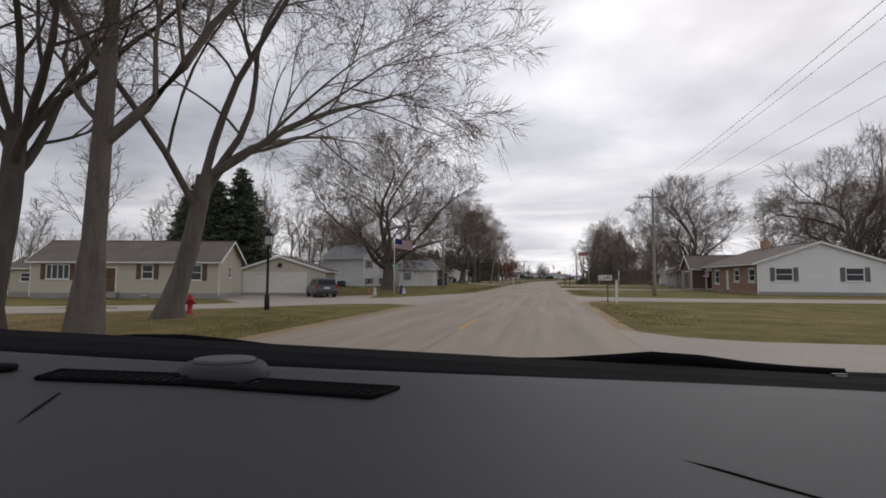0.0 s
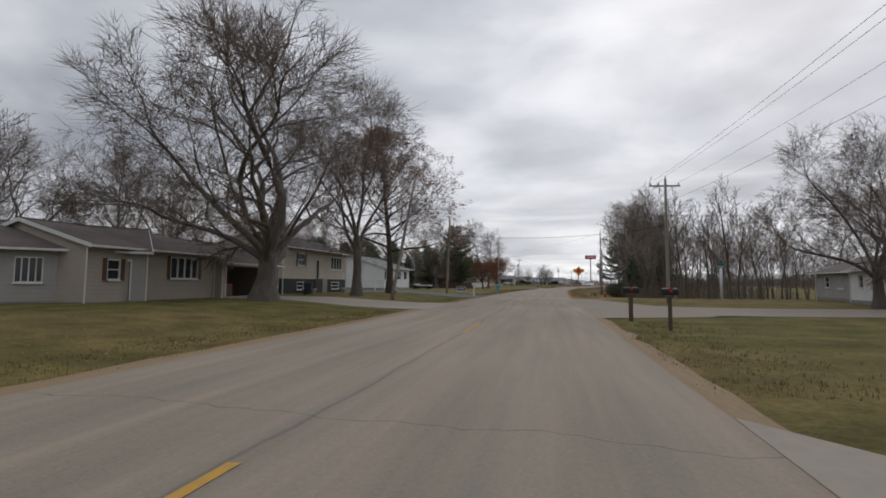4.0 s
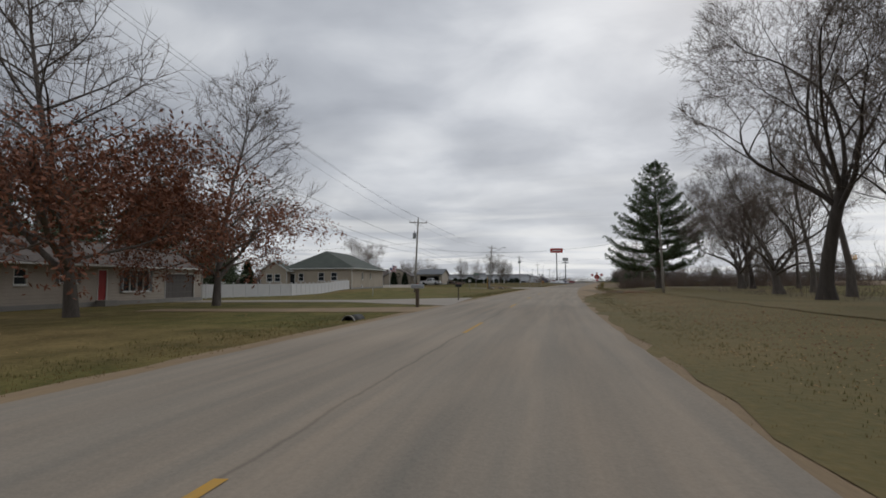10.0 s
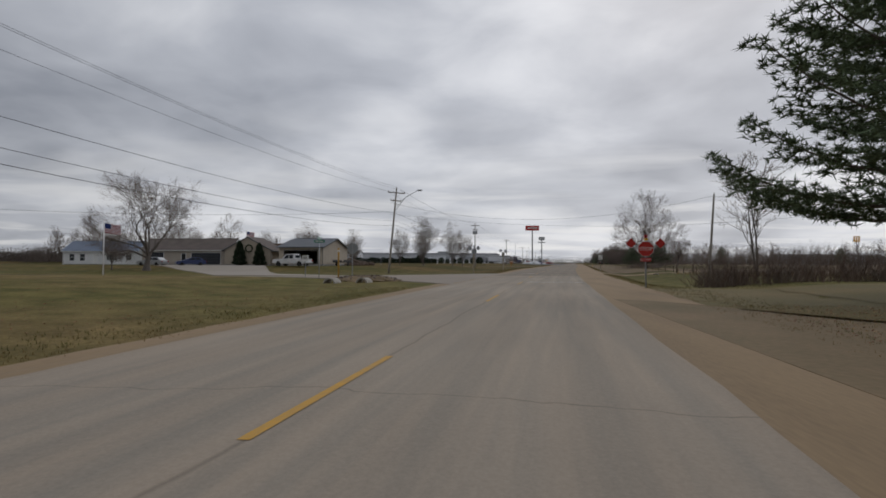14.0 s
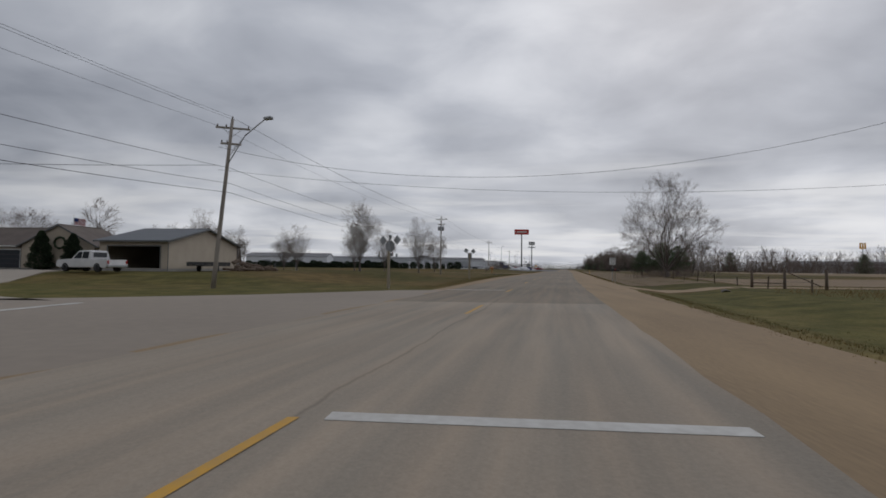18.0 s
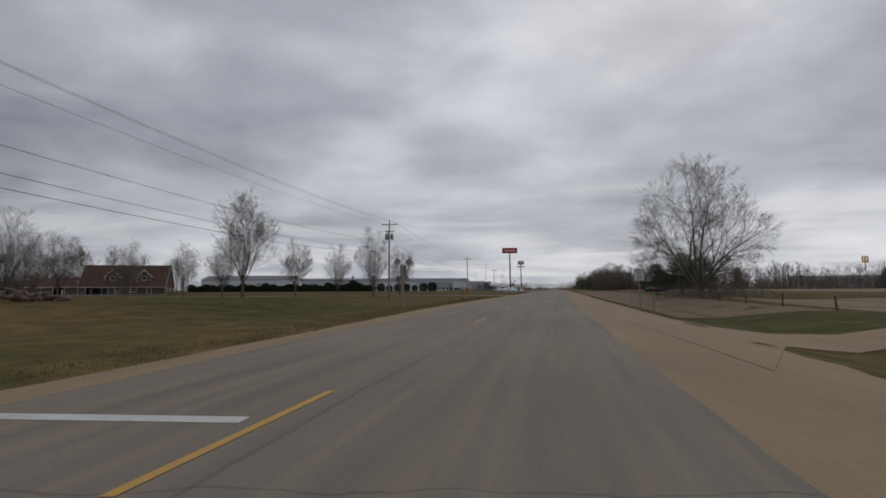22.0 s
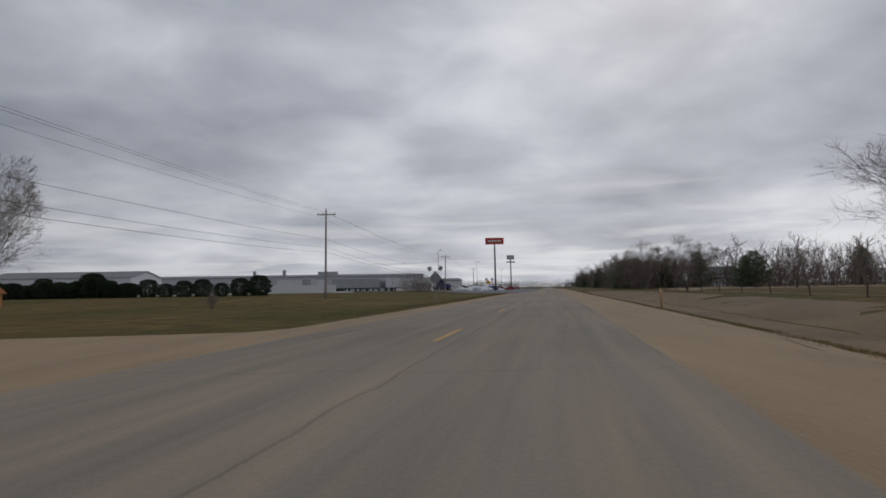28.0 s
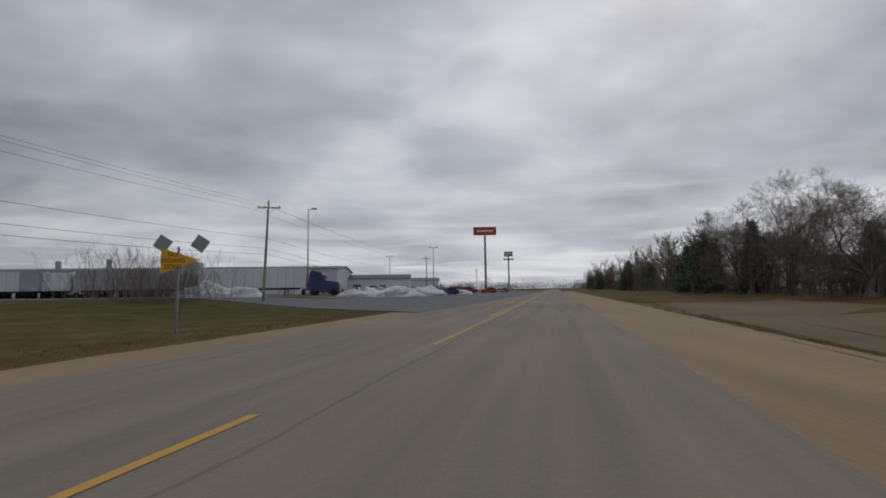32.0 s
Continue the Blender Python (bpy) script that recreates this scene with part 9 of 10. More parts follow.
for x, y, h in ((35.3, 579.1, 1.7), (37.0, 574.4, 1.6), (33.6, 582.6, 1.5)):
    part("gate_post", rods(((x, y, -0.3 + land(x, y)), (x, y, h + land(x, y)), 0.15, 0.12), n=8), M_WOODP, gate)
part("brace", rods(((35.3, 579.1, 1.5 + land(35, 579)), (36.8, 575.0, 0.3 + land(35, 579)), 0.05), n=6), M_WOODP, gate)
part("rail", rods(((35.3, 579.1, 0.45 + land(35, 579)), (33.6, 582.6, 0.45 + land(35, 579)), 0.05), n=6), M_WOODP, gate)
net = thing("wire_fence", "low wire mesh fence round a garden", "fence", Matrix(), "fences")
for i in range(9):
    x, y = -19 - i * 5.5, 628 + i * 9
    part("fence_post", rods(((x, y, -0.2 + land(x, y)), (x, y, 1.2 + land(x, y)), 0.04), n=6), M_STEEL, net)
    if i:
        for zz in (0.2, 0.5, 0.8, 1.1):
            part("strand", rods(((x + 5.5, y - 9, zz + land(x + 5.5, y - 9)), (x, y, zz + land(x, y)), 0.01), n=4), M_STEEL, net)

# wood pile and loads beside the outbuilding
rng = random.Random(14)
pile = thing("wood_pile", "heaped brown firewood and rubble beside the outbuilding", "wood pile", Matrix())
for i in range(90):
    u, w = rng.random(), rng.random()
    x, y = -23.2 + 4.6 * w, 604 + 12 * u
    h = 1.25 * (1 - abs(2 * u - 1) ** 2) * (1 - w * 0.6) * rng.random()
    z = land(x, y) + 0.1 + h
    a, d = rng.uniform(0, math.tau), rng.uniform(0.5, 1.0)
    part("log", rods(((x - math.cos(a) * d / 2, y - math.sin(a) * d / 2, z), (x + math.cos(a) * d / 2, y + math.sin(a) * d / 2, z + rng.uniform(-0.15, 0.15)), rng.uniform(0.10, 0.2)), n=7), M_STONE, pile)
cart = thing("flat_trailer", "low dark flat trailer beside the outbuilding", "trailer", pose(-21.6, 596, land(-21.6, 596), 0, 0, 0))
part("deck", boxes((-1.0, 1.0, -2.6, 2.6, 0.6, 0.75), bevel=0.02), M_BLACK, cart)
part("side_rail", boxes((-1.0, -0.94, -2.6, 2.6, 0.754, 1.05), (0.94, 1.0, -2.6, 2.6, 0.754, 1.05)), M_BLACK, cart)
for s in (-1, 1):
    wheel(cart, s * 1.02, -0.3, 0.34, 0.2, s)

# ---- hedge, warehouse, truck lot ----
for i in range(31):
    x, y = -1.9 - i * 2.95, 837.4 + i * 0.8
    s = 0.86 + 0.13 * math.sin(i * 2.3) + (0.22 if i in (0, 9, 10) else 0)
    shrub(ROUND, x, y, i * 77, s, 1.0, label="round clipped evergreen in a row along the lawn")
    if i >= 7:
        shrub(ROUND, x - 1.4, y + 2.2, i * 41, s * 1.12, 1.0 + 0.12 * math.sin(i * 1.7), label="evergreen grown into a dense hedge behind the lawn")


def shed_building(label, x, y, turn, L, W, h, ridge, mat, roof, doors=(), base=0.6, name="warehouse"):
    b = thing(name, label, "industrial building", pose(x, y, base, 0, 0, turn), "industrial buildings")
    for dims in ((0, L, 0, 0.3), (0, L, W - 0.3, W), (0, 0.3, 0.3, W - 0.3), (L - 0.3, L, 0.3, W - 0.3)):
        part("wall", boxes((*dims, -0.6, h)), mat, b)
    gable_roof(b, L, W, h, ridge, roof, M_GREYM, "x", 0.4, 0.3, 0.2)
    for s in (0, 1):
        part("gable", prism(bmesh.new(), [(0, h), (W, h), (W / 2, ridge)], "x", *((0.0, 0.3) if s == 0 else (L - 0.3, L))), mat, b)
    n = int(L / 2.5)
    for k in range(n):
        part("wall_rib", boxes((k * 2.5 + 1.2, k * 2.5 + 1.3, -0.06, -0.002, -0.6, h - 0.1)), mat, b)
    for u0, u1, z1, m in doors:
        part("dock_door", boxes((u0, u1, -0.09, -0.065, 0.0, z1)), m, b)
        part("dock_frame", boxes((u0 - 0.15, u0 - 0.01, -0.12, -0.065, 0.0, z1 + 0.15), (u1 + 0.01, u1 + 0.15, -0.12, -0.065, 0.0, z1 + 0.15), (u0 - 0.01, u1 + 0.01, -0.12, -0.065, z1 + 0.01, z1 + 0.15)), M_GREYM, b)
    return b


w1 = shed_building("very long low grey-white warehouse with dock doors", -118, 1046, 10, 128, 60, 6.2, 7.4, M_WARE, M_ROOFG, [(k, k + 3.2, 3.6, M_TRAIL) for k in range(6, 122, 7)])
for u, hh in ((58, 2.2), (70, 2.6), (90, 1.6)):
    part("roof_stack", rods(((u, 18, 6.5), (u, 18, 6.9 + hh), 0.7), n=12), M_GREYM, w1)
part("roof_unit", boxes((84, 92, 16, 22, 6.6, 8.6), bevel=0.05), M_GREYM, w1)
shed_building("grey metal warehouse with a shallow gable roof", -128, 990, 6, 46, 34, 6.0, 8.2, M_WARE2, M_ROOFG, [(10, 14, 4, M_GREYM), (28, 32, 4, M_GREYM)])
shed_building("low white office building at the lot's end", 2, 1108, 5, 20, 14, 4.2, 5.2, M_WARE2, M_ROOFD, [(4, 6, 2.4, M_GLASS), (9, 13, 2.2, M_GLASS)])
shed_building("white farm shed beyond the field", 175, 985, -5, 60, 18, 4.2, 6.2, M_WARE2, M_ROOFG, [(8, 12, 3.4, M_GREYM)], name="farm_shed")
shed_building("distant pale commercial building by the highway", -40, 1330, 5, 60, 30, 6, 7.5, M_WARE2, M_ROOFG, [(10, 14, 3, M_GLASS)])
shed_building("white house beyond the wood", 118, 1060, -10, 16, 9, 4.5, 7.5, M_WARE2, M_ROOFG, [(4, 5, 2.2, M_GLASS)], name="farm_shed")
low = thing("snow_fence_wall", "long low white concrete wall along the lot", "wall", pose(-60, 884, 0.7, 0, 0, 34))
for k in range(16):
    part("wall_panel", boxes((k * 4.0, k * 4.0 + 3.97, -0.12, 0.12, -0.4, 2.1)), M_WARE2, low)
TR = [(-26, 1001), (-22.4, 1001.8), (-18.8, 1002.6), (-15.2, 1003.4), (-11.6, 1004.2), (-8.0, 1005), (-4.4, 1005.8), (-0.8, 1006.6)]
for i, (x, y) in enumerate(TR):
    semitrailer(x, y, 8 + 3 * math.sin(i), M_TRAIL if i % 3 else M_TRAILG, 14.5)
for i, (x, y) in enumerate(((-52, 1010), (-48.2, 1010.5), (-44, 1011), (-36, 1012), (-32, 1012.5))):
    semitrailer(x, y, 9, M_TRAIL, 14.5)
semitrailer(-26.5, 991, -78, M_TRAIL, 14.0, tractor=M_CARW, label="white semi-trailer with a white tractor")
semitrailer(-8.5, 987.5, -81, M_TRAILG, 14.5, label="grey box semi-trailer parked along the lot's edge")
semitrailer(8.5, 991, -81, M_TRAIL, 15.5, tractor=M_CARB, label="white semi-trailer with a dark blue tractor")
for i in range(30):
    r = random.Random(100 + i)
    x, y = road_x(1040 + i * 5.2) - 16 - r.uniform(0, 34), 1040 + i * 5.2
    car(x, y, r.choice((85, -95, 88, 5)), r.choice((M_CARR, M_CARB, M_CARN, M_CARS, M_CARW, M_CARR)), label=r.choice(("parked car in the lot", "parked car in a row on the lot")), tall=r.choice((0, 0.25, 0.3)))
light_pole(17.6, 985, 12.5, 0)
light_pole(30, 1090, 12, 0, 2)
light_pole(12, 1150, 12, 0, 2)
light_pole(45, 1230, 12, 0, 2)
for x, y, sx, sy, h, s in ((11.5, 962, 5.5, 3.2, 1.5, 1), (27.5, 1002, 5, 9, 1.5, 2), (31.5, 1030, 4.5, 10, 1.4, 3), (25, 985, 3, 4, 0.9, 4), (-14, 945, 2.5, 0.7, 0.25, 5), (-2, 916, 2.8, 0.6, 0.2, 6), (36, 1062, 4, 8, 1.2, 7)):
    snow_pile(x, y, sx, sy, h, s)


def tower_sign(x, y, h, w, ht, mat, label, second=None):
    p = thing("tower_sign", label, "sign", pose(x, y, 0), "tall highway signs")
    part("pole", rods(((0, 0, -0.5), (0, 0, h - ht), 0.75, 0.6), n=12), M_BLACK, p)
    b = part("sign_box", boxes((-w / 2, w / 2, -0.6, 0.6, h - ht, h), bevel=0.1), mat, p)
    part("face_panel", boxes((-w / 2 + 0.5, w / 2 - 0.5, -0.66, -0.61, h - ht + 0.5, h - 0.5)), mat, b)
    part("lettering_bar", boxes((-w * 0.36, w * 0.36, -0.72, -0.67, h - ht * 0.62, h - ht * 0.38)), M_SIGNW, b)
    if second:
        part("lower_sign", boxes((-w * 0.6, w * 0.6, -0.5, 0.5, h - ht - 3.6, h - ht - 2.2)), second, p)
    return p


tower_sign(46.5, 1436, 43.5, 15.5, 5.6, M_SIGNR, "tall red box sign on a high black pole")
tower_sign(72, 1720, 39, 8.5, 5, M_GREYM, "tall grey double sign on a high pole", M_SIGNB)
p = thing("tower_sign", "distant yellow arched restaurant sign on a pole", "sign", pose(330, 1250, 0), "tall highway signs")
part("pole", rods(((0, 0, -0.5), (0, 0, 21), 0.35), n=8), M_GREYM, p)
part("arched_panel", boxes((-2.6, 2.6, -0.3, 0.3, 21, 22.2), (-2.6, -1.6, -0.3, 0.3, 22.2, 25.5), (-0.5, 0.5, -0.3, 0.3, 22.2, 25.2), (1.6, 2.6, -0.3, 0.3, 22.2, 25.5), (-2.6, 2.6, -0.3, 0.3, 25.5, 26.2)), M_SIGNY, p)

# leaf litter
V, F = [], []
rng = random.Random(3)
for i in range(9000):
    y = rng.uniform(296, 480)
    x = road_x(y) + 7.5 + 0.4 * smooth(425, 480, y) * 3 + abs(rng.gauss(0, 6))
    if i % 7 == 0:
        y, x = rng.gauss(445, 3), 13.8 + abs(rng.gauss(0, 1.6))
    if i % 6 == 0:
        y = rng.uniform(432, 500)
        x = road_x(y) - 8 - abs(rng.gauss(0, 8))
    z = land(x, y) + 0.03
    a, s = rng.uniform(0, math.tau), rng.uniform(0.02, 0.055)
    k = len(V)
    V += [(x + s * math.cos(a), y + s * math.sin(a), z), (x - s * 0.6 * math.sin(a), y + s * 0.6 * math.cos(a), z + 0.03), (x - s * math.cos(a), y - s * math.sin(a), z + 0.01), (x + s * 0.6 * math.sin(a), y - s * 0.6 * math.cos(a), z + 0.025)]
    F.append((k, k + 1, k + 2, k + 3))
tagged(new("leaf_litter", mesh_of("leaf_litter", V, F, M_LEAFB, False)), "scattered brown fallen leaves on the verges", "leaves", kind="stuff")


# ---- small things by the houses ----
def bin_on_wheels(x, y, turn, mat, label):
    b = thing("wheelie_bin", label, "bin", pose(x, y, land(x, y), 0, 0, turn), "bins")
    bm = bmesh.new()
    prism(bm, [(-0.27, 0.08), (0.27, 0.08), (0.33, 1.0), (-0.33, 1.0)], "y", -0.3, 0.32)
    part("bin_body", bm, mat, b)
    part("lid", boxes((-0.36, 0.36, -0.36, 0.38, 1.004, 1.08), bevel=0.03), mat, b)
    part("handle", rods(((-0.25, 0.4, 0.96), (0.25, 0.4, 0.96), 0.02), n=6), M_BLACK, b)
    for s in (-1, 1):
        part("wheel", lathe(bmesh.new(), [(0.0, -0.03), (0.1, -0.03), (0.1, 0.03), (0.0, 0.03)], 12, (s * 0.26, 0.28, 0.1), "x"), M_RUBBER, b)


bin_on_wheels(-17.6, 133.8, 40, M_GDARK, "dark grey wheeled bin beside the white wing")
bin_on_wheels(-16.9, 134.6, 40, M_GDARK, "dark grey wheeled bin beside the white wing")
bin_on_wheels(-22.6, 200.5, 90, M_GDARK, "dark wheeled bin by the tan house")


def planter(x, y, r, label):
    p = thing("flower_pot", label, "flower pot", pose(x, y, land(x, y)), "flower pots")
    part("pot", lathe(bmesh.new(), [(0.0, 0.0), (r * 0.7, 0.0), (r, r * 1.3), (r * 1.08, r * 1.3), (r * 1.08, r * 1.5), (r * 0.85, r * 1.5), (0.0, r * 1.35)], 16), M_TRIM, p)
    part("soil", lathe(bmesh.new(), [(0.0, r * 1.36), (r * 0.84, r * 1.37), (0.0, r * 1.42)], 12), M_STONE, p)


for x, y in ((-24.9, 207.2), (-24.8, 209.6), (-24.9, 222.0)):
    planter(x, y, 0.32, "white flower pot standing before the green boards")
for x, y in ((-40.0, 68.2), (-37.4, 68.1), (-33.6, 68.2)):
    planter(x, y, 0.22, "small white pot beside the ranch house steps")
bench = thing("garden_bench", "white slatted bench on the brick house porch", "bench", pose(20.9, 113.4, 0.12, 0, 0, -90))
for k in range(4):
    part("seat_slat", boxes((-0.75, 0.75, -0.28 + k * 0.13, -0.17 + k * 0.13, 0.42, 0.45)), M_TRIM, bench)
for k in range(3):
    part("back_slat", boxes((-0.75, 0.75, 0.27, 0.3, 0.52 + k * 0.14, 0.62 + k * 0.14)), M_TRIM, bench)
for sx in (-0.68, 0.62):
    part("leg", boxes((sx, sx + 0.06, -0.26, -0.2, 0, 0.42)), M_TRIM, bench)
    part("leg", boxes((sx, sx + 0.06, 0.2, 0.265, 0, 0.92)), M_TRIM, bench)
banner = thing("porch_flag", "striped flag hung in the porch opening", "flag", pose(19.6, 114.2, 0))
for k in range(5):
    part("stripe", boxes((-0.01, 0.01, -0.75, 0.75, 1.62 + k * 0.15, 1.768 + k * 0.15)), M_FLAGR if k % 2 == 0 else M_FLAGW, banner)
part("canton", boxes((-0.016, -0.0105, 0.1, 0.75, 2.07, 2.36)), M_FLAGB, banner)
part("staff", rods(((0, -0.8, 2.38), (0, 0.8, 2.38), 0.018), n=6), M_STEEL, banner)
unit = thing("air_conditioner", "dark outdoor air conditioning unit at the split-level house", "air conditioner", pose(-30.2, 121.6, land(-30.2, 121.6)))
part("case", boxes((-0.5, 0.5, -0.4, 0.4, 0.04, 0.85), bevel=0.03), M_GDARK, unit)
part("fan_grille", lathe(bmesh.new(), [(0.0, 0.85), (0.34, 0.85), (0.34, 0.88), (0.0, 0.9)], 16), M_BLACK, unit)
sign = thing("yard_sign", "dark blue and white yard sign on two wire legs", "yard sign", pose(-12.2, 229.8, land(-12.2, 229.8), 0, 0, 12), "yard signs")
part("board", boxes((-0.55, 0.55, -0.02, 0.02, 0.45, 1.05)), M_SIGNW, sign)
part("panel", boxes((-0.5, 0.5, -0.026, -0.021, 0.58, 1.0)), M_CARB, sign)
part("lettering_bar", boxes((-0.38, 0.38, -0.03, -0.0265, 0.76, 0.86)), M_SIGNW, sign)
for s in (-1, 1):
    part("leg", rods(((s * 0.4, 0, -0.15), (s * 0.4, 0, 0.47), 0.012), n=5), M_STEEL, sign)

mound = thing("dirt_mound", "low mound of dirt and dead leaves at the junction", "mound", pose(-4.6, 514.6, -0.05))
rng = random.Random(8)
bm = bmesh.new()
bmesh.ops.create_icosphere(bm, subdivisions=4, radius=1.0)
for v in bm.verts:
    k = 1 + 0.22 * noise.noise(v.co * 2.3) + 0.08 * noise.noise(v.co * 9)
    v.co = Vector((v.co.x * 2.6 * k, v.co.y * 1.6 * k, v.co.z * 0.42 * k))
part("earth", bm, bpy.data.materials["trodden_dirt"], mound)
V, F = [], []
for i in range(260):
    a, q = rng.uniform(0, math.tau), math.sqrt(rng.random())
    c = Vector((2.7 * q * math.cos(a), 1.7 * q * math.sin(a), 0.44 * math.sqrt(max(0.02, 1 - q * q)) + 0.03))
    d = Vector((rng.gauss(0, 1), rng.gauss(0, 1), rng.gauss(0, 0.5))).normalized() * rng.uniform(0.05, 0.12)
    e = d.orthogonal() * 0.6
    V += [c - d, c + e, c + d, c - e]
    F.append((4 * i, 4 * i + 1, 4 * i + 2, 4 * i + 3))
o = new("dead_leaves", mesh_of("dead_leaves", V, F, M_BRUSH, False))
o.parent = mound
o["kind"] = "stuff"


# ---- ragged grass along the road's edges ----
def verge_grass(name, label, side, edge, gaps, y0, y1, count, seed, mat, tall):
    rng = random.Random(seed)
    V, F = [], []
    for _ in range(count):
        y = rng.uniform(y0, y1)
        if any(a < y < b for a, b in gaps) or noise.noise((y * 0.5, seed, 0.0)) + rng.gauss(0, 0.25) < -0.15:
            continue
        x = road_x(y) + side * (edge(y) + abs(rng.gauss(0, 1.3)) - 0.25 + 0.3 * noise.noise((seed, y * 0.35, 0.0)))
        z, h, a = land(x, y) + 0.0, tall * rng.uniform(0.5, 1.3), rng.uniform(0, math.tau)
        for _b in range(3):
            a += rng.uniform(0.6, 2.2)
            bx, by = x + rng.gauss(0, 0.06), y + rng.gauss(0, 0.06)
            dx, dy, w = math.cos(a) * h * 0.5, math.sin(a) * h * 0.5, 0.012
            k = len(V)
            V += [(bx - dy * w / h * 2, by + dx * w / h * 2, z - 0.02), (bx + dy * w / h * 2, by - dx * w / h * 2, z - 0.02), (bx + dx, by + dy, z + h)]
            F.append((k, k + 1, k + 2))
    tagged(new(name, mesh_of(name, V, F, mat, False)), label, "grass", kind="stuff")


def leaf_litter(name, label, count, seed, zone):
    """Fallen leaves lying flat or curled on the grass."""
    rng = random.Random(seed)
    V, F = [], []
    for _ in range(count):
        x, y = zone(rng)
        z, a, r, h = land(x, y) + 0.03, rng.uniform(0, math.tau), rng.uniform(0.018, 0.034), rng.uniform(0.005, 0.02)
        c, n = math.cos(a) * r, math.sin(a) * r
        k = len(V)
        V += [(x - c, y - 2 * n, z), (x - n * 0.6, y + 2 * c * 0.6, z + h), (x + c, y + 2 * n, z + h * 0.4), (x + n * 0.6, y - 2 * c * 0.6, z)]
        F.append((k, k + 1, k + 2, k + 3))
    tagged(new(name, mesh_of(name, V, F, M_LITTER, False)), label, "leaves", kind="stuff")


M_LITTER = material("fallen_leaves", (0.40, 0.265, 0.12), (0.29, 0.18, 0.078), 0.85, 0.6, 5.0, island=0.35)
leaf_litter("fallen_leaves_wood", "tan and rust fallen leaves over the verge by the wood", 24000, 91, lambda r: ((lambda y: (road_x(y) + half_width(y) + 0.6 + 11 * r.random() ** 1.4, y))(r.uniform(219, 310))))
leaf_litter("fallen_leaves_pine", "tan fallen leaves over the verge by the pine", 22000, 92, lambda r: ((lambda y: (road_x(y) + half_width(y) + 1.5 + 3.4 * smooth(400, 445, y) + 12 * r.random(), y))(r.uniform(330, 480))))
leaf_litter("fallen_leaves_lawn", "scattered fallen leaves on the lawns", 9000, 93, lambda r: ((lambda y: (road_x(y) - half_width(y) - 1.2 - 14 * r.random(), y))(r.choice((r.uniform(95, 170), r.uniform(232, 380), r.uniform(14, 34))))))
EAST_GAPS = ((4, 29), (52, 78), (109, 138), (162, 218), (563, 605))
WEST_GAPS = ((32, 94), (172, 193), (212, 231), (370, 413), (498, 564), (722, 758))
verge_grass("verge_grass_east", "ragged dry grass along the road shoulder", 1, lambda y: half_width(y) + 0.5 + 2.9 * smooth(405, 452, y) + 0.7 * smooth(540, 620, y), EAST_GAPS, 0, 960, 26000, 51, M_STRAW, 0.055)
verge_grass("verge_grass_west", "ragged dry grass along the asphalt edge", -1, lambda y: half_width(y) + 0.8 + 0.3 * smooth(440, 480, y) + 1.9 * smooth(550, 640, y), WEST_GAPS, 0, 960, 26000, 52, M_STRAW, 0.055)
verge_grass("lawn_grass_east", "olive grass tufts in the verge", 1, lambda y: half_width(y) + 1.5 + 2.9 * smooth(405, 452, y) + 0.7 * smooth(540, 620, y), EAST_GAPS, 0, 960, 22000, 53, M_GRASSB, 0.07)
verge_grass("lawn_grass_west", "olive grass tufts in the verge", -1, lambda y: half_width(y) + 1.8 + 2.2 * smooth(550, 640, y), WEST_GAPS, 0, 960, 22000, 54, M_GRASSB, 0.07)

# ---- the car that the view sets out from ----
ride = thing("car", "dark grey open-topped car with a black-trimmed grey dashboard", "car", pose(0.01, 0.02, 0, 0, 0, 13.1) @ Matrix.Diagonal((0.9, 0.478, 0.9, 1)), "cars")


def dash_top(x, d):
    return 1.38 - 0.05 * x - 0.12 * (1 - smooth(0.16, 0.34, d))


def sheet(xs, ds, height, thick):
    """A curved slab over a grid, with a skirt."""
    bm = bmesh.new()
    top = [[bm.verts.new((x, d(x) if callable(d) else d, height(x, d(x) if callable(d) else d))) for x in xs] for d in ds]
    low = [[bm.verts.new((v.co.x, v.co.y, v.co.z - thick)) for v in row] for row in top]
    n, m = len(ds), len(xs)
    for j in range(n - 1):
        for i in range(m - 1):
            bm.faces.new((top[j][i], top[j][i + 1], top[j + 1][i + 1], top[j + 1][i])).smooth = True
            bm.faces.new((low[j][i], low[j + 1][i], low[j + 1][i + 1], low[j][i + 1]))
    for j in range(n - 1):
        bm.faces.new((top[j][0], top[j + 1][0], low[j + 1][0], low[j][0]))
        bm.faces.new((top[j][-1], low[j][-1], low[j + 1][-1], top[j + 1][-1]))
    for i in range(m - 1):
        bm.faces.new((top[0][i], low[0][i], low[0][i + 1], top[0][i + 1]))
        bm.faces.new((top[-1][i], top[-1][i + 1], low[-1][i + 1], low[-1][i]))
    return bm


XS = [-0.78 + 1.56 * k / 40 for k in range(41)]
far = [0.16, 0.2, 0.25, 0.3, 0.36, 0.45, 0.55, 0.65, 0.75, 0.85, 0.95, 1.05, lambda x: 1.12 + 0.05 * math.sin(3.2 * x - 0.4)]
dash = part("dashboard", sheet(XS, far, dash_top, 0.22), M_DASH, ride, "dark grey grained dashboard top")


def ridge(x):
    return 1.372 - 0.027 * x + 0.017 * math.exp(-((x + 0.42) / 0.16) ** 2) + 0.014 * math.exp(-((x - 0.34) / 0.11) ** 2)


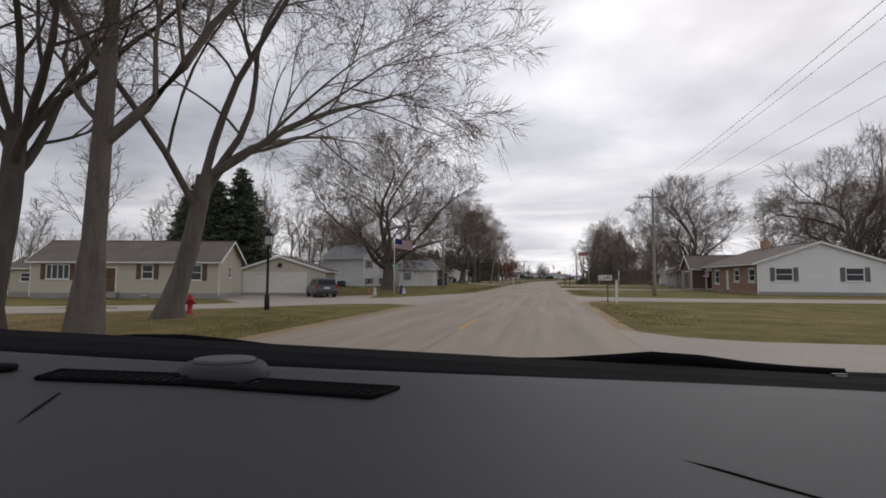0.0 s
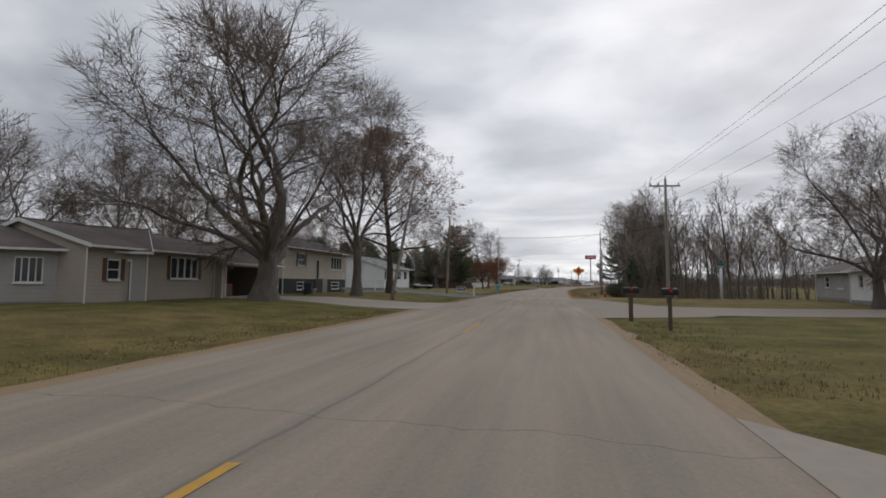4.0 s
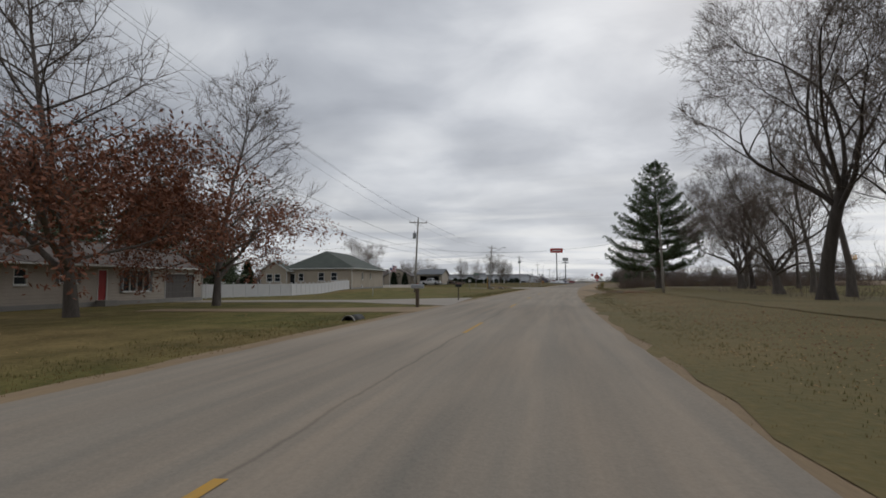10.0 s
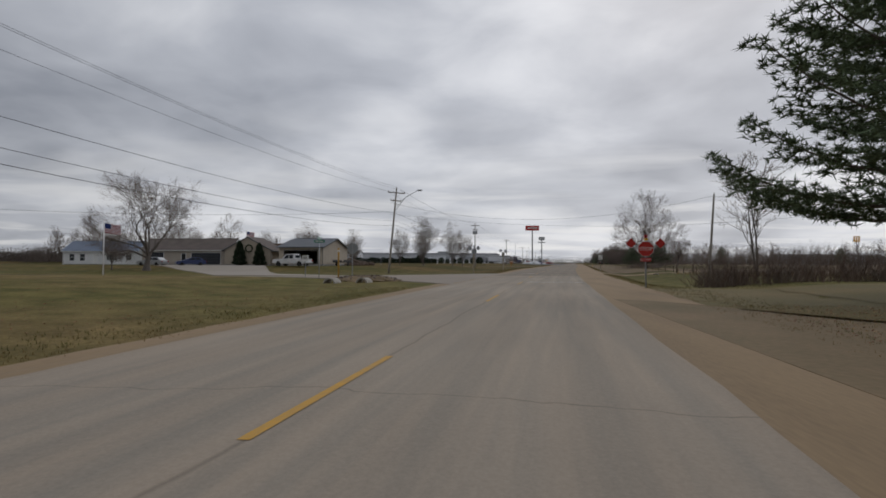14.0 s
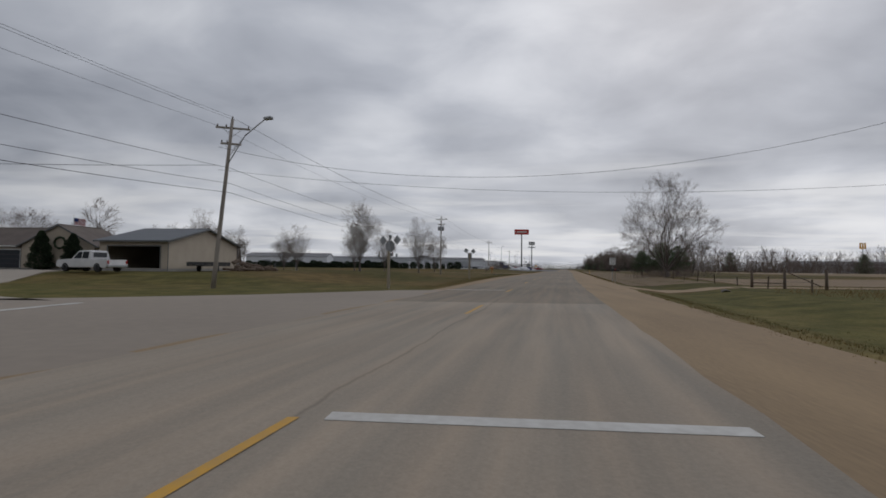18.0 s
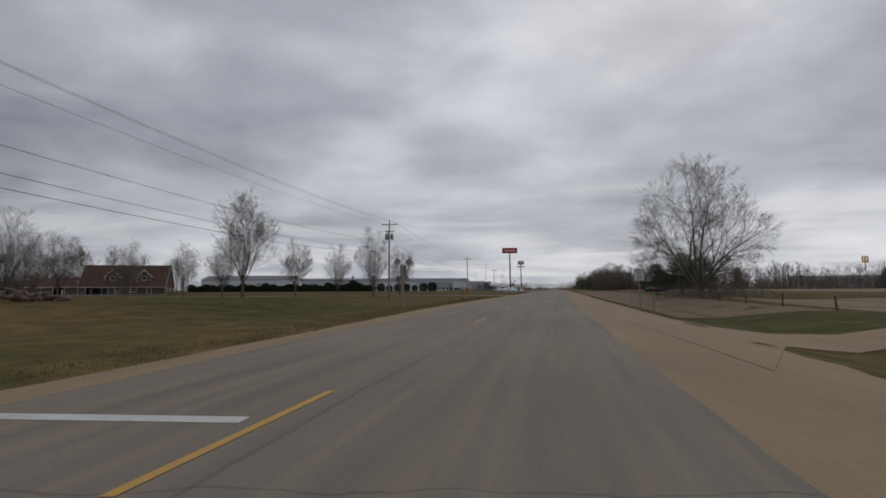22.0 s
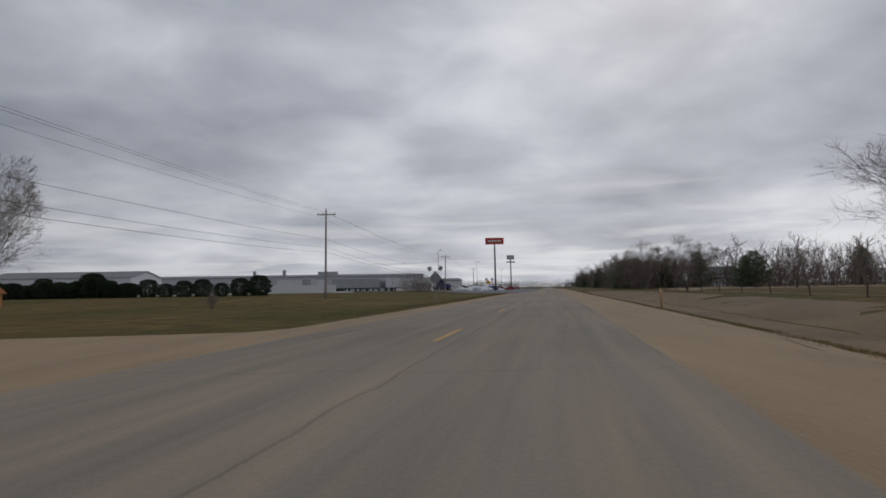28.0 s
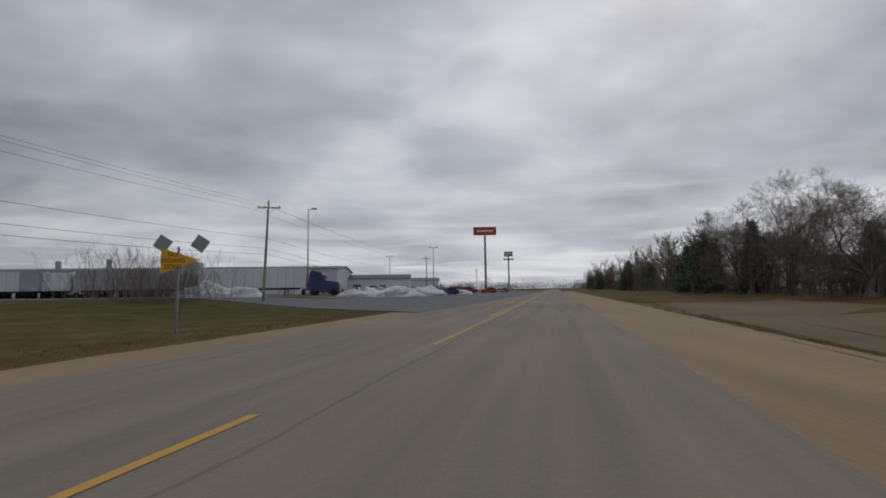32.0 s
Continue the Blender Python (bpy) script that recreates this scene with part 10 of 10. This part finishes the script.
slot = part("defroster_trim", sheet(XS, [lambda x: 1.125 + 0.05 * math.sin(3.2 * x - 0.4), 1.19, 1.24, 1.30], lambda x, d: dash_top(x, d) - 0.004 + 0.012 * smooth(1.18, 1.3, d), 0.15), M_DASHB, ride, "black plastic strip below the windscreen")
cowl = part("wiper_cowl", sheet(XS, [1.304, 1.34, 1.38, 1.42, 1.50], lambda x, d: ridge(x) - 0.02 * (1 - smooth(1.304, 1.36, d)) - 0.05 * smooth(1.4, 1.5, d), 0.12), M_DASHB, ride, "dull black ledge with the wiper arms")
for x0, d0, x1, d1 in ((-0.70, 1.345, -0.10, 1.36), (0.02, 1.34, 0.62, 1.352)):
    V, F = [], []
    pts = [Vector((x0 + (x1 - x0) * k / 8, d0 + (d1 - d0) * k / 8, ridge(x0 + (x1 - x0) * k / 8) + 0.002)) for k in range(9)]
    tube(V, F, pts, [0.006 + 0.004 * math.sin(k / 8 * math.pi) for k in range(9)], 6)
    o = new("wiper_blade", mesh_of("wiper_blade", V, F, M_DASHB))
    o.parent = ride


def vent(corners, slats):
    bm = bmesh.new()
    lo, hi = [], []
    for x, d in corners:
        lo.append(bm.verts.new((x, d, dash_top(x, d) - 0.01)))
        hi.append(bm.verts.new((x, d, dash_top(x, d) + 0.0015)))
    n = len(corners)
    bm.faces.new(hi)
    bm.faces.new(lo[::-1])
    for i in range(n):
        bm.faces.new((lo[i], lo[(i + 1) % n], hi[(i + 1) % n], hi[i]))
    bmesh.ops.recalc_face_normals(bm, faces=bm.faces[:])
    v = part("air_vent", bm, M_BLACK, dash, "black slotted air vent")
    V, F = [], []
    tube(V, F, [Vector((x, d, dash_top(x, d) + 0.002)) for x, d in corners + corners[:1]], [0.0028] * (n + 1), 5)
    o = new("vent_rim", mesh_of("vent_rim", V, F, M_DASHB))
    o.parent = v
    (ax, ay), (bx, by), (cx, cy), (ex, ey) = corners[:4]
    for k in range(slats):
        u = (k + 0.7) / (slats + 0.5)
        p, q = (ax + (bx - ax) * u, ay + (by - ay) * u), (ex + (cx - ex) * u, ey + (cy - ey) * u)
        part("vent_slat", rods(((p[0], p[1] + 0.004, dash_top(*p) + 0.0015), (q[0] + 0.006, q[1] - 0.004, dash_top(*q) + 0.0015), 0.0022), n=5), M_DASHB, v)


vent([(-0.392, 0.846), (-0.262, 0.862), (-0.27, 0.93), (-0.397, 0.91)], 15)
vent([(-0.205, 0.855), (-0.068, 0.842), (-0.046, 0.922), (-0.195, 0.925)], 15)
vent([(-0.262, 0.8635), (-0.205, 0.857), (-0.203, 0.882), (-0.265, 0.886)], 0)
bm = bmesh.new()
lathe(bm, [(0.0, -0.02), (0.054, -0.02), (0.050, 0.003), (0.046, 0.0105), (0.042, 0.0135), (0.0, 0.0145)], 32)
bmesh.ops.scale(bm, vec=(1.0, 1.35, 1.0), verts=bm.verts[:])
bm.transform(Matrix.Translation((-0.243, 0.97, dash_top(-0.243, 0.97))))
dome = part("sensor_housing", bm, M_DASH, dash, "raised oval sensor housing")
bm = bmesh.new()
lathe(bm, [(0.020, 0.0), (0.034, 0.0), (0.033, 0.0035), (0.021, 0.0035)], 28)
bmesh.ops.scale(bm, vec=(1.0, 1.35, 1.0), verts=bm.verts[:])
bm.transform(Matrix.Translation((-0.243, 0.975, dash_top(-0.243, 0.97) + 0.0138)))
part("sensor_ring", bm, M_DASHR, dome, "grey ring on the sensor")
part("sensor_eye", lathe(bmesh.new(), [(0.0, 0.0), (0.018, 0.0), (0.016, 0.002), (0.0, 0.0025)], 20, (-0.243, 0.975, dash_top(-0.243, 0.97) + 0.0145)), M_BLACK, dome, "dark lens in the sensor")
bm = lathe(bmesh.new(), [(0.0, 0.0), (0.035, 0.0), (0.035, 0.004), (0.0, 0.005)], 20, (-0.475, 0.90, dash_top(-0.475, 0.9)))
part("speaker_rim", bm, M_DASHB, dash)
for pts in ([(0.165, 0.64), (0.185, 0.605), (0.21, 0.56), (0.24, 0.51)], [(-0.298, 0.606), (-0.318, 0.69), (-0.338, 0.775)]):
    V, F = [], []
    tube(V, F, [Vector((x, d, dash_top(x, d) - 0.0008)) for x, d in pts], [0.0005, *[0.0022] * (len(pts) - 2), 0.002], 5)
    o = new("seam", mesh_of("seam", V, F, M_DASHB))
    o.parent = dash
tag = part("label_tag", boxes((0.575, 0.598, 1.29, 1.302, 1.353, 1.361), bevel=0.001), M_BLACK, ride)
part("tag_mark", boxes((0.578, 0.595, 1.288, 1.2895, 1.355, 1.359)), M_GREYM, tag)
# body below the dashboard
bm = bmesh.new()
prism(bm, [(-2.5, 0.35), (2.35, 0.35), (2.45, 0.6), (2.35, 0.86), (1.55, 1.0), (1.5, 1.22), (1.0, 1.12), (0.3, 0.98), (-1.6, 0.98), (-2.4, 0.95), (-2.55, 0.7)], "x", -0.9, -0.8)
part("body_side", bm, M_CARG, ride)
bm = bmesh.new()
prism(bm, [(-2.5, 0.35), (2.35, 0.35), (2.45, 0.6), (2.35, 0.86), (1.55, 1.0), (1.5, 1.22), (1.0, 1.12), (0.3, 0.98), (-1.6, 0.98), (-2.4, 0.95), (-2.55, 0.7)], "x", 0.8, 0.9)
part("body_side", bm, M_CARG, ride)
part("bonnet", sheet([-0.8 + 0.16 * k for k in range(11)], [1.52, 1.8, 2.1, 2.35], lambda x, d: 1.16 - 0.16 * (d - 1.5) - 0.06 * x * x, 0.04), M_CARG, ride, "dark grey bonnet")
part("floor_pan", boxes((-0.8, 0.8, -2.4, 2.3, 0.3, 0.36)), M_BLACK, ride)
part("front_bumper", boxes((-0.85, 0.85, 2.3, 2.5, 0.35, 0.86), bevel=0.05), M_CARG, ride)
part("rear_bumper", boxes((-0.85, 0.85, -2.6, -2.4, 0.35, 0.95), bevel=0.05), M_CARG, ride)
part("boot_lid", boxes((-0.8, 0.8, -2.42, -1.55, 0.9, 0.97), bevel=0.03), M_CARG, ride)
part("firewall", boxes((-0.79, 0.79, 1.2, 1.5, 0.36, 1.17)), M_BLACK, ride)
part("glove_panel", boxes((-0.78, 0.78, 0.5, 1.0, 0.8, 1.12), bevel=0.03), M_DASHB, ride)
for s in (-1, 1):
    seat = part("seat", boxes((s * 0.4 - 0.26, s * 0.4 + 0.26, -0.75, -0.2, 0.37, 0.62), (s * 0.4 - 0.26, s * 0.4 + 0.26, -0.95, -0.74, 0.5, 1.2), bevel=0.05), M_DASH, ride)
    for yy in (-1.55, 1.5):
        wheel(ride, s * 0.86, yy, 0.33, 0.22, s)
    part("headlamp", boxes((s * 0.68 - 0.16, s * 0.68 + 0.16, 2.46, 2.52, 0.66, 0.8), bevel=0.02), M_LAMPW, ride)
    part("tail_lamp", boxes((s * 0.68 - 0.14, s * 0.68 + 0.14, -2.63, -2.58, 0.72, 0.86), bevel=0.02), M_LAMPR, ride)
for o in ride.children:
    if o.name.split(".")[0] in ("body_side", "bonnet", "floor_pan", "front_bumper", "rear_bumper", "boot_lid", "firewall", "seat", "wheel", "headlamp", "tail_lamp"):
        o.matrix_basis = Matrix.Diagonal((1, 1.88, 1, 1)) @ o.matrix_basis

# ---- from the plan's paces to metres ----
BUILT = ("house", "garage", "shed", "dormer", "industrial building", "guy wire", "snow pile", "fence")


def lay_mesh(me):
    co = np.empty(len(me.vertices) * 3)
    me.vertices.foreach_get("co", co)
    co = co.reshape(-1, 3)
    co[:, 0], co[:, 1] = site(co[:, 0], co[:, 1])
    co[:, 2] *= UPWARD
    me.vertices.foreach_set("co", co.ravel())
    me.update()


def lay_thing(ob, drawn_to_plan):
    """Moves and turns a thing; what was drawn to the plan's paces takes their lengths along each of its sides."""
    m = ob.matrix_basis
    x, y, z = m.translation
    e, g = m.to_3x3().col[0].normalized(), m.to_3x3().col[1].normalized()
    ex, ey = site_step(x, y, e.x, e.y)
    gx, gy = site_step(x, y, g.x, g.y)
    size = m.to_scale()
    if drawn_to_plan:
        turn, sides = math.atan2(ey, ex), (math.hypot(ex, ey), math.hypot(gx, gy), UPWARD)
    elif ob.get("group") in ("parked vehicles", "parked trailers"):
        turn, sides = math.atan2(-gx, gy), (UPWARD,) * 3
    else:
        kx, ky = site_step(x, y, 1, 0)
        turn, sides = math.atan2(e.y, e.x) + math.atan2(ky, kx), (UPWARD,) * 3
    nx, ny = site(x, y)
    lean = pose(0, 0, 0, 0, 0, -math.degrees(math.atan2(e.y, e.x))) @ m.to_quaternion().to_matrix().to_4x4()
    ob.matrix_basis = pose(float(nx), float(ny), z * UPWARD, 0, 0, math.degrees(turn)) @ lean @ Matrix.Diagonal((*(k * v for k, v in zip(size, sides)), 1))


for ob in [o for o in scene.objects if o.parent is None and o.type in ("MESH", "EMPTY") and o is not ride]:
    if ob.matrix_basis != Matrix():
        lay_thing(ob, ob.get("category") in BUILT)
    elif ob.type == "MESH":
        lay_mesh(ob.data)
    else:
        for o in ob.children:
            if o.matrix_basis != Matrix():
                lay_thing(o, True)
            else:
                for p in (o, *o.children_recursive):
                    lay_mesh(p.data)
